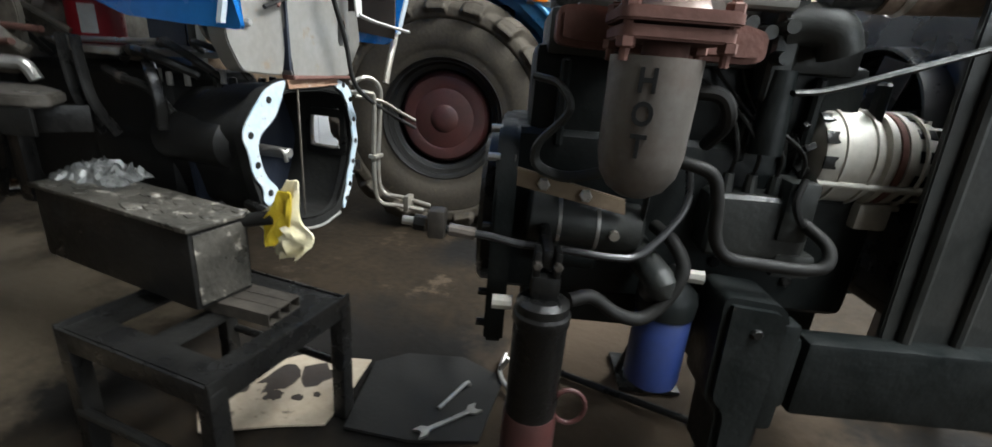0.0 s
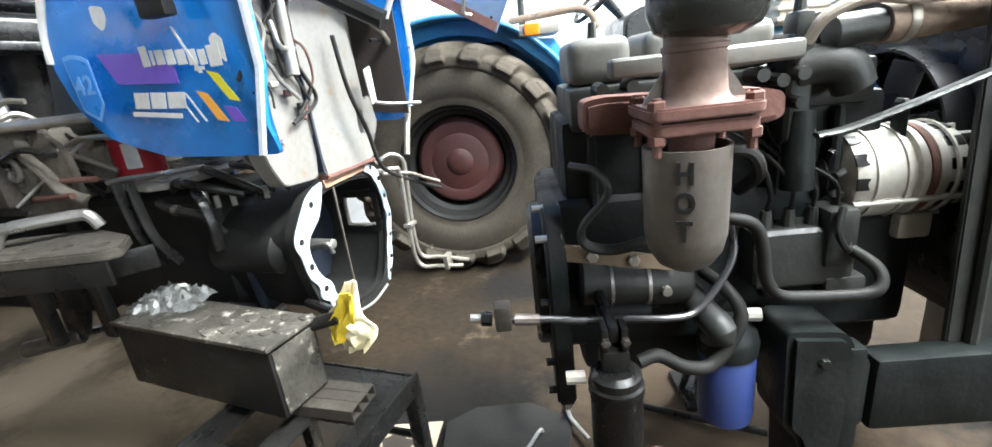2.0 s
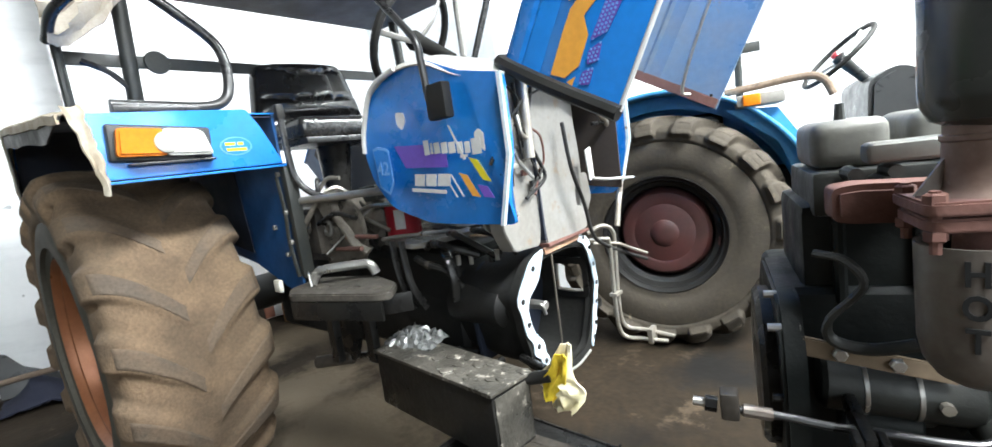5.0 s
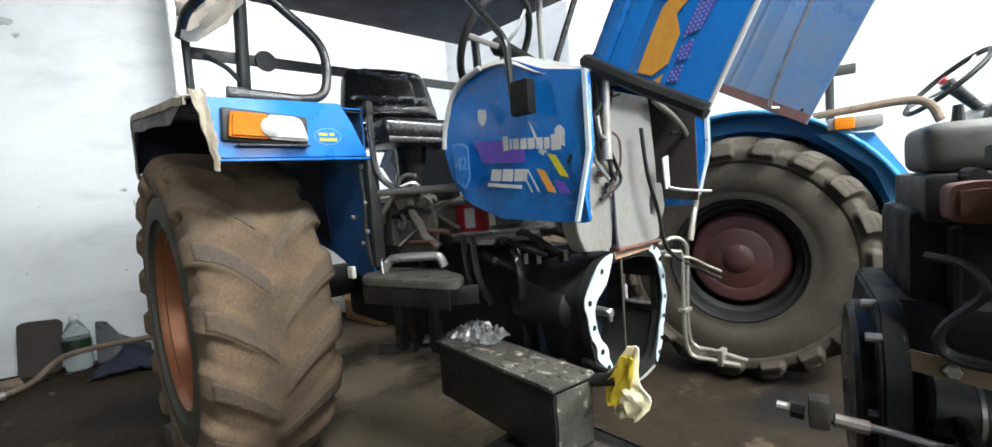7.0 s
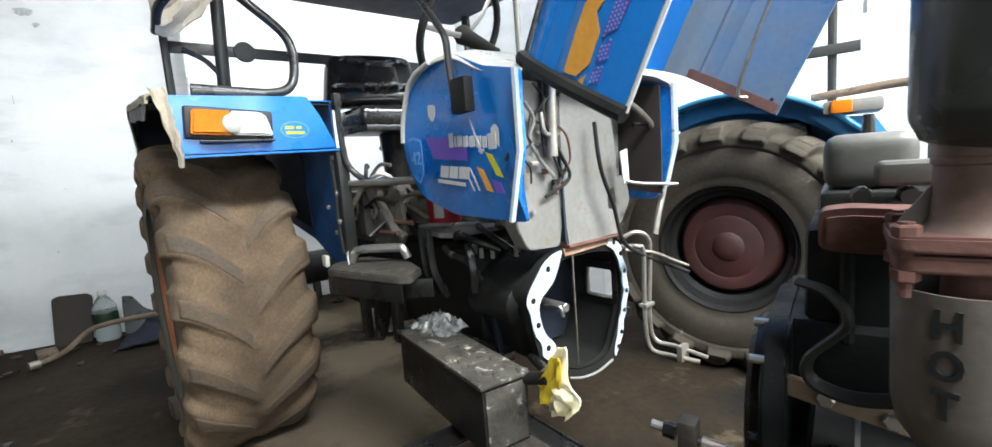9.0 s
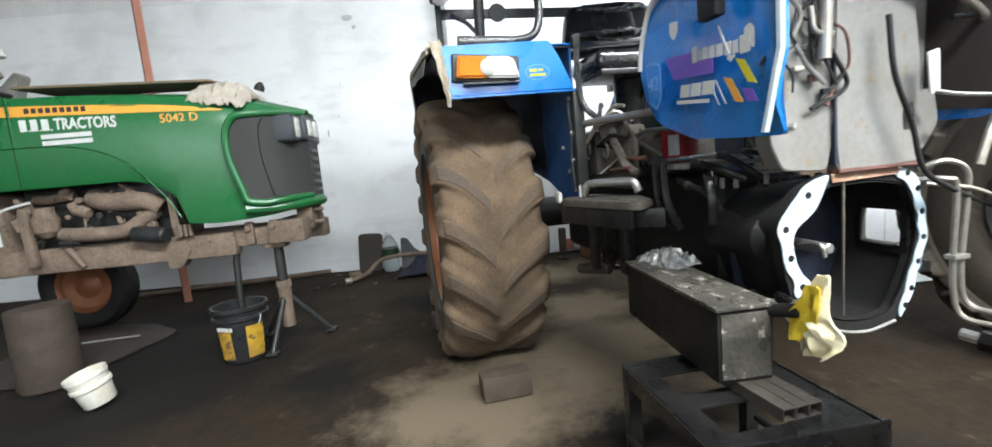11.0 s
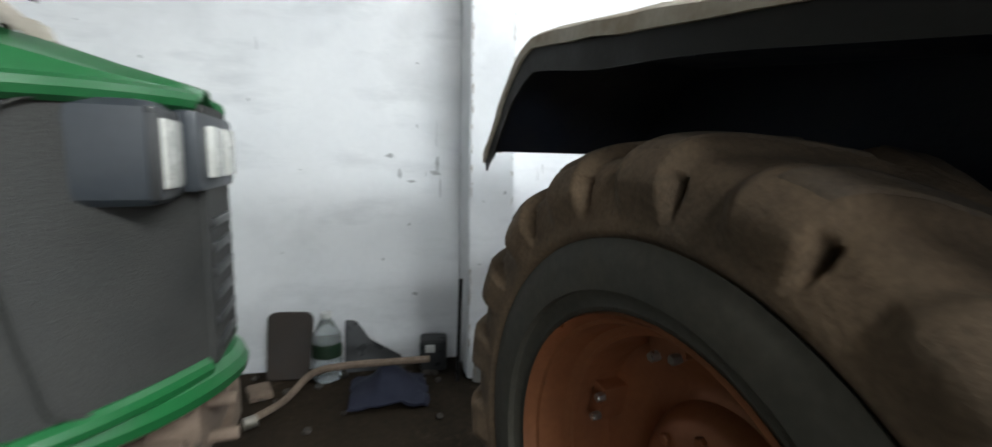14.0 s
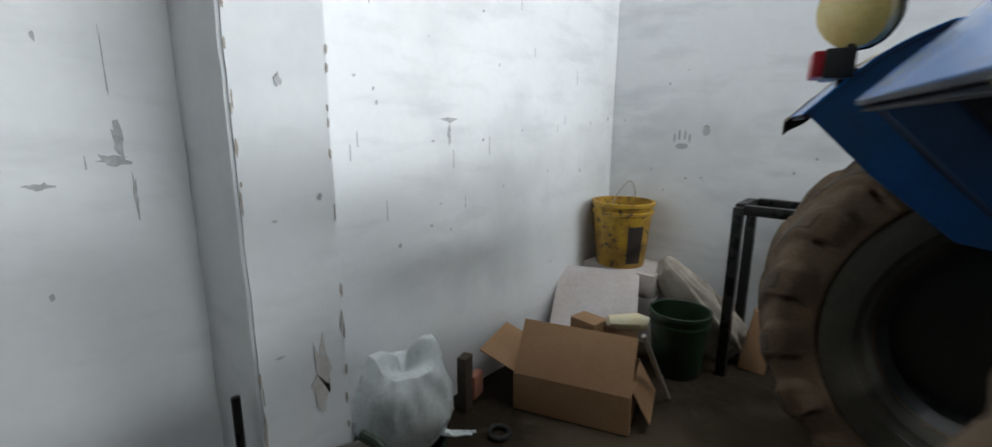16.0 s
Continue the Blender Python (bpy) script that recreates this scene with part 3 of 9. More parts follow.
OIL = stuff("oil_smudge", (0.29, 0.3, 0.31), 0.8, 0, (0.56, 0.57, 0.58), 0.6, 40, 90, 0.05)
STAIN = stuff("brown_wall_stain", (0.56, 0.52, 0.47), 0.85, 0, (0.7, 0.69, 0.68), 0.6, 30, 90, 0.05)
WEST = Matrix(((0, 0, 1, -5.0448), (1, 0, 0, 0), (0, 1, 0, 0), (0, 0, 0, 1)))
rs = random.Random(21)
for i in range(46):
    y, z = rs.uniform(-2.6, 3.0), rs.uniform(0.5, 2.1)
    if 0.42 < y < 0.78:
        continue
    w, h = rs.uniform(0.003, 0.012), rs.uniform(0.004, 0.018)
    n_ = rs.randint(8, 11)
    smear("smudge", [(y + w * math.cos(a) * rs.uniform(0.4, 1), z + h * math.sin(a) * rs.uniform(0.4, 1)) for a in [2 * math.pi * k / n_ for k in range(n_)]], WEST, OIL)
for y, z, w, h in ((0.315, 1.31, 0.02, 0.07), (0.30, 1.255, 0.055, 0.022), (0.335, 1.16, 0.007, 0.085), (0.08, 1.24, 0.018, 0.055), (0.02, 1.36, 0.05, 0.02), (0.15, 1.2, 0.035, 0.012), (0.17, 0.46, 0.03, 0.015), (0.31, 1.5, 0.003, 0.12), (1.5, 1.37, 0.06, 0.015), (1.5, 1.31, 0.015, 0.06), (-0.56, 2.64, 0.09, 0.045), (-0.5, 2.55, 0.03, 0.03), (-0.9, 1.5, 0.012, 0.06), (-1.3, 1.52, 0.012, 0.06)):
    smear("smudge", [(y + w * math.cos(a) * rs.uniform(0.3, 1), z + h * math.sin(a) * rs.uniform(0.3, 1)) for a in [2 * math.pi * k / 17 for k in range(17)]], WEST, OIL)
NORTH = Matrix(((1, 0, 0, 0), (0, 0, -1, 3.0648), (0, 1, 0, 0), (0, 0, 0, 1)))
for i in range(16):
    x, z = rs.uniform(-5.0, -3.6), rs.uniform(0.7, 1.9)
    w, h = rs.uniform(0.003, 0.012), rs.uniform(0.004, 0.014)
    smear("smudge", [(x + w * math.cos(a) * rs.uniform(0.4, 1), z + h * math.sin(a) * rs.uniform(0.4, 1)) for a in [2 * math.pi * k / 7 for k in range(7)]], NORTH, OIL)
for dx, dz, w, h in ((-0.05, 0.03, 0.008, 0.03), (-0.02, 0.05, 0.008, 0.034), (0.015, 0.05, 0.008, 0.034), (0.045, 0.03, 0.008, 0.028), (0.0, -0.02, 0.04, 0.02), (0.14, 0.08, 0.022, 0.035)):
    smear("smudge", [(-4.56 + dx + w * math.cos(a), 1.24 + dz + h * math.sin(a)) for a in [2 * math.pi * k / 9 for k in range(9)]], NORTH, OIL)
PILM = Matrix(((0, 0, 1, -4.7125), (1, 0, 0, 0), (0, 1, 0, 0), (0, 0, 0, 1)))
for y, z, w, h in ((0.59, 1.46, 0.012, 0.022), (0.645, 0.61, 0.038, 0.16), (0.55, 1.1, 0.012, 0.006), (0.68, 1.15, 0.01, 0.016), (0.53, 0.72, 0.02, 0.006)):
    smear("smudge", [(y + w * math.cos(a) * rs.uniform(0.3, 1), z + h * math.sin(a) * rs.uniform(0.3, 1)) for a in [2 * math.pi * k / 17 for k in range(17)]], PILM, STAIN if h > 0.05 else OIL)
CHIP = stuff("chipped_plaster", (0.3, 0.26, 0.21), 0.9, 0, (0.48, 0.45, 0.4), 0.5, 30, 90, 0.2)
for i in range(60):
    z = rs.uniform(0.2, 3.0)
    y = 0.473 + rs.uniform(-0.002, 0.006) if i % 2 else 0.727 - rs.uniform(-0.002, 0.006)
    w, h = rs.uniform(0.002, 0.006), rs.uniform(0.008, 0.04)
    single("chip", slab([(y + w * math.cos(a) * rs.uniform(0.5, 1), z + h * math.sin(a) * rs.uniform(0.6, 1)) for a in [2 * math.pi * k / 9 for k in range(9)]], 0.0, 0.0016, "z", 0.0, PILM), CHIP, "chipped plaster along the pillar edge", "chip", None, "chips on the pillar", "structure")
for i in range(22):
    y, z, h = rs.choice((rs.uniform(-2.6, 0.35), rs.uniform(0.85, 3.0))), rs.uniform(0.9, 2.0), rs.uniform(0.03, 0.1)
    smear("smudge", [(y - 0.002, z), (y + 0.002, z), (y + 0.0015, z + h * 0.6), (y + 0.001, z + h), (y - 0.001, z + h)], WEST, OIL)


# ==== the split blue tractor: rear half ====
def smooth(x, lo, hi):
    t = min(1.0, max(0.0, (x - lo) / (hi - lo)))
    return t * t * (3 - 2 * t)


class Tread:
    """A tractor tyre about the local y axis: worn slanted bars that rise from a dust-filled tread, heavier towards the shoulders."""

    def __init__(self, radius, rim, width, lugs, low, high, bar, slant, pocket, ridge, side):
        self.h, self.body, self.lugs, self.low, self.high, self.bar = width / 2, radius - high * 0.8, lugs, low, high, bar
        self.slant, self.pocket, self.ridge, self.side, self.rim = slant, pocket, ridge, side, rim
        self.pitch = 2 * math.pi / lugs
        b, h = self.body, self.h
        half = [(0.0, b), (0.35 * h, b - 0.003), (0.65 * h, b - 0.013), (0.84 * h, b - 0.031), (0.92 * h, b - 0.054), (0.96 * h, b - 0.085), (0.985 * h, ridge + 0.05), (0.995 * h, ridge + 0.014), (0.965 * h, ridge),
                (0.9 * h, ridge - 0.012), (0.86 * h, ridge - 0.05), (0.82 * h, rim + 0.06), (0.66 * h, rim - 0.012)]
        line = glide([(y, 0, r) for y, r in half], 4)
        self.line = [(-p.x, p.z) for p in line[:0:-1]] + [(p.x, p.z) for p in line]

    def relief(self, a, y, r):
        """The height of the bars over the tread at an angle and a place on the section."""
        fade = smooth(r, self.ridge + 0.02, self.body - 0.07)
        if fade <= 0:
            return 0.0
        best = 0.0
        for side in (-1, 1):
            u = side * y / self.h
            if u < -0.12:
                continue
            if abs(y) > 0.9 * self.h:
                u = max(u, 0.9) + max(0, self.body - 0.05 - r) / self.h
            v = min(1.0, max(0.0, u))
            d = a - self.pitch * side * 0.25 - self.slant * (1 - (1 - v) ** 1.4)
            k = round(d / self.pitch)
            d = (d - k * self.pitch) * self.body
            d += 0.008 * noise.noise((u * 3.1 + side * 7, d * 9, 0.4)) + 0.006 * noise.noise((u * 5, k * 3.7 + side, 2.0))
            w = self.bar * (0.42 + 0.16 * v)
            steep = self.side
            flank = 1 - (smooth(d, w - steep * 0.6, w + steep * 2.2) if d > 0 else smooth(-d, w - steep * 0.6, w + steep * 1.2))
            tip = smooth(u, -0.08, 0.06)
            top = self.low + (self.high - self.low) * smooth(u, 0.1, 0.95)
            best = max(best, top * flank * tip)
            if self.pocket and u > 0.88:
                q = -d - w - steep * 0.6 - 0.008
                slot = (1 - smooth(abs(q), 0.008, 0.016)) * smooth(u, 0.93, 0.99) * (1 - smooth(u, 1.04, 1.38))
                best -= self.pocket * slot
        return best * fade

    def point(self, a, i, lift=0.0, worn=0.0025):
        y, r = self.line[i]
        y0, r0 = self.line[max(0, i - 1)]
        y1, r1 = self.line[min(len(self.line) - 1, i + 1)]
        ty, tr = y1 - y0, r1 - r0
        n = math.hypot(ty, tr)
        ny, nr = -tr / n, ty / n
        g = self.relief(a, y, r) + lift
        p = Vector((math.cos(a) * r, y, math.sin(a) * r))
        g += worn * noise.noise(p * 11) + worn * 0.5 * noise.noise(p * 34)
        y, r = y + ny * g, r + nr * g
        return (math.cos(a) * r, y, math.sin(a) * r)

    def mesh(self, per=46):
        b = bmesh.new()
        n = per * self.lugs
        rows = [[b.verts.new(self.point(2 * math.pi * k / n, i)) for i in range(len(self.line))] for k in range(n)]
        for k in range(n):
            p, q = rows[k], rows[(k + 1) % n]
            for i in range(len(p) - 1):
                b.faces.new((p[i], p[i + 1], q[i + 1], q[i]))
        return b

    def pad(self, side, seed):
        """The bare worn top of one bar, its ragged edge sunk into the dust."""
        b = bmesh.new()
        cols = [i for i, (y, r) in enumerate(self.line) if 0.0 <= side * y / self.h and r > self.body - 0.045]
        rows = []
        for c in cols:
            u = side * self.line[c][0] / self.h
            v = min(1, max(0, u))
            mid = self.pitch * side * 0.25 + self.slant * (1 - (1 - v) ** 1.4)
            w = self.bar * (0.35 + 0.14 * v) / self.body
            row = []
            for j in range(9):
                e = -1 + j / 4
                end = c in (cols[0], cols[-1]) or j in (0, 8)
                a = mid + e * w * (1 + 0.12 * noise.noise((u * 4, e * 2, seed)))
                y, r = self.line[c]
                row.append(b.verts.new(self.point(a, c, (-0.012 if end else 0.0036) + 0.002 * noise.noise((u * 7, e * 3, seed + 4)), 0.0)))
            rows.append(row)
        for p, q in zip(rows, rows[1:]):
            for j in range(8):
                b.faces.new((p[j], p[j + 1], q[j + 1], q[j]))
        return b


def wheel_parts(w, tread, tyre_mat, wall_mat, pad_mat, rim_mat, disc_at, hub, brackets):
    """Tyre, bars and rim under a wheel whose outer face looks to the local -y."""
    h, rim, ridge = tread.h, tread.rim, tread.ridge
    t = part("tyre", tread.mesh(), tyre_mat, w, "", 1.2)
    for side in (-1, 1):
        bulge = 0.5 * (ridge + rim)
        b = lathe([(rim - 0.005, -side * h * 0.66), (rim + 0.012, -side * h * 0.83), (rim + 0.03, -side * h * 0.88), (rim + 0.045, -side * h * 0.875), (rim + 0.065, -side * h * 0.915), (bulge - 0.02, -side * h * 0.985), (bulge + 0.03, -side * h * 1.0), (ridge - 0.035, -side * h * 0.985), (ridge - 0.007, -side * h * 0.955),
                   (ridge - 0.012, -side * h * 0.90), (rim + 0.02, -side * h * 0.66), (rim - 0.005, -side * h * 0.66)], pose(0, 0, 0, 90), 72)
        part("sidewall", roughen(b, 0.002, 8), wall_mat, t, "smooth dark sidewall")
        for kind in range(3):
            first = part("lug", tread.pad(side, kind * 3.3 + side), pad_mat, t, "", 1.2)
            for i in range(kind, tread.lugs, 3):
                o = first if i == kind else new("lug", first.data)
                o.parent = t
                o.matrix_basis = pose(0, 0, 0, 0, -360.0 * i / tread.lugs, 0)
    mm = pose(0, 0, 0, 90)
    prof = [(rim + 0.016, h * 0.90), (rim + 0.02, h * 0.86), (rim + 0.012, h * 0.80), (rim - 0.008, h * 0.76), (rim - 0.016, h * 0.62), (rim - 0.02, h * 0.50), (rim - 0.045, h * 0.42), (rim - 0.055, h * 0.1), (rim - 0.055, -h * 0.5), (rim - 0.02, -h * 0.6), (rim + 0.012, -h * 0.76),
            (rim + 0.022, -h * 0.78), (rim - 0.012, -h * 0.62), (rim - 0.046, -h * 0.5), (rim - 0.046, h * 0.1), (rim - 0.037, h * 0.45), (rim - 0.01, h * 0.52), (rim + 0.002, h * 0.80), (rim + 0.016, h * 0.90)]
    part("rim", lathe(prof, mm, 64), rim_mat if brackets else RUBBER, w)
    d = disc_at
    r = rim - 0.055
    if brackets:
        prof = [(r, d + 0.005), (r * 0.9, d), (r * 0.74, d - 0.025), (r * 0.62, d - 0.03), (r * 0.56, d - 0.02), (r * 0.50, d + hub * 0.5), (r * 0.44, d + hub * 0.8), (r * 0.3, d + hub), (r * 0.27, d + hub + 0.018), (r * 0.12, d + hub + 0.026), (0, d + hub + 0.028),
                (0, d - 0.045), (r * 0.6, d - 0.045), (r, d - 0.02), (r, d + 0.005)]
    else:
        prof = [(r, d - 0.02), (r * 0.97, d), (r * 0.93, d + hub), (r * 0.88, d + hub + 0.012), (r * 0.7, d + hub + 0.018), (r * 0.64, d + hub + 0.012), (r * 0.6, d + hub + 0.016), (r * 0.3, d + hub + 0.02), (r * 0.26, d + hub + 0.03), (r * 0.12, d + hub + 0.036), (0, d + hub + 0.036),
                (0, d - 0.045), (r * 0.6, d - 0.045), (r, d - 0.03), (r, d - 0.02)]
    part("disc", lathe(prof, mm, 64), rim_mat, w)
    for i in range(8 if brackets else 0):
        a = 2 * math.pi * i / 8
        part("nut", bolt((math.cos(a) * r * 0.38, -d - hub * 0.9, math.sin(a) * r * 0.38), (0, -1, 0), 0.013, 0.014), rim_mat, w)
    for i in range(brackets):
        a = 2 * math.pi * i / 6 + 0.5
        place = Matrix.Translation((math.cos(a) * (rim - 0.075), 0, math.sin(a) * (rim - 0.075))) @ Matrix.Rotation(-a, 4, 'Y')
        br = box((0, -d - 0.03, 0), (0.045, 0.09, 0.10), 0.006, place)
        lug_ = part("lug_bracket", br, rim_mat, w)
        for s in (-1, 1):
            part("bracket_bolt", put(bolt((-0.02, -d - 0.075, s * 0.03), (0, -1, 0), 0.012, 0.022), place), STEEL, lug_)
    part("valve_clip", box((rim - 0.026, -h * 0.47, 0.0), (0.012, 0.03, 0.05), 0.003), rim_mat, w)
    return w


def rear_wheel(name, label, m, tread, tyre_mat, wall_mat, pad_mat, rim_mat, disc_at=-0.05, hub=0.06, brackets=6, group=""):
    return wheel_parts(thing(name, label, "wheel", m, group), tread, tyre_mat, wall_mat, pad_mat, rim_mat, disc_at, hub, brackets)


REAR = pose(-1.255, 1.72, 0, 0, 0, 12)
tractor = thing("tractor", "blue tractor split open at its clutch housing, without its engine", "tractor", REAR)


def hollow(pts, shrink, cx, cy):
    return [(cx + (p[0] - cx) * shrink, cy + (p[1] - cy) * shrink) for p in pts]


# clutch housing and gearbox
FLANGE = [(-0.05, 0.905), (-0.13, 0.878), (-0.175, 0.835), (-0.213, 0.785), (-0.196, 0.72), (-0.19, 0.655), (-0.172, 0.6), (-0.158, 0.535), (-0.09, 0.49), (0.0, 0.452), (0.1, 0.44), (0.194, 0.457),
          (0.245, 0.545), (0.275, 0.62), (0.298, 0.7), (0.292, 0.77), (0.27, 0.83), (0.24, 0.885), (0.12, 0.905)]
ring = rounded(FLANGE, 0.02, 2)
inner = rounded(hollow(FLANGE, 0.875, 0.045, 0.68), 0.03, 2)
bell = bmesh.new()
slab(ring, -0.03, 0.0, "x", 0.0, None, bell, [inner[::-1]])
shells = [(0.0, 0.85), (-0.03, 0.92), (-0.16, 0.9), (-0.34, 0.78)]
prev = None
for x, k in shells:
    row = [bell.verts.new((x, *p)) for p in hollow([(p[0], p[1]) for p in ring], k, 0.045, 0.68)]
    if prev:
        for i in range(len(row)):
            bell.faces.new((prev[i - 1], prev[i], row[i], row[i - 1]))
    prev = row
bell.faces.new(prev)
bmesh.ops.delete(bell, geom=[f for f in bell.faces if -0.15 < f.calc_center_median().x < -0.04 and f.calc_center_median().y > 0.2 and 0.655 < f.calc_center_median().z < 0.79], context='FACES')
BELL = stuff("matt_black_casting", (0.0075, 0.0078, 0.008), 0.62, 0, (0.013, 0.0125, 0.011), 0.5, 7, 60, 0.3, (0.04, 0.034, 0.026), 0.7, rough_var=0.12, ior=1.35)
part("clutch_housing", bell, BELL, tractor, "oily black clutch housing, open at the front")
# the sealing face: two scalloped arms of blue sealant, bare along the foot
LEFT_ARM = [(-0.042, 0.905), (-0.09, 0.897), (-0.13, 0.878), (-0.165, 0.84), (-0.205, 0.795), (-0.215, 0.765), (-0.2, 0.73), (-0.195, 0.69), (-0.186, 0.655), (-0.165, 0.632), (-0.158, 0.61), (-0.164, 0.59), (-0.148, 0.57), (-0.128, 0.56), (-0.13, 0.542), (-0.122, 0.52), (-0.1, 0.498), (-0.05, 0.478),
            (-0.062, 0.508), (-0.08, 0.528), (-0.084, 0.553), (-0.1, 0.572), (-0.098, 0.595), (-0.108, 0.618), (-0.132, 0.638), (-0.15, 0.668), (-0.16, 0.705), (-0.164, 0.742), (-0.148, 0.772), (-0.118, 0.79), (-0.092, 0.81), (-0.07, 0.845)]
RIGHT_ARM = [(0.19, 0.905), (0.235, 0.89), (0.262, 0.868), (0.27, 0.845), (0.268, 0.825), (0.282, 0.80), (0.295, 0.775), (0.29, 0.75), (0.298, 0.72), (0.302, 0.69), (0.29, 0.665), (0.282, 0.64), (0.277, 0.61), (0.262, 0.59), (0.26, 0.56), (0.25, 0.53), (0.232, 0.502), (0.205, 0.462),
             (0.198, 0.478), (0.208, 0.512), (0.222, 0.54), (0.226, 0.565), (0.235, 0.598), (0.25, 0.62), (0.254, 0.65), (0.264, 0.672), (0.272, 0.70), (0.262, 0.73), (0.266, 0.76), (0.25, 0.785), (0.246, 0.815), (0.232, 0.838), (0.215, 0.862), (0.18, 0.878)]
g = part("gasket", slab(rounded(LEFT_ARM, 0.012, 2), 0.001, 0.006, "x", 0.0012), GASKET, tractor, "pale blue sealant on the scalloped flange face")
g2 = part("gasket", slab(rounded(RIGHT_ARM, 0.010, 2), 0.001, 0.006, "x", 0.0012), GASKET, tractor, "pale blue sealant on the scalloped flange face")
for p in ((-0.115, 0.855), (-0.187, 0.77), (-0.172, 0.69), (-0.135, 0.605), (-0.105, 0.545), (-0.085, 0.508)):
    part("bolt_hole", lathe([(0, 0.004), (0.0095, 0.004), (0.0095, 0.0072), (0, 0.0072)], Matrix.Translation((0, *p)) @ AX["x"], 14), BLACK_IRON, g)
for p in ((0.222, 0.885), (0.258, 0.838), (0.276, 0.77), (0.284, 0.695), (0.266, 0.625), (0.243, 0.548), (0.222, 0.5)):
    part("bolt_hole", lathe([(0, 0.004), (0.009, 0.004), (0.009, 0.0072), (0, 0.0072)], Matrix.Translation((0, *p)) @ AX["x"], 14), BLACK_IRON, g2)
part("flange_foot", tube([(0.001, -0.04, 0.47), (0.001, 0.02, 0.45), (0.001, 0.1, 0.441), (0.001, 0.19, 0.457)], 0.005, 6, 4), GREY_PLATE, tractor, "bare steel edge along the foot of the flange")
part("top_seam", slab([(-0.035, 0.88), (0.19, 0.885), (0.19, 0.905), (-0.042, 0.905)], 0.001, 0.007, "x", 0.001), stuff("rust_bled_sealant", (0.42, 0.27, 0.18), 0.7, 0, (0.26, 0.13, 0.08), 0.5, 14, 80, 0.2, (0.5, 0.45, 0.4), 0.6), tractor, "rust-bled seam along the top of the flange")
# inside the housing: partition with its window, input shaft, release fork
wall_in = slab(rounded([(-0.15, 0.52), (0.22, 0.5), (0.26, 0.7), (0.2, 0.86), (-0.1, 0.86), (-0.17, 0.75)], 0.03), -0.24, -0.225, "x")
part("partition", wall_in, NEAR_BLACK, tractor)
part("window_lip", slab(rounded([(-0.172, 0.64), (-0.012, 0.64), (-0.012, 0.80), (-0.172, 0.80)], 0.02), -0.262, -0.25, "y", 0.002, None, None, [rounded([(-0.145, 0.672), (-0.145, 0.772), (-0.035, 0.772), (-0.035, 0.672)], 0.012)]), BLACK_IRON, tractor, "black lip round the side window of the housing")
# light on the left and lower window edges put in as a pale tube
part("window_edge", tube([(-0.142, 0.252, 0.772), (-0.145, 0.25, 0.74), (-0.145, 0.248, 0.68), (-0.135, 0.248, 0.671), (-0.06, 0.248, 0.668), (-0.036, 0.248, 0.672)], 0.006, 6, 3), GREY_PLATE, tractor, "pale lit edge of the side window")
part("input_shaft", rod((-0.24, 0.03, 0.68), (-0.06, 0.03, 0.68), 0.02, 0.016, 16, None, 0.003), STEEL, tractor)
part("release_fork", tube([(-0.12, -0.02, 0.69), (-0.05, -0.02, 0.7), (-0.04, -0.01, 0.665)], 0.007, 8), STEEL, tractor)
part("splitter_rib", slab([(0.003, 0.9), (0.009, 0.9), (0.009, 0.5), (0.007, 0.5)], -0.003, 0.003, "x", 0.0008), DUSTY_CAST, tractor, "thin dull upright strip")

gear = bmesh.new()
box((-0.62, 0.04, 0.70), (0.62, 0.36, 0.40), 0.05, None, gear, 3)
box((-1.28, 0.04, 0.72), (0.75, 0.42, 0.46), 0.05, None, gear, 3)
rod((-0.33, 0.045, 0.68), (-0.6, 0.045, 0.69), 0.185, 0.2, 28, gear)
rod((-1.66, -0.6, 0.7), (-1.66, 0.68, 0.7), 0.09, None, 20, gear, 0.01)
for y in (-0.14, 0.22):
    box((-0.5, y, 0.52), (0.5, 0.03, 0.06), 0.008, None, gear)
part("gearbox", gear, BELL, tractor)

# cowl with painted sides
SIDE = [(-0.517, 1.283), (-0.50, 1.37), (-0.455, 1.47), (-0.40, 1.515), (-0.30, 1.54), (-0.18, 1.53), (-0.05, 1.47), (0.112, 1.43), (0.112, 1.22), (0.06, 1.02), (-0.1, 1.025), (-0.28, 1.035), (-0.40, 1.09), (-0.49, 1.19)]
side = rounded(SIDE, 0.02, 3)
CY0, CY1 = -0.285, 0.475


def cowl_side(y, s):
    """A pressed side panel: a broad crease low down and one along the top."""
    b = slab(side, -y, -y - s * 0.012, "y", 0.0)
    bmesh.ops.subdivide_edges(b, edges=b.edges[:], cuts=2, use_grid_fill=True)
    for v in b.verts:
        k = max(0, 1 - abs(v.co.z - 1.12) / 0.07)
        v.co.y -= s * 0.006 * k
        v.co.y += s * 0.05 * max(0, (1.12 - v.co.z) / 0.1) ** 1.5
        v.co.y += s * 0.02 * max(0, (v.co.z - 1.36) / 0.18) ** 2
    return b


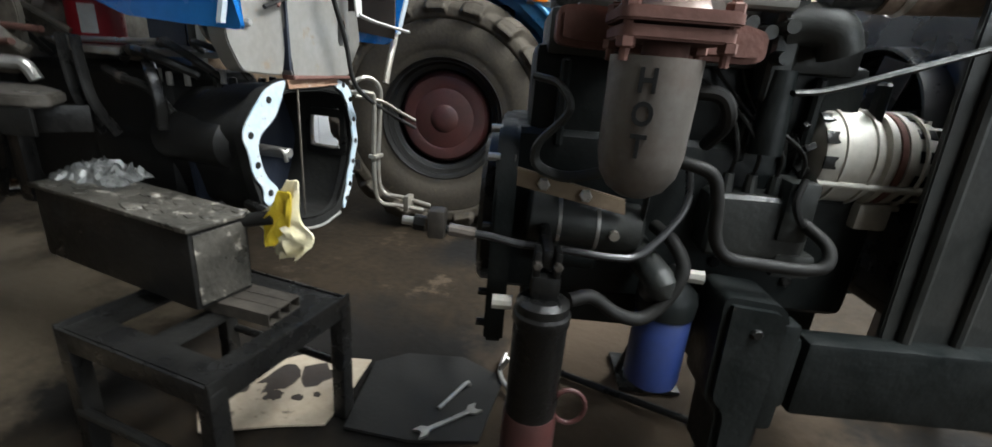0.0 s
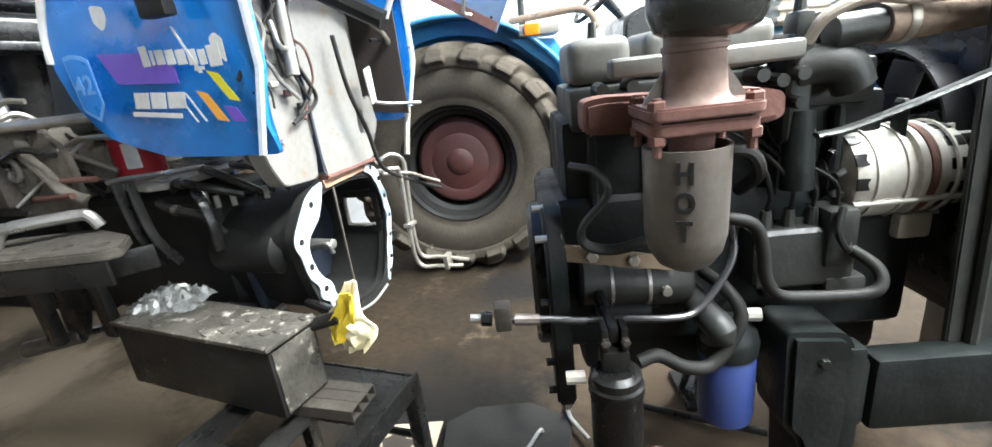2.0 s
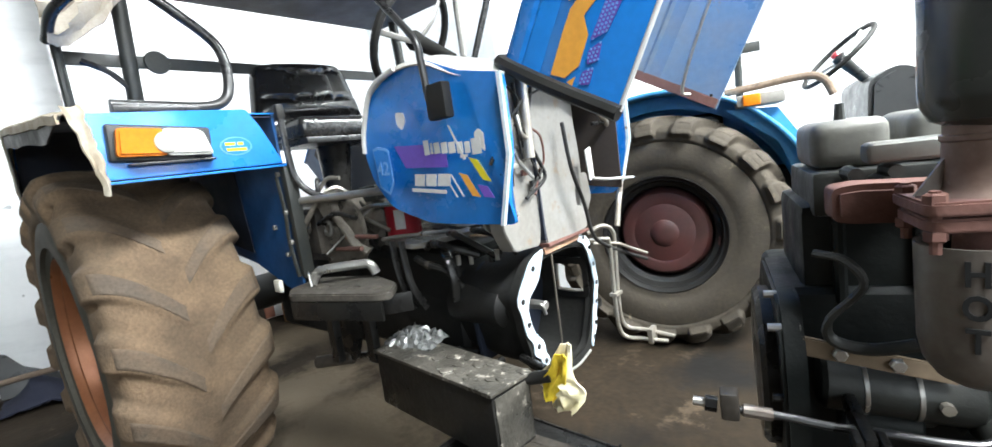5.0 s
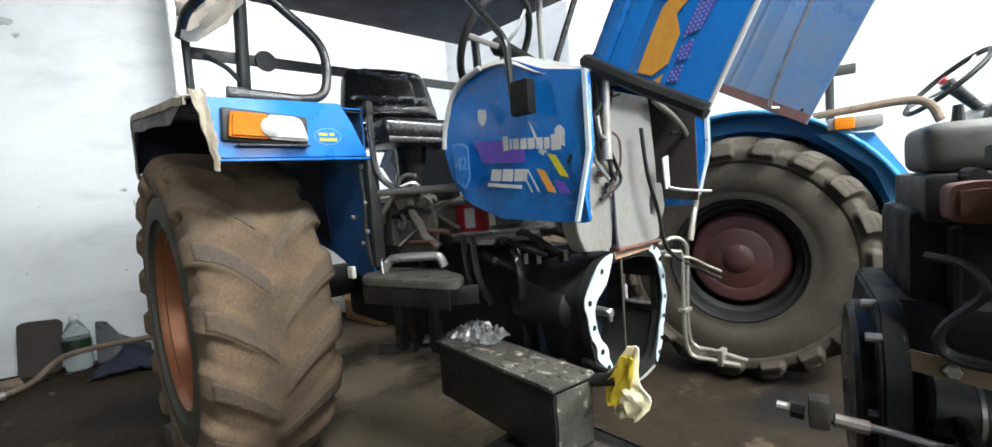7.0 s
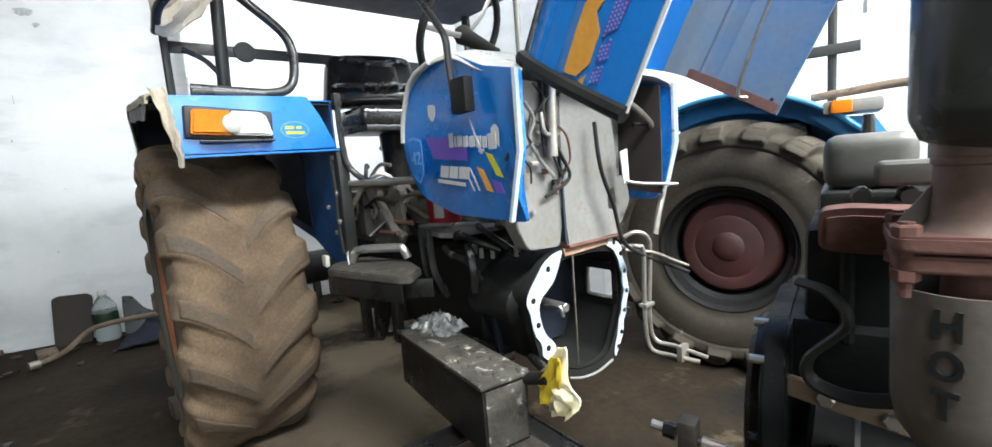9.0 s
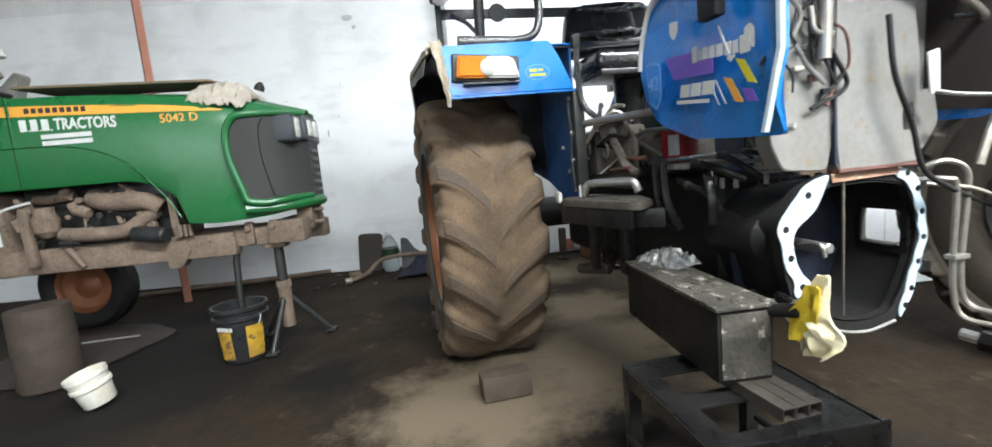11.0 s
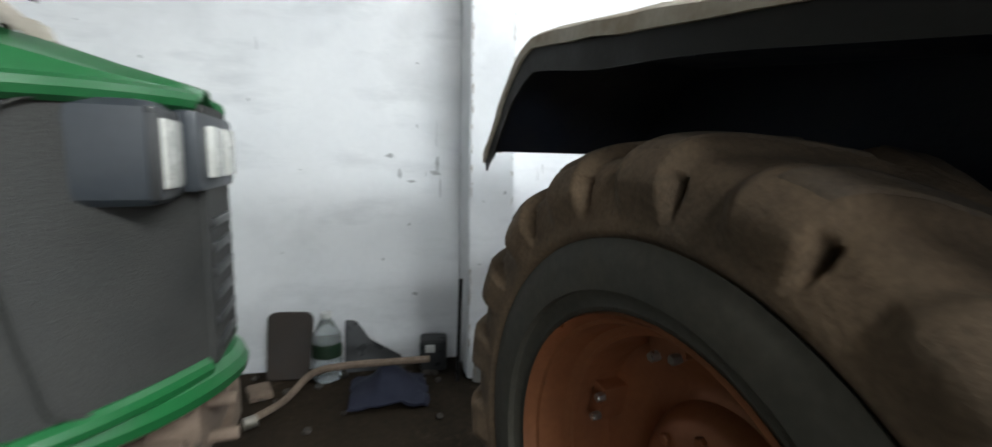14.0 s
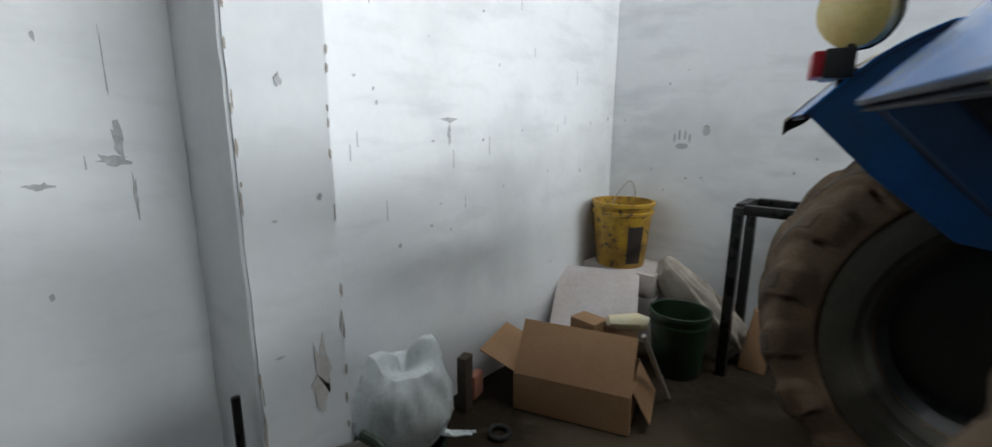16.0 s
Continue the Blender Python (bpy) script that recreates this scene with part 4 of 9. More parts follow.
cowl = part("cowl_side", cowl_side(CY0, 1), BLUE, tractor, "glossy blue cowl side with stickers")
part("cowl_side", cowl_side(CY1, -1), BLUE, tractor)
for y0, y1, z0 in ((-0.304, -0.284, 1.03), (0.455, 0.492, 1.06)):
    part("cowl_edge", sheet([[(x, y, z) for x, y in ((0.107, y0), (0.117, y0 + 0.002), (0.117, (y0 + y1) / 2), (0.112, y1))] if z > 1.2 else [(x - (1.22 - z) * 0.27, y, z) for x, y in ((0.107, y0), (0.117, y0 + 0.002), (0.117, (y0 + y1) / 2), (0.112, y1))] for z in (z0, 1.12, 1.22, 1.32, 1.43)], 0.003), GASKET, tractor, "bare whitish front edge of the cowl side")
part("cowl_lining", slab([(-0.4, 1.1), (0.095, 1.04), (0.095, 1.42), (-0.4, 1.48)], -0.400, -0.406, "y"), DARK_BOARD, tractor, "dark brown lining behind the cowl side")
top = [(-0.515, 1.31), (-0.5, 1.38), (-0.455, 1.475), (-0.40, 1.522), (-0.30, 1.547), (-0.18, 1.537), (-0.05, 1.477), (0.105, 1.437)]
line = [(p.x, p.y) for p in glide([(a, b, 0) for a, b in top], 4)]
crown = []
for x, z in line:
    crown.append([(x, CY0 + 0.008, z - 0.02), (x, CY0 + 0.022, z - 0.004), (x, CY0 + 0.1, z + 0.014), (x, 0.095, z + 0.02), (x, CY1 - 0.1, z + 0.014), (x, CY1 - 0.02, z - 0.004), (x, CY1 - 0.006, z - 0.02)])
part("cowl_top", sheet(crown, 0.006), WHITE_PAINT, tractor, "off-white dash panel")
part("cowl_rim", tube([(x, CY0 - 0.002, z - 0.018) for x, z in top[:5]], 0.009, 8, 4), WHITE_PAINT, tractor, "thick off-white edge of the dash panel")


def flat(name, pts, mat, parent, y=CY0 - 0.0125, t=0.0012, label=""):
    return part(name, slab(pts, -y, -y + t, "y"), mat, parent, label)


def bar(x0, x1, z0, z1, lean=0.0):
    return [(x0, z0), (x1, z0), (x1 + lean, z1), (x0 + lean, z1)]


SY = CY0 - 0.0135
flat("purple_sticker", [(-0.34, 1.295), (-0.30, 1.222), (-0.115, 1.207), (-0.115, 1.245), (-0.2, 1.262), (-0.2, 1.283)], PURPLE, cowl, SY)
flat("yellow_sticker", [(-0.03, 1.226), (0.0, 1.217), (0.042, 1.152), (0.012, 1.16)], YELLOW, cowl, SY)
flat("orange_sticker", [(-0.075, 1.187), (-0.045, 1.178), (-0.005, 1.112), (-0.035, 1.118)], ORANGE, cowl, SY)
flat("purple_sticker", [(-0.01, 1.148), (0.025, 1.14), (0.045, 1.108), (0.008, 1.112)], PURPLE, cowl, SY)
for dx0, dx1 in ((0, 0.006), (0.026, 0.032)):
    flat("outline_sticker", [(-0.137 + dx0, 1.186), (-0.137 + dx1, 1.185), (-0.098 + dx1, 1.117), (-0.098 + dx0, 1.118)], PALE, cowl, SY)
x = -0.203
for i, w in enumerate((0.022, 0.009, 0.024, 0.024, 0.026, 0.024, 0.02, 0.034)):
    z = 1.287 - 0.1 * (x + 0.203) + (0.008 if i in (0, 7) else 0)
    flat("name_bar", bar(x, x + w, z, z - 0.032 - (0.012 if i in (0, 7) else 0)), PALE, cowl, SY - 0.001)
    x += w + 0.006
flat("crest_sticker", rounded([(0.005, 1.262), (0.034, 1.235), (0.036, 1.285), (0.02, 1.3), (0.002, 1.29)], 0.006), PALE, cowl, SY)
flat("sword_sticker", [(-0.092, 1.325), (-0.086, 1.324), (-0.038, 1.222), (-0.048, 1.222)], PALE, cowl, SY - 0.002)
flat("sword_sticker", [(-0.058, 1.236), (-0.03, 1.236), (-0.03, 1.228), (-0.058, 1.228)], PALE, cowl, SY - 0.002)
for i, (x0, w) in enumerate(((-0.268, 0.044), (-0.217, 0.044), (-0.166, 0.052))):
    z = 1.199 - 0.075 * (x0 + 0.268)
    flat("name_bar", [(x0 + 0.006, z), (x0 + w + 0.006, z - 0.004), (x0 + w - 0.003, z - 0.040), (x0 - 0.003, z - 0.036)], PALE, cowl, SY)
flat("name_bar", [(-0.285, 1.157), (-0.135, 1.141), (-0.137, 1.130), (-0.287, 1.146)], PALE, cowl, SY, label="plain bar of small pale writing")
SHIELD = [(-0.455, 1.30), (-0.425, 1.304), (-0.39, 1.296), (-0.372, 1.285), (-0.37, 1.18), (-0.4, 1.142), (-0.445, 1.17)]
flat("badge_outline", SHIELD, PALE_BLUE, cowl, SY + 0.0006)
flat("badge_field", hollow(SHIELD, 0.88, -0.41, 1.225), BLUE, cowl, SY)
part("number", put(text_mesh("42", 0.062, 0.001, 0.001), pose(-0.413, SY - 0.0012, 1.228, 90, 0, 0)), PALE_BLUE, cowl, "number 42 in pale blue")
flat("round_sticker", rounded([(-0.31, 1.397), (-0.27, 1.39), (-0.27, 1.36), (-0.29, 1.338), (-0.312, 1.36)], 0.01), PALE, cowl, SY)

# fire wall, grey plates, pipes and wires
part("firewall", slab(rounded([(-0.215, 1.0), (-0.235, 1.40), (0.40, 1.40), (0.39, 1.02), (0.3, 0.97), (-0.15, 0.97)], 0.03), -0.09, -0.08, "x", 0.002), GREY_PLATE, tractor, "grey primed steel firewall")
plate = slab(rounded([(-0.24, 1.12), (-0.228, 0.995), (-0.19, 0.925), (-0.05, 0.915), (-0.03, 1.0), (-0.04, 1.42), (-0.235, 1.43)], 0.02), -0.05, 0.003, "x", 0.003)
part("side_plate", plate, GREY_PLATE, tractor, "grey steel plate with welded edge")
part("neck_plate", slab(rounded([(-0.03, 1.42), (0.22, 1.42), (0.25, 1.2), (0.26, 1.0), (0.255, 0.915), (-0.02, 0.905), (-0.04, 1.05)], 0.02), -0.03, 0.012, "x", 0.004, None, None, [[(0.212 + 0.017 * math.cos(a), 1.04 + (0.048 + 0.012 * math.cos(2 * a)) * math.sin(a)) for a in [2 * math.pi * k / 14 for k in range(14)]]]), GREY_PLATE, tractor, "pale grey steel column plate")
part("flange_step", slab([(-0.03, 0.905), (0.25, 0.905), (0.252, 0.914), (-0.03, 0.917)], -0.02, 0.022, "x", 0.003), RUST, tractor, "rust-edged seam over the housing")
for y in (-0.205, -0.165):
    part("bolt", bolt((0.004, y, 1.04), (1, 0, 0), 0.009, 0.012), STEEL, tractor)
part("ear_plate", slab(rounded([(0.26, 1.1), (0.34, 1.12), (0.36, 1.02), (0.3, 0.94), (0.26, 0.94)], 0.02), -0.03, -0.015, "x", 0.002), GREY_PLATE, tractor)
part("column", rod((0.03, -0.09, 1.2), (0.02, -0.07, 1.45), 0.018, None, 12), ZINC, tractor)
for pts, r in (([(0.01, -0.1, 1.43), (0.02, -0.1, 1.3), (0.03, -0.05, 1.2), (0.03, -0.02, 1.13), (0.02, -0.12, 1.08)], 0.006), ([(0.02, -0.02, 1.42), (0.03, -0.07, 1.33), (0.02, -0.09, 1.25), (0.03, -0.03, 1.17), (0.02, -0.09, 1.1)], 0.005),
               ([(0.02, 0.02, 1.41), (0.03, -0.1, 1.37), (0.02, -0.12, 1.3), (0.02, -0.11, 1.2)], 0.004)):
    part("wire", tube(pts, r, 7), RUBBER, tractor)
rw = random.Random(31)
for i in range(6):
    y0, z0 = rw.uniform(-0.22, -0.06), rw.uniform(1.3, 1.44)
    pts = [(0.016 + 0.02 * rw.random(), y0, z0)]
    for k in range(5):
        pts.append((0.016 + 0.03 * rw.random(), pts[-1][1] + rw.uniform(-0.05, 0.05), pts[-1][2] - rw.uniform(0.02, 0.08)))
    part("wire", tube(pts, rw.choice((0.003, 0.004, 0.0055)), 6), (RUBBER, RUBBER, GREY_PLATE, RUST)[i % 4], tractor)
for i in range(7):
    part("wire_clip", box((0.018, rw.uniform(-0.2, -0.05), rw.uniform(1.05, 1.4)), (0.012, rw.uniform(0.015, 0.035), rw.uniform(0.012, 0.03)), 0.003), (BLACK_IRON, ZINC, RUST)[i % 3], tractor)
part("plate_seam", slab([(-0.037, 0.93), (-0.027, 0.93), (-0.034, 1.22), (-0.040, 1.22)], -0.03, 0.0145, "x"), NEAR_BLACK, tractor, "dark gap between the two plates")
part("wire", tube([(0.03, -0.13, 1.33), (0.035, -0.12, 1.27), (0.03, -0.06, 1.265)], 0.007, 8), ZINC, tractor)
part("tab", slab(rounded([(0.2, 1.2), (0.24, 1.21), (0.245, 1.1), (0.215, 1.09)], 0.006), 0.06, 0.066, "x", 0.001), WHITE_PAINT, tractor, "cream painted steel tab")
part("tab_arm", tube([(0.063, 0.225, 1.1), (0.08, 0.3, 1.085), (0.11, 0.47, 1.07)], 0.011, 8, 3, flat=0.5), WHITE_PAINT, tractor, "cream painted arm of the tab")
part("fuel_pipe", tube([(0.05, 0.18, 1.40), (0.06, 0.32, 1.34), (0.06, 0.42, 1.27), (0.06, 0.475, 1.18), (0.06, 0.47, 1.06), (0.06, 0.43, 0.97), (0.06, 0.40, 0.89)], 0.011, 10), ZINC, tractor, "bent tan metal pipe")
part("fuel_pipe", tube([(0.05, 0.09, 1.3), (0.06, 0.10, 1.15), (0.06, 0.16, 1.02), (0.06, 0.20, 0.9), (0.06, 0.29, 0.84), (0.07, 0.45, 0.77), (0.10, 0.56, 0.72)], 0.007, 8), RUBBER, tractor)
part("fuel_pipe", tube([(0.0, 0.27, 0.89), (0.04, 0.31, 0.91), (0.06, 0.355, 0.88), (0.06, 0.36, 0.8), (0.06, 0.345, 0.6), (0.07, 0.36, 0.5), (0.14, 0.39, 0.48), (0.24, 0.42, 0.455)], 0.008, 8), ZINC, tractor, "thin metal fuel pipe bent to the floor")
part("fuel_pipe", tube([(0.0, 0.27, 0.86), (0.05, 0.3, 0.86), (0.06, 0.32, 0.83), (0.06, 0.315, 0.6), (0.07, 0.33, 0.475), (0.14, 0.36, 0.455), (0.22, 0.40, 0.44)], 0.008, 8), ZINC, tractor)
part("fuel_pipe", tube([(0.02, 0.27, 0.85), (0.07, 0.36, 0.83), (0.09, 0.45, 0.79), (0.12, 0.52, 0.755)], 0.006, 8), ZINC, tractor)
part("pipe_clip", box((0.165, 0.385, 0.465), (0.02, 0.05, 0.06), 0.004), ZINC, tractor)
part("pipe_clip", box((0.06, 0.33, 0.64), (0.03, 0.055, 0.014), 0.003), ZINC, tractor)
part("housing_ear", slab(rounded([(0.26, 0.585), (0.34, 0.58), (0.34, 0.615), (0.26, 0.62)], 0.006), -0.03, -0.01, "x", 0.002), BLACK_IRON, tractor)
part("switch_rod", rod((0.05, 0.3, 1.29), (0.06, 0.44, 1.295), 0.007, None, 8), BLACK_IRON, tractor)

# mirror stalk
part("mirror_block", box((-0.093, -0.318, 1.392), (0.075, 0.035, 0.1), 0.008), RUBBER, tractor, "black mirror bracket block")
part("mirror_arm", tube([(-0.125, -0.325, 1.40), (-0.128, -0.33, 1.5), (-0.135, -0.33, 1.56), (-0.18, -0.33, 1.62), (-0.28, -0.335, 1.735), (-0.37, -0.34, 1.84)], 0.011, 10), BLACK_PAINT, tractor)

# fenders
FP = [(-0.925, 1.502), (-1.15, 1.532), (-1.45, 1.562), (-1.8, 1.60), (-2.07, 1.632), (-2.14, 1.622), (-2.25, 1.56), (-2.345, 1.472), (-2.428, 1.387)]
fpl = [(p.x, p.z) for p in glide([(a, 0, b) for a, b in FP], 4)]
lpl = fpl + [(-2.452, 1.363)]
MID = 0.18


def fender_skin():
    return sheet([[(x, -0.96 + 0.59 * k / 6, z) for k in range(7)] for x, z in fpl], 0.005)


def fender_front():
    return slab(rounded([(-0.945, 1.505), (-0.475, 1.515), (-0.43, 1.44), (-0.372, 1.31), (-0.915, 1.305)], 0.012), -0.93, -0.916, "x", 0.003)


def fender_lip():
    b = sheet([[(x, y_ - 0.04, z - 0.028), (x, y_ - 0.038, z + 0.0), (x, y_ - 0.015, z + 0.012), (x, y_ + 0.025, z + 0.009)] for x, z in lpl for y_ in (-0.96 + 0.035 * max(0, min(1, (-2.15 - x) / 0.3)),)], 0.008)
    return roughen(b, 0.006, 14)


def fender_skirt():
    a = [(-0.925, 1.32), (-0.925, 0.83), (-0.99, 0.79), (-1.06, 0.81), (-1.3, 0.9), (-2.02, 1.03), (-2.233, 1.205), (-2.418, 1.39)] + [(x, z - 0.004) for x, z in fpl[::-1]]
    return slab(a, 0.375, 0.385, "y")


def fender_underside():
    return sheet([[(x + 0.006, -0.955 + 0.58 * k / 6, z - 0.014) for k in range(7)] for x, z in fpl], 0.004)


def fender_flap():
    b = sheet([[(x, y_ - 0.028, z - 0.02 - min(0.06, 0.25 * max(0, -1.0 - x)) * max(0.55, min(1, (x + 2.5) / 0.12)) - 0.006 * math.sin(x * 9)), (x, y_ - 0.033, z - 0.012), (x, y_ - 0.027, z + 0.0)] for x, z in lpl for y_ in (-0.96 + 0.035 * max(0, min(1, (-2.15 - x) / 0.3)),)], 0.006)
    return roughen(b, 0.003, 9)


def mirror(o):
    for v in o.data.vertices:
        v.co.y = MID - v.co.y
    o.data.flip_normals()
    return o


for flip in (False, True):
    ff = (mirror if flip else (lambda o: o))
    fe = ff(part("fender", fender_skin(), BLUE, tractor, "blue steel mudguard over the wheel"))
    ff(part("front_plate", fender_front(), BLUE, fe))
    ff(part("edge_strip", fender_lip(), CREAM, fe, "torn cream rubber edge strip"))
    # underside sheet coloured near black for the shade beneath the mudguard
    ff(part("underside", fender_underside(), NEAR_BLACK, fe, "near-black underside, coloured for its shade"))
    ff(part("edge_flap", fender_flap(), RUBBER, fe, "torn dark rubber flap along the edge"))
    torn = []
    for k in range(13):
        t_ = k / 12
        z, y0 = 1.525 - 0.26 * t_, -0.985 + 0.058 * t_ + 0.003 * math.sin(k * 1.9)
        w_ = 0.036 * (1 - t_ ** 2) + 0.006 + 0.003 * math.sin(k * 2.7)
        torn.append([(-0.906 + 0.006 * math.sin(j * 1.2 + 0.4 * k), y0 + w_ * j / 5, z - 0.006 * math.sin(j * 0.8 + k)) for j in range(6)])
    ff(part("torn_edge", roughen(sheet(torn, 0.005), 0.004, 20), CREAM, fe, "torn cream strip down the front edge"))
    ff(part("skirt", fender_skirt(), BLUE_DIRTY, fe, "dusty blue inner side plate"))
    ff(part("mud_lining", slab([(-1.30, 0.95), (-1.98, 1.07), (-2.2, 1.24), (-2.33, 1.39), (-2.405, 1.396)] + [(x, z - 0.012) for x, z in fpl[::-1] if -2.4 < x < -1.3], 0.3865, 0.391, "y"), NEAR_BLACK, fe, "near-black panel on the inner side plate"))
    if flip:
        ff(part("mud_lining", slab([(-1.0, 0.9), (-1.3, 0.98), (-1.95, 1.1), (-2.1, 1.24), (-2.27, 1.42), (-2.18, 1.53), (-2.0, 1.58), (-1.0, 1.47)], 0.3705, 0.3745, "y"), NEAR_BLACK, fe, "near-black panel on the side plate"))
    ff(part("rear_lip", box((-2.42, -0.665, 1.383), (0.014, 0.6, 0.008), 0.003), NEAR_BLACK, fe))
    ff(part("skirt_edge", box((-0.93, -0.36, 1.08), (0.05, 0.05, 0.46), 0.012), ENGINE, fe, "grey rubber trim along the side plate"))
    ff(part("seam_bead", tube([(-0.93, -0.392, 0.86), (-0.955, -0.392, 1.0), (-0.945, -0.392, 1.12), (-0.96, -0.392, 1.26)], 0.008, 6), ENGINE, fe))
    for z, x in ((1.27, -0.95), (1.12, -0.945), (1.0, -0.945), (1.06, -1.06), (0.95, -0.99)):
        ff(part("bolt", bolt((x, -0.386, z), (0, -1, 0), 0.011, 0.012), GREY_PLATE, fe))
    ff(part("flange_lip", slab([(-0.36, 1.305), (-0.915, 1.300), (-0.915, 1.292), (-0.36, 1.297)], -0.94, -0.90, "x", 0.002), BLUE, fe))
part("plug_tag", roughen(box((-1.0, -0.45, 0.835), (0.045, 0.02, 0.05), 0.008), 0.004, 30), PLASTIC_WHITE, tractor, "dirty white wire plug")

# fender lamp
lamp = thing("fender_lamp", "amber and clear indicator lamp on the blue mudguard", "lamp", REAR @ pose(-0.915, -0.76, 1.405))
part("housing", box((0.0, 0, 0.0), (0.035, 0.285, 0.115), 0.012, pose(0, 0, 0, -4), None, 3), PLASTIC_BLACK, lamp)
part("amber_lens", slab(rounded([(-0.13, -0.035), (0.0, -0.04), (0.0, 0.045), (-0.118, 0.05)], 0.012), 0.015, 0.048, "x", 0.008), AMBER, lamp, "orange plastic lens")
part("clear_lens", slab(rounded([(0.0, -0.04), (0.135, -0.045), (0.115, 0.03), (0.09, 0.042), (0.0, 0.045)], 0.012), 0.015, 0.046, "x", 0.008), LENS, lamp, "dusty clear lens")
part("round_lens", lathe([(0, 0.062), (0.02, 0.06), (0.032, 0.052), (0.034, 0.04), (0.0, 0.04)], Matrix.Translation((0, 0.0, 0.0)) @ AX["x"], 24), LENS, lamp, "round white marker lens")
part("shelf", box((0.01, 0.02, -0.06), (0.05, 0.24, 0.008), 0.003), PLASTIC_BLACK, lamp)
copy_thing(lamp, REAR @ pose(-0.915, 0.94, 1.405))
part("maker_oval", slab([(0.055 * math.cos(a * 0.3927), 0.033 * math.sin(a * 0.3927)) for a in range(16)], 0.0, 0.0012, "x", 0, pose(-0.9155, -0.535, 1.385)), PALE_BLUE, tractor, "oval maker sticker")
part("maker_oval_field", slab([(0.05 * math.cos(a * 0.3927), 0.029 * math.sin(a * 0.3927)) for a in range(16)], 0.0, 0.0012, "x", 0, pose(-0.9145, -0.535, 1.385)), BLUE, tractor)
for dy, w, z in ((-0.02, 0.035, 0.008), (0.015, 0.02, 0.008), (0.0, 0.07, -0.012)):
    part("name_bar", box((-0.9125, -0.535 + dy, 1.385 + z), (0.0012, w, 0.011)), YELLOW, tractor)

# grab rail, roll posts, rear bar and canopy
rail = [(-0.95, -0.86, 1.535), (-0.95, -0.72, 1.53), (-0.95, -0.58, 1.53), (-0.96, -0.51, 1.57), (-0.97, -0.49, 1.67), (-0.98, -0.51, 1.76), (-1.0, -0.6, 1.85), (-1.03, -0.70, 1.93), (-1.1, -0.8, 1.95), (-1.25, -0.88, 1.90), (-1.4, -0.89, 1.84)]
part("grab_rail", tube(rail, 0.018, 12), BLACK_PAINT, tractor, "bent black tube grab rail on the mudguard")
part("rail_base", box((-0.95, -0.74, 1.52), (0.05, 0.24, 0.02), 0.005), BLACK_PAINT, tractor)
part("roll_post", rod((-1.45, -0.66, 1.54), (-1.45, -0.625, 2.35), 0.028, None, 14), ENGINE, tractor, "grey tube canopy post")
part("roll_post", rod((-1.45, -0.862, 1.54), (-1.45, -0.862, 1.95), 0.016, None, 10), ENGINE, tractor)
part("roll_post", rod((-1.45, 0.78, 1.54), (-1.45, 0.745, 2.35), 0.028, None, 14), ENGINE, tractor)
part("rear_bar", box((-1.47, -0.02, 1.80), (0.012, 1.66, 0.05), 0.003), ENGINE, tractor, "flat steel bar across the canopy posts")
part("bar_disc", lathe([(0, -0.006), (0.045, -0.006), (0.048, 0), (0.045, 0.008), (0, 0.008)], Matrix.Translation((-1.455, -0.55, 1.80)) @ AX["x"], 24), ENGINE, tractor)
part("brace", tube([(-1.45, -0.8, 1.79), (-1.45, -0.72, 1.75), (-1.44, -0.66, 1.68)], 0.012, 8), BLACK_PAINT, tractor)
wrap = sheet([[(-1.36 + 0.02 * math.sin(i * 1.3 + j), -0.90 + 0.035 * j, 1.98 - 0.022 * i + 0.004 * j * j - 0.012 * ((i * j) % 3)) for j in range(8)] for i in range(8)], 0.004)
part("plastic_wrap", roughen(wrap, 0.012, 18), CLOTH, tractor, "torn greyish plastic wrapping round the rail")
part("canopy", roughen(box((-1.0, 0.12, 2.17), (1.3, 1.35, 0.09), 0.03), 0.008, 5), DARK_BOARD, tractor, "sagging dark fabric canopy")
part("canopy_stay", rod((-0.5, 0.32, 1.6), (-0.28, 0.42, 2.2), 0.014, None, 10), BLACK_PAINT, tractor)
part("canopy_stay", rod((-0.62, 0.42, 1.5), (-0.62, 0.42, 2.2), 0.016, None, 10), GREY_PLATE, tractor)

# steering wheel
SW = pose(-0.50, 0.0, 1.70, 0, -58, 12)
sw = part("steering_wheel", tube([(0.2 * math.cos(a * math.pi / 14), 0.2 * math.sin(a * math.pi / 14), 0) for a in range(28)], 0.015, 10, 0, None, True), RUBBER, tractor, "black steering wheel")
sw.matrix_basis = SW
for a in (0.5, 2.6, 4.7):
    o = part("spoke", tube([(0.03 * math.cos(a), 0.03 * math.sin(a), -0.03), (0.1 * math.cos(a), 0.1 * math.sin(a), -0.03), (0.195 * math.cos(a), 0.195 * math.sin(a), 0)], 0.011, 8, 4, flat=0.5), GREY_PLATE, sw)
part("hub", lathe([(0, 0.01), (0.03, 0.008), (0.038, -0.01), (0.03, -0.05), (0.018, -0.2), (0, -0.2)], None, 20), RUBBER, sw)

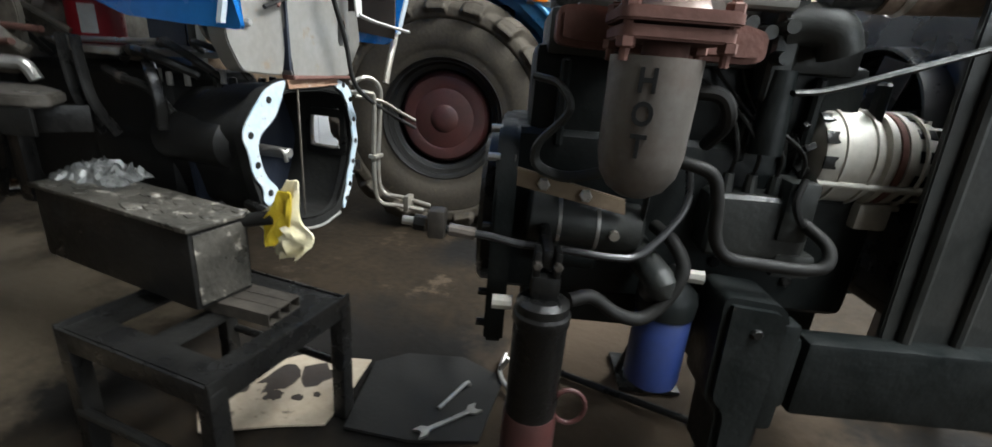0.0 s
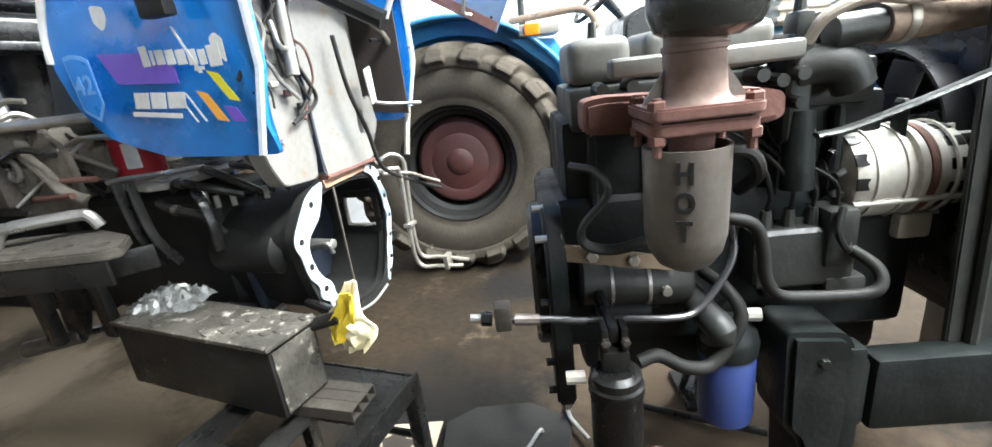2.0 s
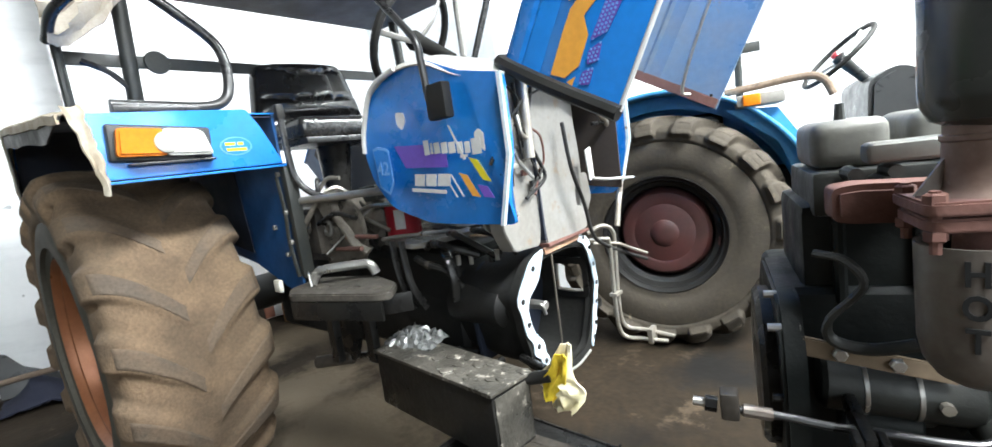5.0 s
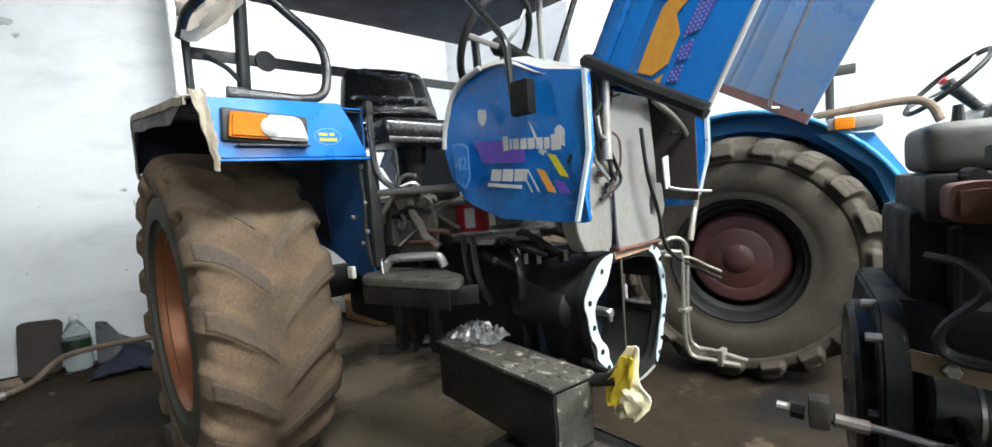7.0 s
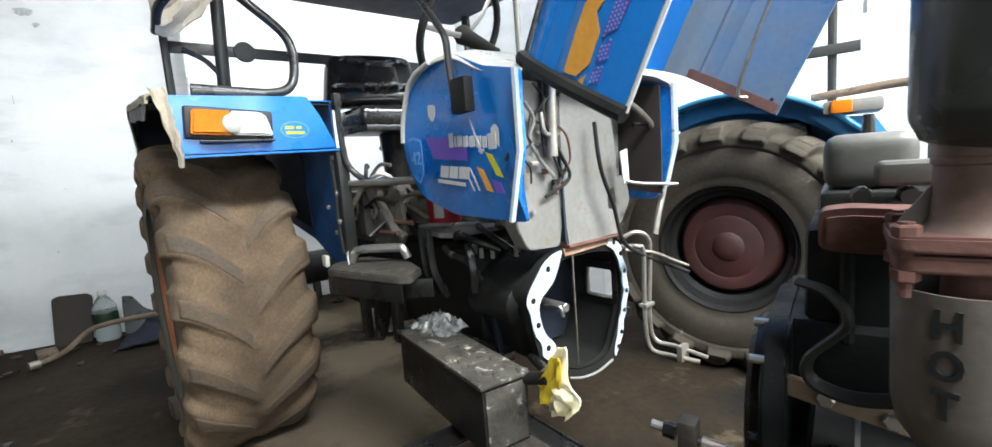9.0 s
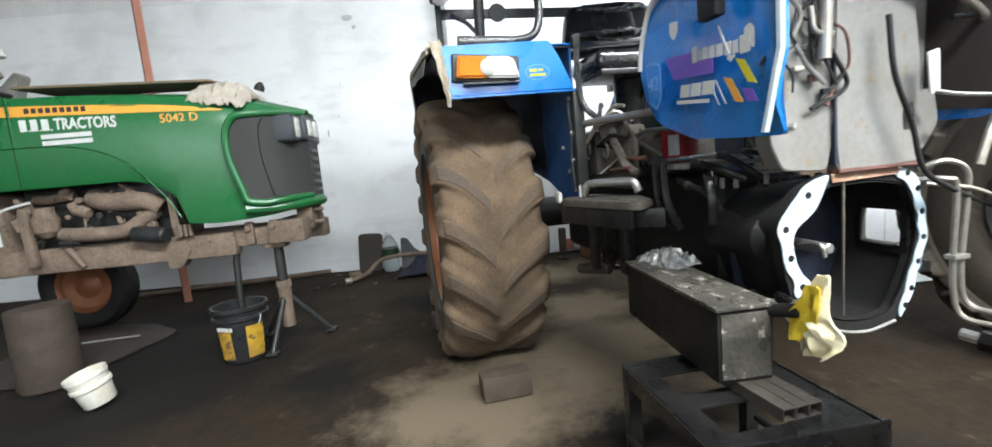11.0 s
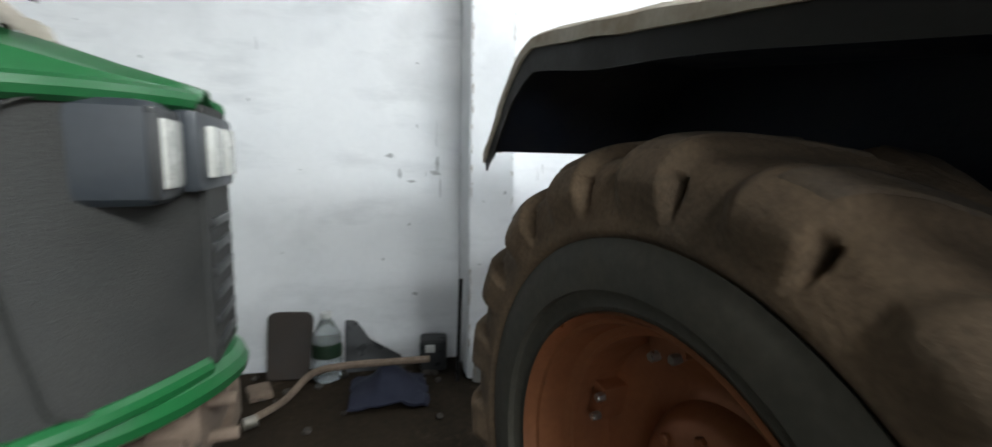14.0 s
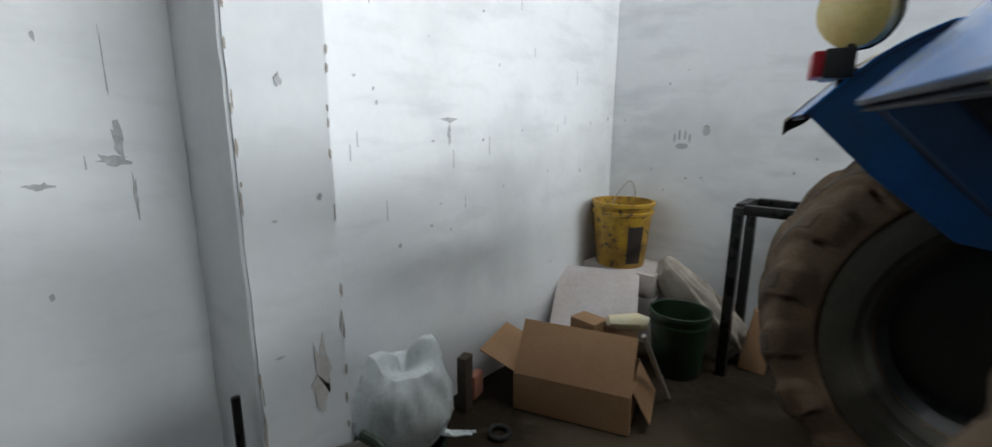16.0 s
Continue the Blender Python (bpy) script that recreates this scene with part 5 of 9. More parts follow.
# seat
seat = thing("driver_seat", "black vinyl tractor seat with a pressed backrest", "seat", REAR @ pose(-1.43, 0.09, 1.40, 0, 0, 0))
pad = []
for i in range(31):
    v_ = -1 + 2 * i / 30
    row = []
    for j in range(41):
        u_ = -1 + 2 * j / 40
        half = 0.27 - 0.03 * v_ - 0.02 * max(0, v_) ** 6
        puff = (1 - abs(u_) ** 5) ** 0.5 * (1 - abs(v_) ** 5) ** 0.5
        press = 0.026 * smooth(0.42 - abs(u_), 0.0, 0.1) * smooth(0.5 - abs(v_ + 0.05), 0.0, 0.1) - 0.018 * max(0, 1 - abs(v_ - 0.5 - 0.3 * abs(u_)) / 0.12) - 0.012 * max(0, 1 - abs(v_ + 0.55 - 0.25 * abs(u_)) / 0.12)
        row.append((0.015 + 0.05 * puff + press * puff + 0.02 * (1 - u_ * u_), -0.005 + half * u_, 0.295 + 0.14 * v_ + 0.012 * u_))
    pad.append(row)
pad = drape(pad, 0.05, (-1, 0, 0))
TILT_BACK = Matrix.Translation((0, 0, 0.16)) @ Matrix.Rotation(radians(-12), 4, 'Y') @ Matrix.Translation((0, 0, -0.16))
part("backrest", put(pad, TILT_BACK), LEATHER, seat, "glossy black backrest with pressed pattern")
for i in range(6):
    part("vent_ridge", box((0.066, -0.16 + i * 0.055, 0.40), (0.012, 0.035, 0.018), 0.004, TILT_BACK), LEATHER, seat)
part("cushion", box((0.12, 0.04, 0.075), (0.36, 0.56, 0.1), 0.04, None, None, 4), LEATHER, seat, "worn black seat cushion")
part("cushion_frame", box((0.12, 0.04, 0.015), (0.34, 0.52, 0.03), 0.008), BLACK_PAINT, seat)
part("seat_spring", rod((0.05, 0.04, -0.28), (0.08, 0.04, 0.01), 0.06, 0.09, 14), BLACK_IRON, seat)
part("gear_lever", tube([(-0.90, -0.362, 1.49), (-0.9, -0.36, 1.36), (-0.89, -0.35, 1.24), (-0.85, -0.3, 1.17), (-0.78, -0.22, 1.14)], 0.013, 10), BLACK_PAINT, tractor, "black gear lever with a worn knob")
part("lever_knob", box((-0.90, -0.362, 1.50), (0.03, 0.035, 0.06), 0.012), RUBBER, tractor)
# black gloss tube given a bright steel colour for the line it reflects
part("cross_tube", tube([(-0.98, -0.36, 1.155), (-0.8, -0.3, 1.155), (-0.56, -0.2, 1.155)], 0.015, 12), STEEL, tractor, "cross tube, its bright reflection put into the colour")

# deck, foot step, pedals and the oily gear top
part("deck", box((-0.75, 0.30, 0.945), (0.6, 0.5, 0.02), 0.004), BLACK_IRON, tractor)
rnd = random.Random(4)
top_ = box((-1.12, 0.06, 1.0), (0.46, 0.5, 0.28), 0.04, None, None, 2)
lathe([(0, 0), (0.075, 0), (0.08, 0.01), (0.075, 0.035), (0.05, 0.04), (0.045, 0.02), (0, 0.02)], pose(-0.89, -0.02, 1.03, 0, 90, 0), 28, top_)
part("gear_top", top_, DUSTY_CAST, tractor, "dusty gearbox top casting")
for y, z in ((-0.14, 0.92), (-0.14, 1.1), (0.1, 0.92), (0.1, 1.1)):
    part("cover_bolt", bolt((-0.89, y, z), (1, 0, 0), 0.014, 0.018), GRIMY_STEP, tractor)
part("valve_body", box((-1.0, -0.24, 1.02), (0.16, 0.1, 0.2), 0.02, pose(0, 0, 0), None, 2), GRIMY_STEP, tractor, "grimy valve block on the gearbox side")
part("valve_ring", tube([(-0.99 + 0.03 * math.cos(i * 0.5236), -0.297, 1.05 + 0.035 * math.sin(i * 0.5236)) for i in range(12)], 0.009, 8, 0, None, True), DUSTY_CAST, tractor)
part("rod_end", tube([(-0.98, -0.3, 1.0), (-0.97, -0.33, 1.02), (-0.9, -0.33, 1.08), (-0.84, -0.3, 1.16)], 0.011, 8), DUSTY_CAST, tractor)
for i in range(24):
    c = (-1.22 + rnd.random() * 0.38, -0.26 + rnd.random() * 0.42, 0.93 + rnd.random() * 0.24)
    sz = [0.03 + rnd.random() * 0.09 for _ in range(3)]
    if i % 3 == 0:
        q = rod(c, (c[0] + rnd.uniform(-0.06, 0.06), c[1] - 0.07, c[2] + rnd.uniform(-0.03, 0.05)), rnd.uniform(0.014, 0.035), None, 14, None, 0.004)
    else:
        q = box((0, 0, 0), sz, 0.01, Matrix.Translation(c) @ Euler((rnd.uniform(-0.4, 0.4), rnd.uniform(-0.4, 0.4), rnd.random())).to_matrix().to_4x4(), None, 2)
    part("linkage_casting", q, (DUSTY_CAST, GRIMY_STEP, DUSTY_CAST, MUD, ENGINE)[i % 5], tractor)
for i in range(12):
    p = (-1.1 + rnd.random() * 0.3, -0.3 + rnd.random() * 0.2, 0.95 + rnd.random() * 0.25)
    q = (p[0] + rnd.uniform(-0.1, 0.3), p[1] + rnd.uniform(-0.05, 0.2), p[2] + rnd.uniform(-0.1, 0.08))
    part("linkage", tube([p, ((p[0] + q[0]) / 2, (p[1] + q[1]) / 2, (p[2] + q[2]) / 2 + 0.03), q], 0.009, 8), ZINC if i % 3 == 0 else BLACK_IRON, tractor)
# dusty side cover with its bored boss, ring eye and studs
cover = slab(rounded([(-1.0, 0.86), (-0.75, 0.86), (-0.7, 0.93), (-0.7, 1.06), (-0.76, 1.13), (-1.0, 1.13)], 0.03), 0.205, 0.222, "y", 0.003, None, None, [circle(-0.74, 1.08, 0.016, 12)])
part("side_cover", roughen(cover, 0.002, 18), DUSTY_CAST, tractor, "dusty cast cover on the gearbox side")
part("cover_boss", lathe([(0, 0.0), (0.05, 0.0), (0.052, 0.012), (0.042, 0.022), (0.026, 0.024), (0.022, 0.012), (0, 0.012)], Matrix.Translation((-0.9, -0.222, 1.0)) @ pose(0, 0, 0, 90), 24), DUSTY_CAST, tractor)
part("ring_eye", tube([(-0.9 + 0.028 * math.cos(i * 0.5236), -0.252, 1.03 + 0.03 * math.sin(i * 0.5236)) for i in range(12)], 0.008, 8, 0, None, True), GREY_PLATE, tractor, "pale worn ring eye")
for x, z in ((-0.97, 1.1), (-0.82, 1.11), (-0.73, 0.98), (-0.79, 0.89), (-0.96, 0.89)):
    part("cover_bolt", bolt((x, -0.222, z), (0, -1, 0), 0.011, 0.012), GRIMY_STEP, tractor)
part("selector_arm", tube([(-0.84, -0.24, 1.12), (-0.8, -0.262, 1.07), (-0.75, -0.262, 1.02), (-0.72, -0.25, 0.96), (-0.66, -0.24, 0.93)], 0.017, 8, 5, flat=0.45), DUSTY_CAST, tractor, "dusty bent selector arm")
for p, q in (((-0.86, -0.25, 0.94), (-0.66, -0.27, 0.95)), ((-0.78, -0.25, 0.99), (-0.62, -0.22, 0.985))):
    part("linkage", rod(p, q, 0.009, None, 8), RUST, tractor, "rusty linkage rod")
# greasy hoses, clamps and studs over the clutch housing
for pts, r in (([(-0.42, -0.16, 0.93), (-0.34, -0.2, 0.955), (-0.25, -0.19, 0.935), (-0.2, -0.13, 0.9)], 0.013), ([(-0.36, -0.1, 0.97), (-0.27, -0.16, 0.98), (-0.17, -0.17, 0.945), (-0.12, -0.12, 0.89)], 0.011), ([(-0.3, -0.02, 0.96), (-0.22, -0.12, 0.985), (-0.1, -0.13, 0.96), (-0.06, -0.1, 0.9)], 0.009),
               ([(-0.44, -0.2, 0.9), (-0.36, -0.225, 0.885), (-0.28, -0.21, 0.86), (-0.24, -0.19, 0.8)], 0.012)):
    hose = part("hose", tube(pts, r, 8), BLACK_IRON, tractor)
    part("hose_clamp", rod(pts[1], tuple(a + (b - a) * 0.16 for a, b in zip(pts[1], pts[2])), r * 1.25, None, 12), GRIMY_STEP, hose)
for x, y, z in ((-0.33, -0.14, 0.875), (-0.27, -0.16, 0.87), (-0.22, -0.15, 0.872), (-0.12, -0.13, 0.885)):
    part("housing_stud", rod((x, y, z), (x, y, z + 0.035), 0.008, None, 8), GREY_PLATE, tractor)
part("clutch_lever", tube([(-0.3, -0.19, 0.93), (-0.26, -0.215, 0.9), (-0.24, -0.22, 0.83), (-0.25, -0.215, 0.76)], 0.015, 8, 5, flat=0.4), BLACK_IRON, tractor, "greasy clutch lever on the housing side")
part("strut", rod((-0.74, -0.12, 1.1), (-0.86, -0.3, 0.93), 0.0045, None, 8), GREY_PLATE, tractor, "thin whitish rod")
step = slab(rounded([(-0.745, -0.54), (-0.375, -0.435), (-0.345, -0.40), (-0.43, -0.31), (-0.62, -0.26), (-0.86, -0.34), (-0.84, -0.48)], 0.03), 0.818, 0.846, "z", 0.005, None, None, [circle(-0.68, -0.44, 0.02, 10), circle(-0.54, -0.41, 0.02, 10), circle(-0.44, -0.385, 0.018, 10)])
part("foot_step", roughen(step, 0.003, 14), stuff("worn_dusty_step", (0.10, 0.088, 0.072), 0.7, 0.1, (0.05, 0.044, 0.037), 0.5, 12, 80, 0.4, (0.2, 0.185, 0.16), 0.62, grain_amount=0.25), tractor, "worn dusty steel foot step with holes")
part("step_side", box((0, 0, 0.785), (0.39, 0.012, 0.066), 0.004, pose(-0.56, -0.478, 0, 0, 0, 15.8)), BLACK_IRON, tractor)
part("step_side", box((0, 0, 0.785), (0.012, 0.12, 0.066), 0.004, pose(-0.40, -0.355, 0, 0, 0, -40)), BLACK_IRON, tractor)
part("pedal_bar", tube([(-0.765, -0.43, 0.855), (-0.745, -0.415, 0.893), (-0.71, -0.395, 0.902), (-0.62, -0.31, 0.902), (-0.595, -0.29, 0.895), (-0.58, -0.28, 0.86)], 0.017, 10), STEEL, tractor, "worn bright pedal bar")
part("latch_wire", tube([(-0.76, -0.44, 0.90), (-0.745, -0.45, 0.89), (-0.735, -0.452, 0.85)], 0.005, 6), STEEL, tractor)
for x, y in ((-0.70, -0.42), (-0.56, -0.36)):
    part("step_leg", box((x, y, 0.69), (0.045, 0.03, 0.27), 0.006), BLACK_IRON, tractor)
part("hanger_plate", slab(rounded([(-0.74, 0.53), (-0.66, 0.55), (-0.6, 0.66), (-0.58, 0.80), (-0.72, 0.80)], 0.02), 0.36, 0.376, "y", 0.003), BLACK_IRON, tractor)
part("fork_stub", rod((-0.85, -0.43, 0.53), (-0.70, -0.36, 0.548), 0.024, None, 14, None, 0.004), GRIMY_STEP, tractor, "grimy round linkage stub")
part("stay_bar", rod((-0.70, -0.36, 0.55), (-0.36, -0.24, 0.62), 0.012, None, 8), BLACK_IRON, tractor)
for x in (-0.46, -0.41):
    part("pedal", tube([(x, -0.28, 0.98), (x + 0.02, -0.29, 0.9), (x + 0.04, -0.29, 0.82), (x + 0.045, -0.25, 0.74)], 0.014, 8, 5, flat=0.5), BLACK_IRON, tractor)
part("tool_tray", slab(rounded([(-0.67, -0.16), (-0.44, -0.22), (-0.40, -0.20), (-0.35, 0.1), (-0.63, 0.1)], 0.015), 0.937, 0.955, "z", 0.003, None, None, [circle(-0.5, -0.13, 0.02, 10), circle(-0.44, -0.16, 0.014, 10), circle(-0.58, -0.1, 0.016, 10)]), GREY_PLATE, tractor, "greasy steel bracket plate")
part("tray_rod", tube([(-0.66, -0.17, 0.962), (-0.6, -0.15, 0.968), (-0.48, -0.12, 0.972), (-0.36, -0.09, 0.978)], 0.008, 8), STEEL, tractor)
for i in range(5):
    y = -0.16 + i * 0.08
    part("housing_bolt", bolt((-0.16 - 0.03 * (i % 2), y + 0.05, 0.875), (0, 0, 1), 0.012, 0.02), BLACK_IRON, tractor)
part("starter_bulge", rod((-0.34, -0.13, 0.73), (-0.07, -0.14, 0.73), 0.07, None, 28, None, 0.025), BELL, tractor)
for p in ((-0.1, -0.2, 0.57), (-0.16, -0.19, 0.55), (-0.3, -0.19, 0.57)):
    part("drain_fitting", rod(p, (p[0], p[1] - 0.04, p[2]), 0.014, 0.01, 10), BLACK_IRON, tractor)

can = thing("paint_can", "red paint can with a whitish label on the tractor deck", "can", REAR @ pose(-0.70, -0.019, 0.957) @ Matrix.Diagonal((0.82, 0.82, 0.9, 1)))
part("body", lathe([(0, 0), (0.085, 0), (0.088, 0.005), (0.088, 0.145), (0.084, 0.15), (0, 0.15)], None, 28), RED, can)
part("lid", lathe([(0, 0.15), (0.078, 0.15), (0.082, 0.156), (0.08, 0.162), (0.07, 0.158), (0, 0.158)], None, 28), PALE, can, "pale metal lid rim")
part("label", lathe([(0.0885, 0.03), (0.0885, 0.12)], None, 10, None, (-1.2, -0.6)), PALE, can)

WORN = Tread(0.757, 0.393, 0.496, 18, 0.012, 0.03, 0.098, 0.30, 0.035, 0.566, 0.017)
rear_wheel("rear_wheel", "large worn muddy tractor tyre on a copper-orange rim", REAR @ pose(-1.716, -0.757, 0.652, 0, 42.6), WORN, TYRE, SIDEWALL, TYRE_LUG, RIM_ORANGE, -0.01, 0.05, 6, "rear wheels of the split tractor")
rear_wheel("rear_wheel", "large worn muddy tractor tyre on a dark rim", REAR @ pose(-1.716, 0.995, 0.652, 0, 10, 180), WORN, TYRE, SIDEWALL, TYRE_LUG, ENGINE, -0.01, 0.05, 6, "rear wheels of the split tractor")

# tail lamps of the far mudguard
tl = thing("work_lamp", "round yellowed work lamp on the far mudguard", "lamp", REAR @ pose(-2.32, 0.62, 1.685, 0, 0, 55) @ Matrix.Scale(1.16, 4))
part("lens", lathe([(0, -0.05), (0.05, -0.046), (0.085, -0.03), (0.095, 0), (0.0, 0)], pose(0, 0, 0, 0, 70), 28), stuff("yellowed_lens", (0.72, 0.6, 0.25), 0.25, 0, (0.6, 0.46, 0.15), 0.4, 9, 60, 0.03, coat=0.4), tl)
part("shell", lathe([(0.097, -0.004), (0.1, 0.0), (0.09, 0.04), (0.05, 0.08), (0, 0.09)], pose(0, 0, 0, 0, 70), 28), RUBBER, tl)
part("stalk", rod((0, 0, -0.08), (0, 0, -0.14), 0.012, None, 8), RUBBER, tl)
rl = thing("tail_lamp", "red tail lamp in a black case on the far mudguard", "lamp", REAR @ pose(-2.385, 0.6, 1.53))
part("case", box((0.03, 0, 0), (0.075, 0.16, 0.085), 0.006), PLASTIC_BLACK, rl)
part("bracket", box((0.06, 0.0, -0.06), (0.05, 0.03, 0.1), 0.004), BLACK_IRON, rl)
part("red_lens", box((-0.02, 0.0, 0), (0.035, 0.15, 0.075), 0.008), RED, rl)

# hood, tipped up on its hinge
hood = thing("hood", "blue tractor hood tipped up, with orange, yellow and purple stickers", "hood", REAR)
UX, UZ, DX, DZ = 0.507, 0.862, 0.862, -0.507


def hp(u, d, y):
    return V(0.059 + u * UX + d * DX, y, 1.48 + u * UZ + d * DZ)


RY, LY, LONG = -0.245, 0.60, 1.15
us = [LONG * k / 14 for k in range(15)]
sec = [(0.395, 0.0), (0.385, -0.003), (0.25, -0.004), (0.165, 0.0), (0.155, 0.006), (0.145, 0.003), (0.10, 0.004), (0.09, 0.012), (0.08, 0.006), (0.045, 0.012), (0.02, 0.03), (0.004, 0.06), (-0.006, 0.11)]
right = sheet([[hp(u, d * (1 - 0.1 * u), RY + dy + 0.04 * u * u) for d, dy in sec] for u in us], 0.006)
hr = part("side_panel", right, BLUE, hood, "glossy blue hood side with stickers")
left = sheet([[hp(u, d * (1 - 0.1 * u), LY - dy - 0.04 * u * u) for d, dy in sec] for u in us], 0.006)
hl = part("side_panel", left, BLUE_INNER, hood, "unpainted bluish inside of the far hood side")
part("crown_panel", sheet([[hp(u, -0.006 - 0.02 * math.sin(math.pi * k / 8), RY + 0.11 + 0.04 * u * u + (LY - RY - 0.22 - 0.08 * u * u) * k / 8) for k in range(9)] for u in us], 0.006), BLUE, hood)
part("seal", tube([hp(-0.005, 0.40, RY - 0.006), hp(-0.008, 0.2, RY - 0.008), hp(-0.005, 0.03, RY + 0.01), hp(-0.004, 0.0, RY + 0.08)], 0.02, 8, 6), RUBBER, hood, "thick black rubber seal")
part("rear_lip", slab([(0.0, 0.0), (0.37, 0.0), (0.37, 0.035), (0.0, 0.035)], 0, 0.012, "z", 0.003, Matrix(((DX, UX, 0, 0.059 + 0.02 * DX), (0, 0, -1, LY - 0.008), (DZ, UZ, 0, 1.48 + 0.02 * DZ), (0, 0, 0, 1)))), RUST, hood, "rusty lip along the hood edge")
part("stay_rod", tube([hp(0.02, 0.30, LY - 0.05), hp(0.03, 0.27, LY - 0.07), hp(0.2, 0.25, LY - 0.1), hp(0.4, 0.24, LY - 0.12)], 0.006, 8), ZINC, hood, "whitish hood stay rod")
part("edge_trim", tube([hp(u, 0.397 * (1 - 0.1 * u), RY + 0.04 * u * u) for u in us], 0.006, 6, 0), PALE, hood)
HS = Matrix(((DX, UX, 0, 0.059), (0, 0, -1, RY - 0.0055), (DZ, UZ, 0, 1.48), (0, 0, 0, 1)))


def hood_mark(name, pts, mat, lift=0.0):
    b = slab(pts, 0.0 + lift, 0.0012 + lift, "z")
    for v in b.verts:
        v.co.z += -0.04 * v.co.y ** 2
    return part(name, put(b, HS), mat, hr)


hood_mark("orange_sticker", [(0.195, 0.018), (0.235, 0.022), (0.262, 0.06), (0.258, 0.13), (0.23, 0.165), (0.265, 0.25), (0.265, 0.5), (0.225, 0.5), (0.225, 0.26), (0.19, 0.17), (0.19, 0.12)], ORANGE)
hood_mark("yellow_sticker", [(0.18, 0.185), (0.205, 0.215), (0.21, 0.5), (0.19, 0.5), (0.19, 0.24), (0.17, 0.21)], YELLOW)
hood_mark("orange_sticker", [(0.245, 0.015), (0.262, 0.012), (0.262, 0.035)], ORANGE)
k = 0
for pts in ([(0.277, 0.02), (0.305, 0.03), (0.3, 0.07), (0.275, 0.05)], [(0.28, 0.068), (0.305, 0.085), (0.297, 0.128), (0.272, 0.1)], [(0.268, 0.12), (0.302, 0.15), (0.31, 0.24), (0.275, 0.3), (0.27, 0.2)]):
    hood_mark("purple_sticker", rounded(pts, 0.006, 2), PURPLE)
    hs = bmesh.new()
    xs, ys = [p[0] for p in pts], [p[1] for p in pts]
    for i in range(12):
        for j in range(22):
            cx, cy = min(xs) + 0.006 + i * 0.0085, min(ys) + 0.006 + j * 0.0098 + (i % 2) * 0.0049
            inside = False
            for a, c in zip(pts, pts[1:] + pts[:1]):
                if (a[1] > cy) != (c[1] > cy) and cx < (c[0] - a[0]) * (cy - a[1]) / (c[1] - a[1]) + a[0]:
                    inside = not inside
            if inside:
                slab(circle(cx, cy, 0.0032, 6), 0.0012, 0.0022, "z", 0, None, hs)
    for v in hs.verts:
        v.co.z += -0.04 * v.co.y ** 2
    tagged(part("honeycomb", put(hs, HS), PALE_BLUE, hr), kind="stuff")
part("bolt", bolt(hp(0.04, 0.36, LY - 0.012), (0, -1, 0), 0.006, 0.006), RUBBER, hl)


# ==== the engine half ====
ENG = pose(-0.234, 1.495, 0, 0, 0, 26)
engine = thing("engine", "dusty dark diesel tractor engine parted from its gearbox", "engine", ENG)


def ep(name, bm, mat, label="", parent=None):
    return part(name, bm, mat, parent or engine, label)


ep("block", box((0.18, 0.42, 0.70), (0.78, 0.36, 0.36), 0.03, None, None, 3), ENGINE_DARK)
ep("upper_block", box((0.16, 0.41, 0.94), (0.64, 0.30, 0.2), 0.02, None, None, 2), ENGINE_DARK)
for i in range(6):
    ep("block_rib", box((-0.1 + i * 0.12, 0.25, 0.93), (0.02, 0.03, 0.17), 0.006, None, None, 1), ENGINE_DARK)
ep("sump", box((0.2, 0.42, 0.5), (0.68, 0.3, 0.14), 0.03, None, None, 2), ENGINE_DARK)
for i in range(9):
    ep("sump_bolt", bolt((-0.1 + i * 0.075, 0.262, 0.565), (0, -1, 0), 0.009, 0.012), BLACK_IRON)
for i in range(7):
    ep("core_plug", rod((-0.06 + i * 0.08, 0.245, 0.6 + 0.03 * (i % 3)), (-0.06 + i * 0.08, 0.23, 0.6 + 0.03 * (i % 3)), 0.012 + 0.005 * (i % 2), None, 12, None, 0.003), ENGINE if i % 2 else BLACK_IRON)
back = slab(rounded([(0.12, 0.48), (0.12, 0.78), (0.18, 0.885), (0.5, 0.885), (0.62, 0.78), (0.64, 0.5), (0.5, 0.44), (0.14, 0.44)], 0.04), -0.215, -0.175, "x", 0.006)
ep("flywheel_plate", back, ENGINE_DARK, "black flywheel housing plate with studs")
ep("flywheel", lathe([(0, -0.03), (0.16, -0.03), (0.17, -0.02), (0.17, 0.0), (0, 0.0)], Matrix.Translation((-0.215, 0.34, 0.68)) @ AX["x"], 40), BLACK_IRON)
for p in ((0.14, 0.56), (0.14, 0.7), (0.16, 0.83), (0.22, 0.875), (0.14, 0.49)):
    ep("stud", rod((-0.232, *p), (-0.18, *p), 0.008, None, 8), STEEL if p[1] > 0.8 else BLACK_IRON)
ep("cylinder_head", box((0.15, 0.38, 1.06), (0.58, 0.28, 0.085), 0.012, None, None, 2), ENGINE)
for x0, x1 in ((-0.135, -0.012), (0.012, 0.125), (0.15, 0.262)):
    rc = box(((x0 + x1) / 2, 0.36, 1.148), (x1 - x0, 0.2, 0.09), 0.028, None, None, 4)
    cover = ep("rocker_cover", rc, DUSTY_GREY, "grey dusty rocker cover")
    ep("cap_nut", rod(((x0 + x1) / 2, 0.34, 1.19), ((x0 + x1) / 2, 0.34, 1.225), 0.011, 0.008, 10), ENGINE, "", cover)
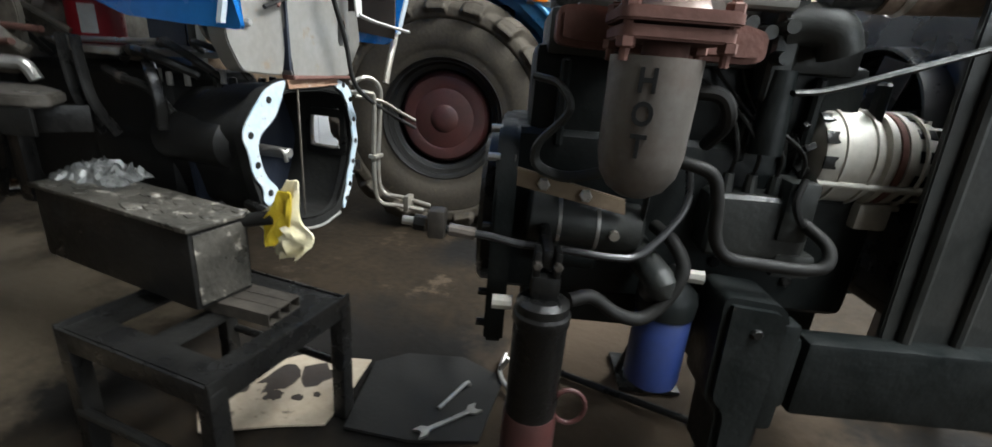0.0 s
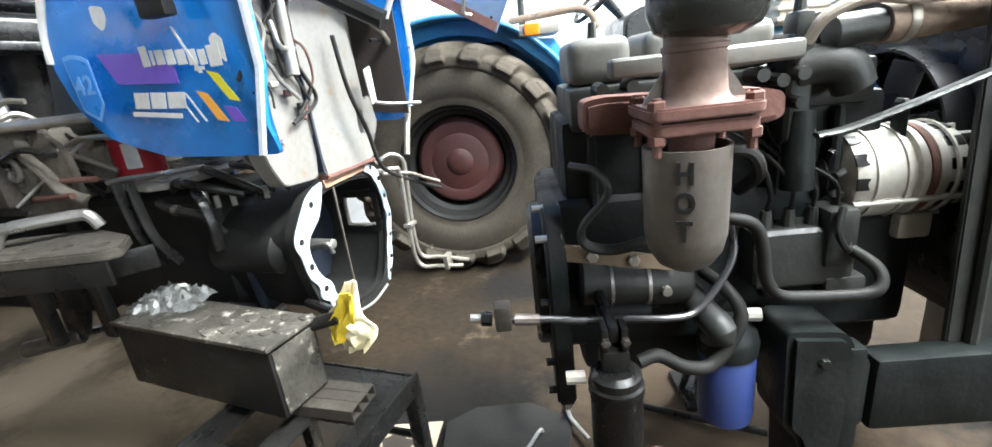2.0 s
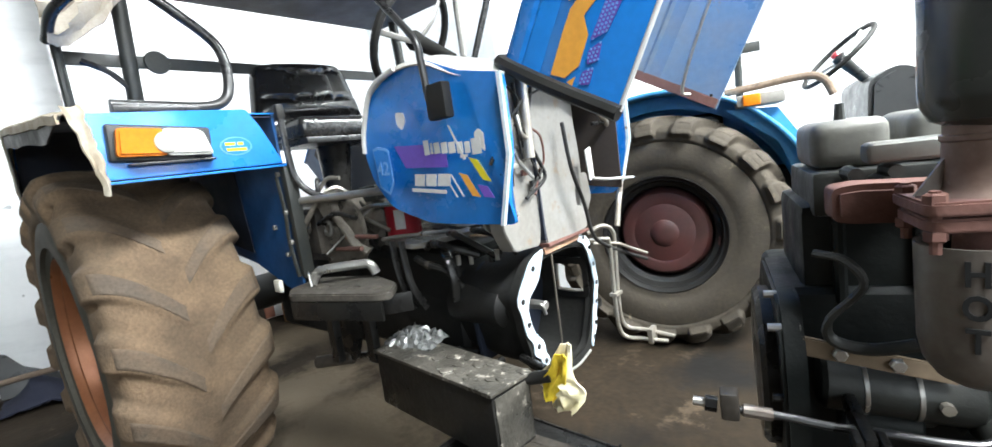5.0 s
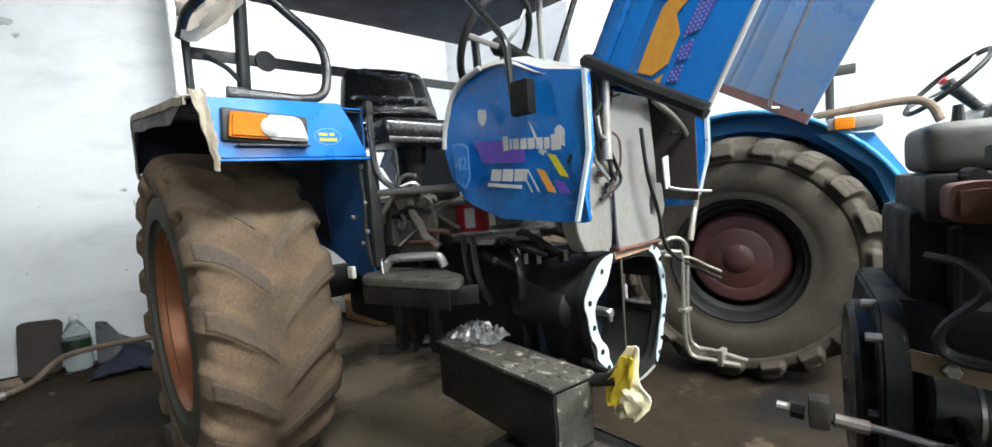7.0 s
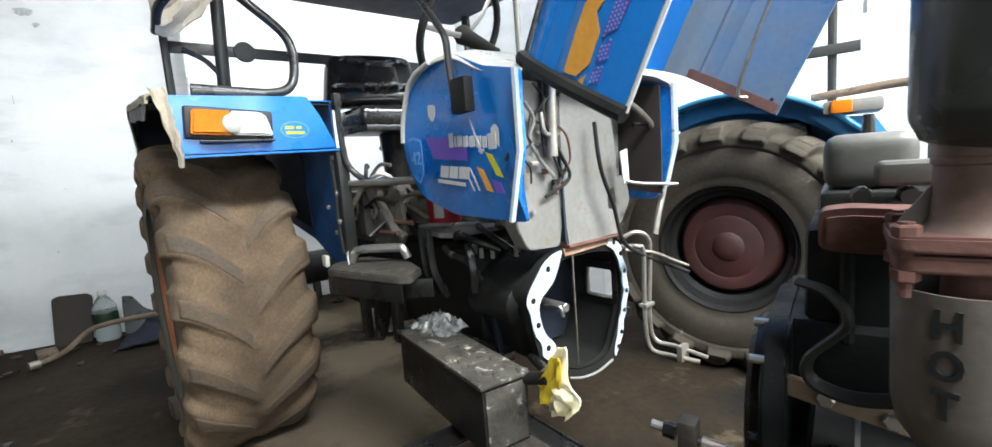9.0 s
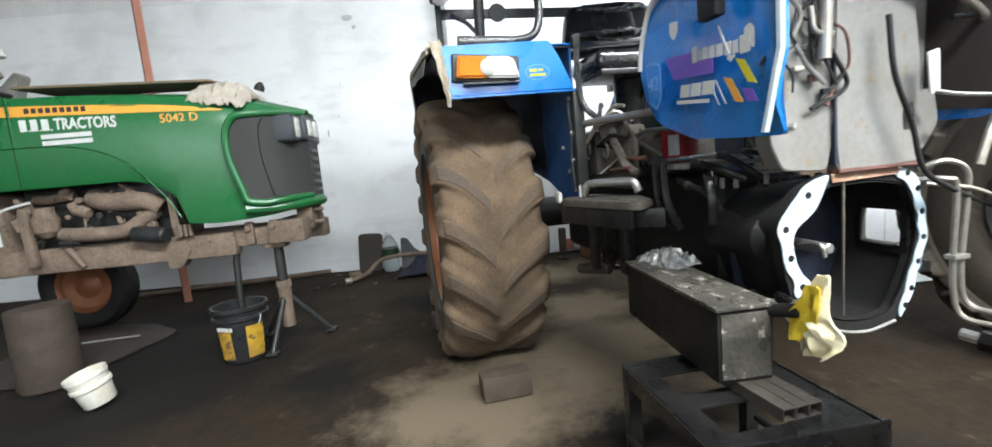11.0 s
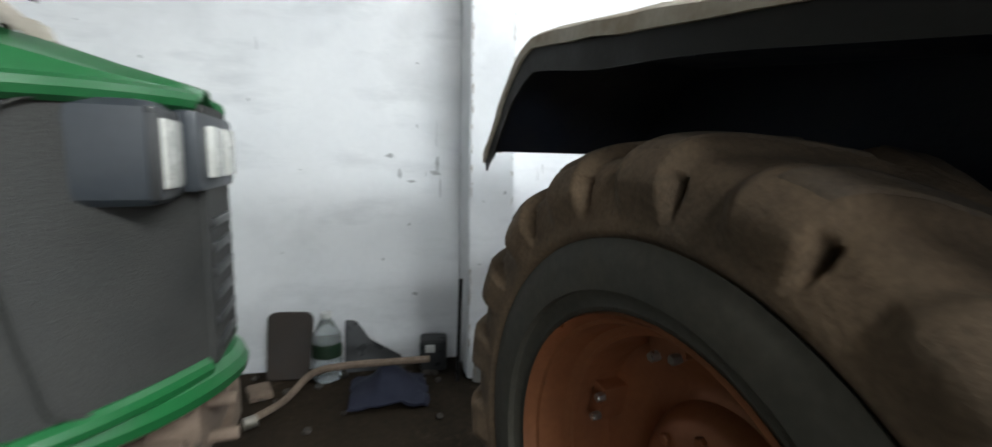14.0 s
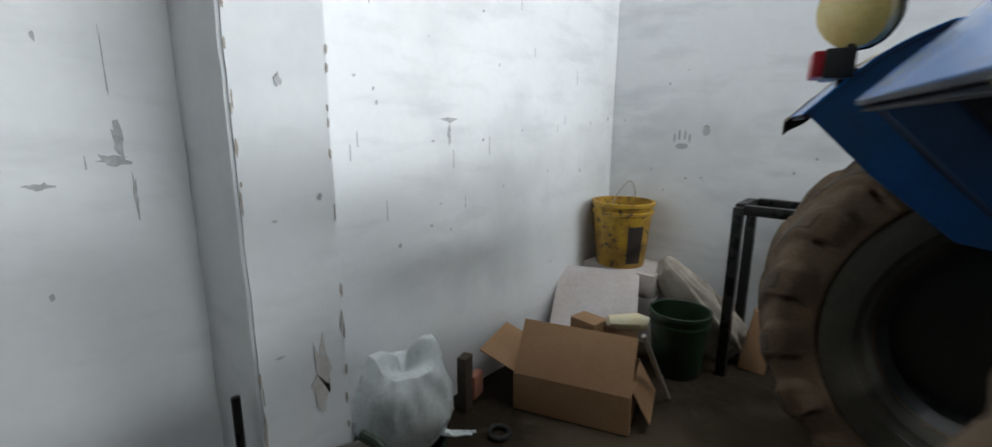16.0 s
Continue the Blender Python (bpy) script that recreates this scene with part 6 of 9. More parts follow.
ep("water_rail", box((0.1, 0.2, 1.132), (0.34, 0.05, 0.036), 0.012, None, None, 3), DUSTY_GREY, "grey water rail along the head")
for x, z in ((-0.085, 1.098), (-0.03, 1.098), (0.2, 1.093), (-0.045, 1.08), (0.235, 1.08)):
    ep("head_bolt", rod((x, 0.235, z), (x, 0.18, z), 0.014, 0.012, 10), ENGINE)
th = box((0.275, 0.24, 1.06), (0.05, 0.09, 0.2), 0.018, None, None, 3)
box((0.275, 0.22, 1.165), (0.035, 0.05, 0.06), 0.012, None, th, 2)
rod((0.275, 0.22, 1.19), (0.275, 0.22, 1.225), 0.012, 0.009, 10, th)
ep("thermostat_housing", th, ENGINE)
for z in (1.09, 1.04):
    ep("housing_bolt", rod((0.262, 0.2, z), (0.262, 0.165, z), 0.013, 0.012, 10), ENGINE)
ep("water_outlet", tube([(0.27, 0.22, 1.09), (0.31, 0.21, 1.1), (0.35, 0.2, 1.09), (0.37, 0.2, 1.055)], 0.036, 14), ENGINE, "dusty cast water outlet elbow")
ep("upright_pipe", rod((0.285, 0.2, 0.87), (0.285, 0.21, 1.02), 0.03, 0.026, 14), ENGINE_DARK)

# exhaust
mani = slab(rounded([(-0.135, 1.035), (-0.135, 1.088), (-0.1, 1.093), (0.16, 1.08), (0.195, 1.07), (0.197, 1.03), (0.17, 1.022), (-0.11, 1.03)], 0.012), -0.09, -0.17, "y", 0.01)
manifold = ep("exhaust_manifold", mani, RUST, "rusty cast exhaust manifold")
ep("runner", box((-0.05, 0.19, 1.055), (0.06, 0.08, 0.045), 0.01), RUST, "", manifold)
ep("runner", box((0.12, 0.19, 1.05), (0.06, 0.08, 0.045), 0.01), RUST, "", manifold)
fl = slab(rounded([(-0.066, -0.055), (0.094, -0.055), (0.094, 0.085), (-0.066, 0.085)], 0.02), 1.062, 1.08, "z", 0.003)
ep("upper_flange", fl, RUST, "", manifold)
fl = slab(rounded([(-0.062, -0.05), (0.09, -0.05), (0.09, 0.08), (-0.062, 0.08)], 0.02), 1.04, 1.058, "z", 0.003)
ep("lower_flange", fl, RUST, "", manifold)
for x, y in ((-0.052, -0.038), (0.08, -0.038), (-0.052, 0.065), (0.08, 0.065)):
    ep("flange_bolt", rod((x, y, 1.012), (x, y, 1.094), 0.007, None, 8), RUST, "", manifold)
    ep("nut", bolt((x, y, 1.08), (0, 0, 1), 0.013, 0.011), RUST, "", manifold)
    ep("nut", bolt((x, y, 1.04), (0, 0, -1), 0.013, 0.012), RUST, "", manifold)
ep("exhaust_neck", lathe([(0.056, 1.08), (0.05, 1.086), (0.046, 1.094), (0.044, 1.12), (0.0435, 1.15), (0.046, 1.152), (0.046, 1.158), (0.043, 1.16), (0.042, 1.178), (0.03, 1.178), (0.0, 1.1)], pose(0.015, 0.01, 0), 28), NECK, "rust-stained exhaust neck")
for s in (-1, 1):
    ep("gusset", slab([(0.015 + s * 0.03, 1.15), (0.015 + s * 0.075, 1.082), (0.015 + s * 0.03, 1.082)], -0.005, -0.011, "y"), SCORCHED)
ep("muffler", lathe([(0, 1.165), (0.045, 1.166), (0.07, 1.178), (0.08, 1.2), (0.081, 1.21), (0.081, 1.75), (0.07, 1.78), (0.03, 1.8), (0.03, 2.0), (0.025, 2.0), (0.025, 1.8), (0, 1.78)], pose(0.03, 0.01, 0), 40), stuff("sooty_black_enamel", (0.03, 0.034, 0.033), 0.26, 0.1, (0.05, 0.052, 0.048), 0.5, 5, 60, 0.08, (0.12, 0.1, 0.08), 0.68, rough_var=0.12), "tall sooty black muffler with dull gloss")
sh = lathe([(0.002, 0.818), (0.022, 0.821), (0.042, 0.833), (0.056, 0.855), (0.062, 0.885), (0.064, 1.02), (0.060, 1.02), (0.058, 0.89), (0.05, 0.86), (0.03, 0.838), (0.002, 0.834)], pose(0.002, 0.0, 0), 36)
shield = ep("exhaust_shield", sh, SCORCHED, "heat-stained metal exhaust shield with cut-out letters")
ep("shield_core", rod((0.005, 0.01, 0.86), (0.015, 0.01, 1.045), 0.032, None, 20), RUST)
ANG = math.radians(-110)
for word, z in (("H", 0.988), ("O", 0.945), ("T", 0.902)):
    bm = put(text_mesh(word, 0.044, 0.003, 0.0012), Matrix.Diagonal((0.82, 1, 1, 1)))
    m = Matrix.Translation((0.002 + 0.0625 * math.cos(ANG), 0.0625 * math.sin(ANG), z)) @ pose(0, 0, 0, 90, 0, math.degrees(ANG) + 90)
    ep("letter", put(bm, m), stuff("dark_slot", (0.006, 0.006, 0.006), 0.9) if word == "H" else bpy.data.materials["dark_slot"], "cut-out letter " + word, shield)
ep("bent_bracket", tube([(-0.16, 0.12, 0.98), (-0.12, 0.1, 0.97), (-0.1, 0.09, 0.93), (-0.145, 0.1, 0.87), (-0.14, 0.11, 0.83), (-0.09, 0.11, 0.815), (-0.03, 0.1, 0.83)], 0.011, 8, 6, flat=0.6), ENGINE, "bent strip bracket")

# starter side
ep("starter_bracket", slab([(-0.18, 0.818), (-0.18, 0.783), (0.035, 0.742), (0.03, 0.772)], -0.146, -0.158, "y", 0.002), PLY, "rusty tan steel bracket plate")
for x, z in ((-0.125, 0.79), (-0.045, 0.775)):
    ep("bracket_bolt", bolt((x, 0.146, z), (0, -1, 0), 0.012, 0.012), STEEL)
st = rod((-0.15, 0.205, 0.712), (0.08, 0.205, 0.695), 0.053, None, 28, None, 0.008)
starter = ep("starter_motor", st, ENGINE, "grey starter motor")
for x in (-0.085, -0.01):
    ep("band", lathe([(0.0535, -0.004), (0.055, -0.003), (0.055, 0.003), (0.0535, 0.004)], Matrix.Translation((x, 0.205, 0.707 - 0.07 * (x + 0.085))) @ AX["x"], 28), STEEL, "", starter)
ep("solenoid", rod((-0.12, 0.2, 0.64), (0.0, 0.2, 0.635), 0.03, None, 18, None, 0.005), ENGINE_DARK)
ep("terminal", rod((0.02, 0.16, 0.7), (0.02, 0.14, 0.7), 0.01, None, 8), ZINC)
ep("ground_strap", tube([(0.06, 0.18, 0.83), (0.075, 0.17, 0.78), (0.07, 0.18, 0.7), (0.05, 0.19, 0.64)], 0.013, 8, 6, flat=0.3), ENGINE)

# pipes and hoses
ep("oil_pipe", tube([(-0.3, 0.05, 0.72), (-0.22, 0.055, 0.712), (-0.16, 0.06, 0.70), (-0.1, 0.06, 0.698), (0.0, 0.06, 0.69), (0.05, 0.07, 0.695), (0.1, 0.09, 0.74), (0.13, 0.11, 0.79), (0.13, 0.14, 0.85)], 0.007, 10), BLACK_PAINT, "long bent black oil pipe")
ep("pipe_nut", rod((-0.345, 0.05, 0.728), (-0.325, 0.05, 0.726), 0.014, None, 6), BLACK_IRON)
ep("pipe_tip", rod((-0.365, 0.05, 0.73), (-0.335, 0.05, 0.727), 0.008, None, 10), STEEL)
ep("banjo", box((-0.305, 0.05, 0.73), (0.03, 0.035, 0.05), 0.006), GRIMY_STEP, "dark brown pipe union block")
ep("pipe_sleeve", rod((-0.285, 0.05, 0.72), (-0.24, 0.053, 0.714), 0.011, None, 10), SCORCHED)
ep("big_hose", tube([(-0.06, 0.06, 0.60), (-0.02, 0.07, 0.605), (0.03, 0.07, 0.575), (0.08, 0.08, 0.565), (0.12, 0.09, 0.60), (0.145, 0.1, 0.66), (0.13, 0.13, 0.7), (0.11, 0.2, 0.71)], 0.0135, 12), RUBBER, "thick black rubber hose")
ep("loop_hose", tube([(0.06, 0.14, 0.86), (0.12, 0.11, 0.855), (0.16, 0.1, 0.84), (0.178, 0.1, 0.79), (0.188, 0.1, 0.73), (0.215, 0.1, 0.695), (0.27, 0.1, 0.687), (0.36, 0.1, 0.683), (0.395, 0.1, 0.695), (0.4, 0.12, 0.725), (0.375, 0.16, 0.75)], 0.0118, 12), RUBBER, "looping black rubber hose")
ep("top_hose", tube([(0.08, 0.2, 0.97), (0.11, 0.13, 0.975), (0.15, 0.11, 0.97), (0.17, 0.12, 0.93), (0.175, 0.2, 0.88)], 0.013, 10), RUBBER)
pump = ep("injection_pump", box((0.3, 0.24, 0.73), (0.2, 0.14, 0.13), 0.02, None, None, 3), ENGINE, "dusty grey injection pump")
for i in range(4):
    ep("delivery_valve", rod((0.23 + i * 0.045, 0.2, 0.79), (0.23 + i * 0.045, 0.2, 0.83), 0.014, 0.01, 10), ENGINE, "", pump)
ep("governor", box((0.36, 0.2, 0.77), (0.06, 0.08, 0.12), 0.012, None, None, 2), ENGINE, "", pump)
ep("pump_plate", box((0.38, 0.19, 0.66), (0.08, 0.05, 0.05), 0.01), ENGINE)
for i in range(4):
    ep("injector_pipe", tube([(0.23 + i * 0.045, 0.2, 0.82), (0.23 + i * 0.04, 0.19, 0.88), (0.2 + i * 0.02, 0.22, 0.95), (0.05 + i * 0.06, 0.26, 1.03)], 0.004, 6), BLACK_IRON)
ep("fuel_union", rod((0.17, 0.15, 0.63), (0.205, 0.145, 0.63), 0.014, None, 8), ALU)

# alternator
alt = thing("alternator", "dusty cast aluminium alternator with a rusty band", "alternator", ENG @ pose(0.056, 0, 0) @ Matrix.Translation((0.45, 0.285, 0.866)) @ Matrix.Scale(1.12, 4) @ Matrix.Translation((-0.44, -0.285, -0.885)))
body = lathe([(0, 0.335), (0.05, 0.335), (0.078, 0.345), (0.084, 0.36), (0.084, 0.435), (0.079, 0.437), (0.079, 0.443), (0.087, 0.446), (0.087, 0.456), (0.083, 0.458), (0.083, 0.462), (0, 0.462)], Matrix.Translation((0, 0.285, 0.885)) @ AX["x"], 36)
part("rear_shell", body, ALU, alt)
part("rust_band", lathe([(0.08, 0.4625), (0.085, 0.4635), (0.085, 0.474), (0.08, 0.475)], Matrix.Translation((0, 0.285, 0.885)) @ AX["x"], 36), RUST, alt, "thin rusty band")
part("front_shell", lathe([(0.0, 0.475), (0.086, 0.476), (0.086, 0.486), (0.08, 0.489), (0.078, 0.53), (0.06, 0.545), (0, 0.548)], Matrix.Translation((0, 0.285, 0.885)) @ AX["x"], 36), ALU, alt)
for a in (-1.9, -1.1, -2.7, 0.3):
    part("through_bolt", rod((0.34, 0.285 + 0.086 * math.cos(a), 0.885 + 0.086 * math.sin(a)), (0.53, 0.285 + 0.086 * math.cos(a), 0.885 + 0.086 * math.sin(a)), 0.006, None, 8), ALU, alt)
for i in range(12):
    a = 2 * math.pi * i / 12
    part("fin", box((0, 0, 0), (0.022, 0.008, 0.03), 0.002, Matrix.Translation((0.545, 0.285, 0.885)) @ Matrix.Rotation(a, 4, 'X') @ Matrix.Translation((0, 0, 0.06))), ALU, alt)
for i in range(10):
    a = 2 * math.pi * i / 10
    part("fan_blade", box((0, 0, 0), (0.02, 0.012, 0.035), 0.003, Matrix.Translation((0.322, 0.285, 0.885)) @ Matrix.Rotation(a, 4, 'X') @ Matrix.Translation((0, 0, 0.055)) @ Matrix.Rotation(0.5, 4, 'Z')), BLACK_IRON, alt)
for i in range(12):
    a = 2 * math.pi * i / 12
    part("vent_slot", box((0, 0, 0), (0.022, 0.022, 0.004), 0.0015, Matrix.Translation((0.352, 0.285, 0.885)) @ Matrix.Rotation(a, 4, 'X') @ Matrix.Translation((0, 0, 0.0815))), BLACK_IRON, alt)
    part("vent_slot", box((0, 0, 0), (0.03, 0.02, 0.004), 0.0015, Matrix.Translation((0.512, 0.285, 0.885)) @ Matrix.Rotation(a + 0.26, 4, 'X') @ Matrix.Translation((0, 0, 0.0785))), BLACK_IRON, alt)
for x in (0.375, 0.425, 0.505):
    part("ring_rib", lathe([(0.083, x - 0.003), (0.0875, x - 0.002), (0.0875, x + 0.002), (0.083, x + 0.003)], Matrix.Translation((0, 0.285, 0.885)) @ AX["x"], 36), ALU, alt)
part("pulley", lathe([(0, 0.29), (0.05, 0.29), (0.052, 0.294), (0.036, 0.302), (0.052, 0.31), (0.05, 0.315), (0, 0.32)], Matrix.Translation((0, 0.285, 0.885)) @ AX["x"], 28), BLACK_IRON, alt)
part("foot", box((0.47, 0.25, 0.79), (0.06, 0.05, 0.05), 0.01, pose(0, 0, 0)), ALU, alt)
part("terminal", rod((0.335, 0.21, 0.81), (0.335, 0.19, 0.79), 0.01, 0.008, 8), ZINC, alt)
part("cable", tube([(0.335, 0.2, 0.8), (0.31, 0.16, 0.785), (0.29, 0.16, 0.82), (0.3, 0.17, 0.86)], 0.006, 8), RUBBER, alt)
ep("slotted_arm", tube([(0.27, 0.13, 0.985), (0.34, 0.12, 1.0), (0.55, 0.08, 1.085), (0.72, 0.07, 1.15)], 0.014, 8, 4, flat=0.4), ENGINE, "long slotted stay arm")
ep("alternator_bracket", slab(rounded([(0.3, 0.78), (0.5, 0.78), (0.44, 0.72), (0.33, 0.7)], 0.02), -0.23, -0.25, "y", 0.003), ENGINE_DARK)

# fan, shroud, radiator and front frame
FANC = (0.0, 0.50, 0.90)
ep("fan_shroud", slab([(0.14, 0.54), (0.86, 0.54), (0.86, 1.2), (0.14, 1.2)], 0.70, 0.708, "x", 0.0, None, None, [circle(0.5, 0.9, 0.19, 40)]), BLACK_PAINT, "black fan shroud plate with a round opening")
ep("shroud_ring", lathe([(0.19, 0.64), (0.197, 0.64), (0.2, 0.7), (0.193, 0.706), (0.19, 0.64)], Matrix.Translation(FANC) @ AX["x"], 48), BLACK_PAINT)
for i in range(6):
    a = 2 * math.pi * i / 6 + 0.3
    ep("fan_blade", box((0, 0, 0), (0.012, 0.07, 0.13), 0.004, Matrix.Translation((0.66, FANC[1], FANC[2])) @ Matrix.Rotation(a, 4, 'X') @ Matrix.Translation((0, 0, 0.11)) @ Matrix.Rotation(0.5, 4, 'Z')), BLACK_PAINT)
ep("fan_hub", rod((0.56, FANC[1], FANC[2]), (0.67, FANC[1], FANC[2]), 0.045, None, 18), BLACK_IRON)
rad = thing("radiator", "black dusty radiator with side channels before the engine", "radiator", ENG)
part("core", box((0.86, 0.5, 0.85), (0.07, 0.72, 0.62), 0.004), ENGINE_DARK, rad)
cb = bmesh.new()
for i in range(40):
    box((0.823, 0.5, 0.56 + i * 0.0148), (0.004, 0.68, 0.003), bm=cb)
tagged(part("core", cb, BLACK_IRON, rad), kind="stuff")
part("top_tank", box((0.82, 0.5, 1.215), (0.2, 0.74, 0.05), 0.02, None, None, 3), BLACK_PAINT, rad)
part("side_channel", slab(rounded([(0.56, 0.52), (0.98, 0.5), (0.98, 1.24), (0.525, 1.2), (0.53, 1.05)], 0.01), -0.125, -0.14, "y", 0.003), ENGINE, rad, "grey-black folded side channel")
part("side_channel", slab(rounded([(0.66, 0.52), (0.98, 0.5), (0.98, 1.24), (0.625, 1.2), (0.63, 1.05)], 0.01), -0.86, -0.875, "y", 0.003), ENGINE, rad)
part("channel_rib", tube([(0.60, 0.12, 0.54), (0.585, 0.118, 0.8), (0.575, 0.118, 1.0), (0.57, 0.12, 1.18)], 0.012, 8), ENGINE, rad)
part("channel_rib", tube([(0.70, 0.12, 0.54), (0.685, 0.118, 0.8), (0.675, 0.118, 1.0), (0.67, 0.12, 1.18)], 0.010, 8), ENGINE, rad)
part("bottom_tank", box((0.82, 0.5, 0.53), (0.2, 0.72, 0.07), 0.015), BLACK_IRON, rad)
ep("air_pipe", rod((0.40, 0.2, 1.155), (0.66, 0.22, 1.17), 0.034, None, 20), MUD, "brown dusty air pipe")
ep("pipe_clamp", lathe([(0.036, -0.008), (0.038, 0), (0.036, 0.008)], Matrix.Translation((0.44, 0.203, 1.157)) @ AX["x"], 20), ZINC)
ep("air_pipe_end", rod((0.40, 0.2, 1.155), (0.32, 0.2, 1.15), 0.028, 0.03, 16), ENGINE)
ep("tan_hose", tube([(0.28, 0.2, 1.14), (0.3, 0.18, 1.18), (0.36, 0.17, 1.2), (0.45, 0.17, 1.19), (0.55, 0.16, 1.2), (0.7, 0.15, 1.24)], 0.0105, 10), CLOTH, "thin tan hose")
ep("heat_pipe", rod((0.40, 0.45, 0.98), (0.42, 0.45, 1.08), 0.03, 0.04, 14), RIM_ORANGE)
# filters
blue = thing("oil_filter", "blue oil filter can screwed under the engine side", "filter", ENG)
part("can", lathe([(0, 0.375), (0.04, 0.375), (0.053, 0.385), (0.056, 0.40), (0.056, 0.535), (0.053, 0.543), (0, 0.543)], pose(0.147, 0.155, 0), 32), FILTER_BLUE, blue)
part("collar", lathe([(0.05, 0.543), (0.058, 0.548), (0.06, 0.575), (0.055, 0.595), (0.03, 0.62), (0, 0.62)], pose(0.147, 0.155, 0), 32), ENGINE_DARK, blue, "black filter head")
ep("filter_elbow", tube([(0.11, 0.14, 0.6), (0.11, 0.1, 0.63), (0.09, 0.16, 0.65), (0.09, 0.24, 0.65)], 0.03, 12), ENGINE)

# front frame
ff = slab(rounded([(0.225, 0.625), (0.335, 0.615), (0.355, 0.58), (0.352, 0.38), (0.34, 0.22), (0.27, 0.22), (0.262, 0.37), (0.232, 0.40)], 0.02), -0.07, -0.2, "y", 0.012)
ep("support_casting", ff, ENGINE_DARK, "heavy black front support casting")
ep("frame_rail", box((0.85, 0.11, 0.462), (0.9, 0.06, 0.165), 0.012, pose(0, 0, 0), None, 2), ENGINE_DARK, "black front frame rail")
ep("frame_rail", box((0.85, 0.72, 0.462), (0.9, 0.06, 0.165), 0.012, pose(0, 0, 0), None, 2), ENGINE_DARK)
ep("cross_member", box((0.32, 0.41, 0.47), (0.14, 0.66, 0.16), 0.015), ENGINE_DARK)
ep("front_bolster", box((1.3, 0.415, 0.462), (0.1, 0.72, 0.2), 0.015), ENGINE_DARK)
ep("casting_rib", box((0.352, 0.1, 0.46), (0.05, 0.05, 0.24), 0.012, None, None, 2), ENGINE_DARK)
ep("frame_bolt", bolt((0.29, 0.072, 0.56), (0, -1, 0), 0.011, 0.01), BLACK_IRON)

# what carries the engine
jack = thing("bottle_jack", "oily black bottle jack with a red base on the floor", "jack", ENG)
part("cylinder", lathe([(0, 0.12), (0.045, 0.12), (0.047, 0.13), (0.047, 0.58), (0.05, 0.585), (0.05, 0.60), (0.046, 0.605), (0.046, 0.62), (0.035, 0.628), (0, 0.628)], pose(-0.113, 0.01, 0), 28), BLACK_IRON, jack)
part("base", lathe([(0, 0), (0.075, 0), (0.08, 0.015), (0.07, 0.03), (0.052, 0.05), (0.05, 0.38), (0.0475, 0.395), (0, 0.395)], pose(-0.113, 0.01, 0), 28), RIM_MAROON, jack, "worn dull red jack base")
part("head", box((-0.113, 0.02, 0.645), (0.05, 0.05, 0.05), 0.01), BLACK_IRON, jack)
for x in (-0.13, -0.096):
    part("clevis", box((x, 0.02, 0.685), (0.012, 0.04, 0.055), 0.004), BLACK_IRON, jack)
    part("clevis_nut", bolt((x, -0.002, 0.69), (0, -1, 0), 0.008, 0.008), GRIMY_STEP, jack)
part("saddle", box((-0.113, 0.14, 0.695), (0.02, 0.26, 0.035), 0.008), BLACK_IRON, jack)
part("ring", tube([(-0.045 + 0.03 * math.cos(a), 0.0, 0.415 + 0.036 * math.sin(a)) for a in [i * math.pi / 8 for i in range(16)]], 0.0045, 8, 0, None, True), RIM_MAROON, jack, "dull red lifting ring")
part("valve", rod((-0.165, 0.03, 0.60), (-0.20, 0.03, 0.60), 0.013, None, 10), ALU, jack)
for i, (x, y) in enumerate(((0.33, 0.12), (0.33, 0.70))):
    leg = thing("engine_stand", "welded black steel stand under the engine frame", "stand", ENG @ pose(x, y, 0))
    part("post", box((0, 0, 0.17), (0.06, 0.06, 0.33), 0.006), BLACK_IRON, leg)
    part("foot_plate", box((0, 0, 0.008), (0.2, 0.2, 0.016), 0.004), BLACK_IRON, leg)
    for s in (-1, 1):
        part("brace", rod((s * 0.085, 0, 0.015), (s * 0.025, 0, 0.22), 0.012, None, 8), BLACK_IRON, leg)
for y in (0.14, 0.70):
    single("timber_block", roughen(box((0, 0, 0.188), (0.16, 0.22, 0.376), 0.012), 0.004, 9), WOOD, "dark oily timber block under the frame", "block", ENG @ pose(1.2, y, 0), "timber blocks under the engine frame")


# ==== the green tractor ====
GRN = pose(-3.05, -1.2, 0, 0, 0, 95)
green = thing("green_tractor", "dusty green tractor on a stand, its front wheel off", "tractor", GRN)


GRILLE = stuff("dusty_grille_mesh", (0.022, 0.023, 0.022), 0.75, 0, (0.04, 0.039, 0.035), 0.5, 4, 300, 0.5, grain_amount=0.35)
POD = stuff("blue_black_plastic", (0.02, 0.026, 0.034), 0.42, 0, (0.04, 0.045, 0.05), 0.4, 6, 60, 0.05)


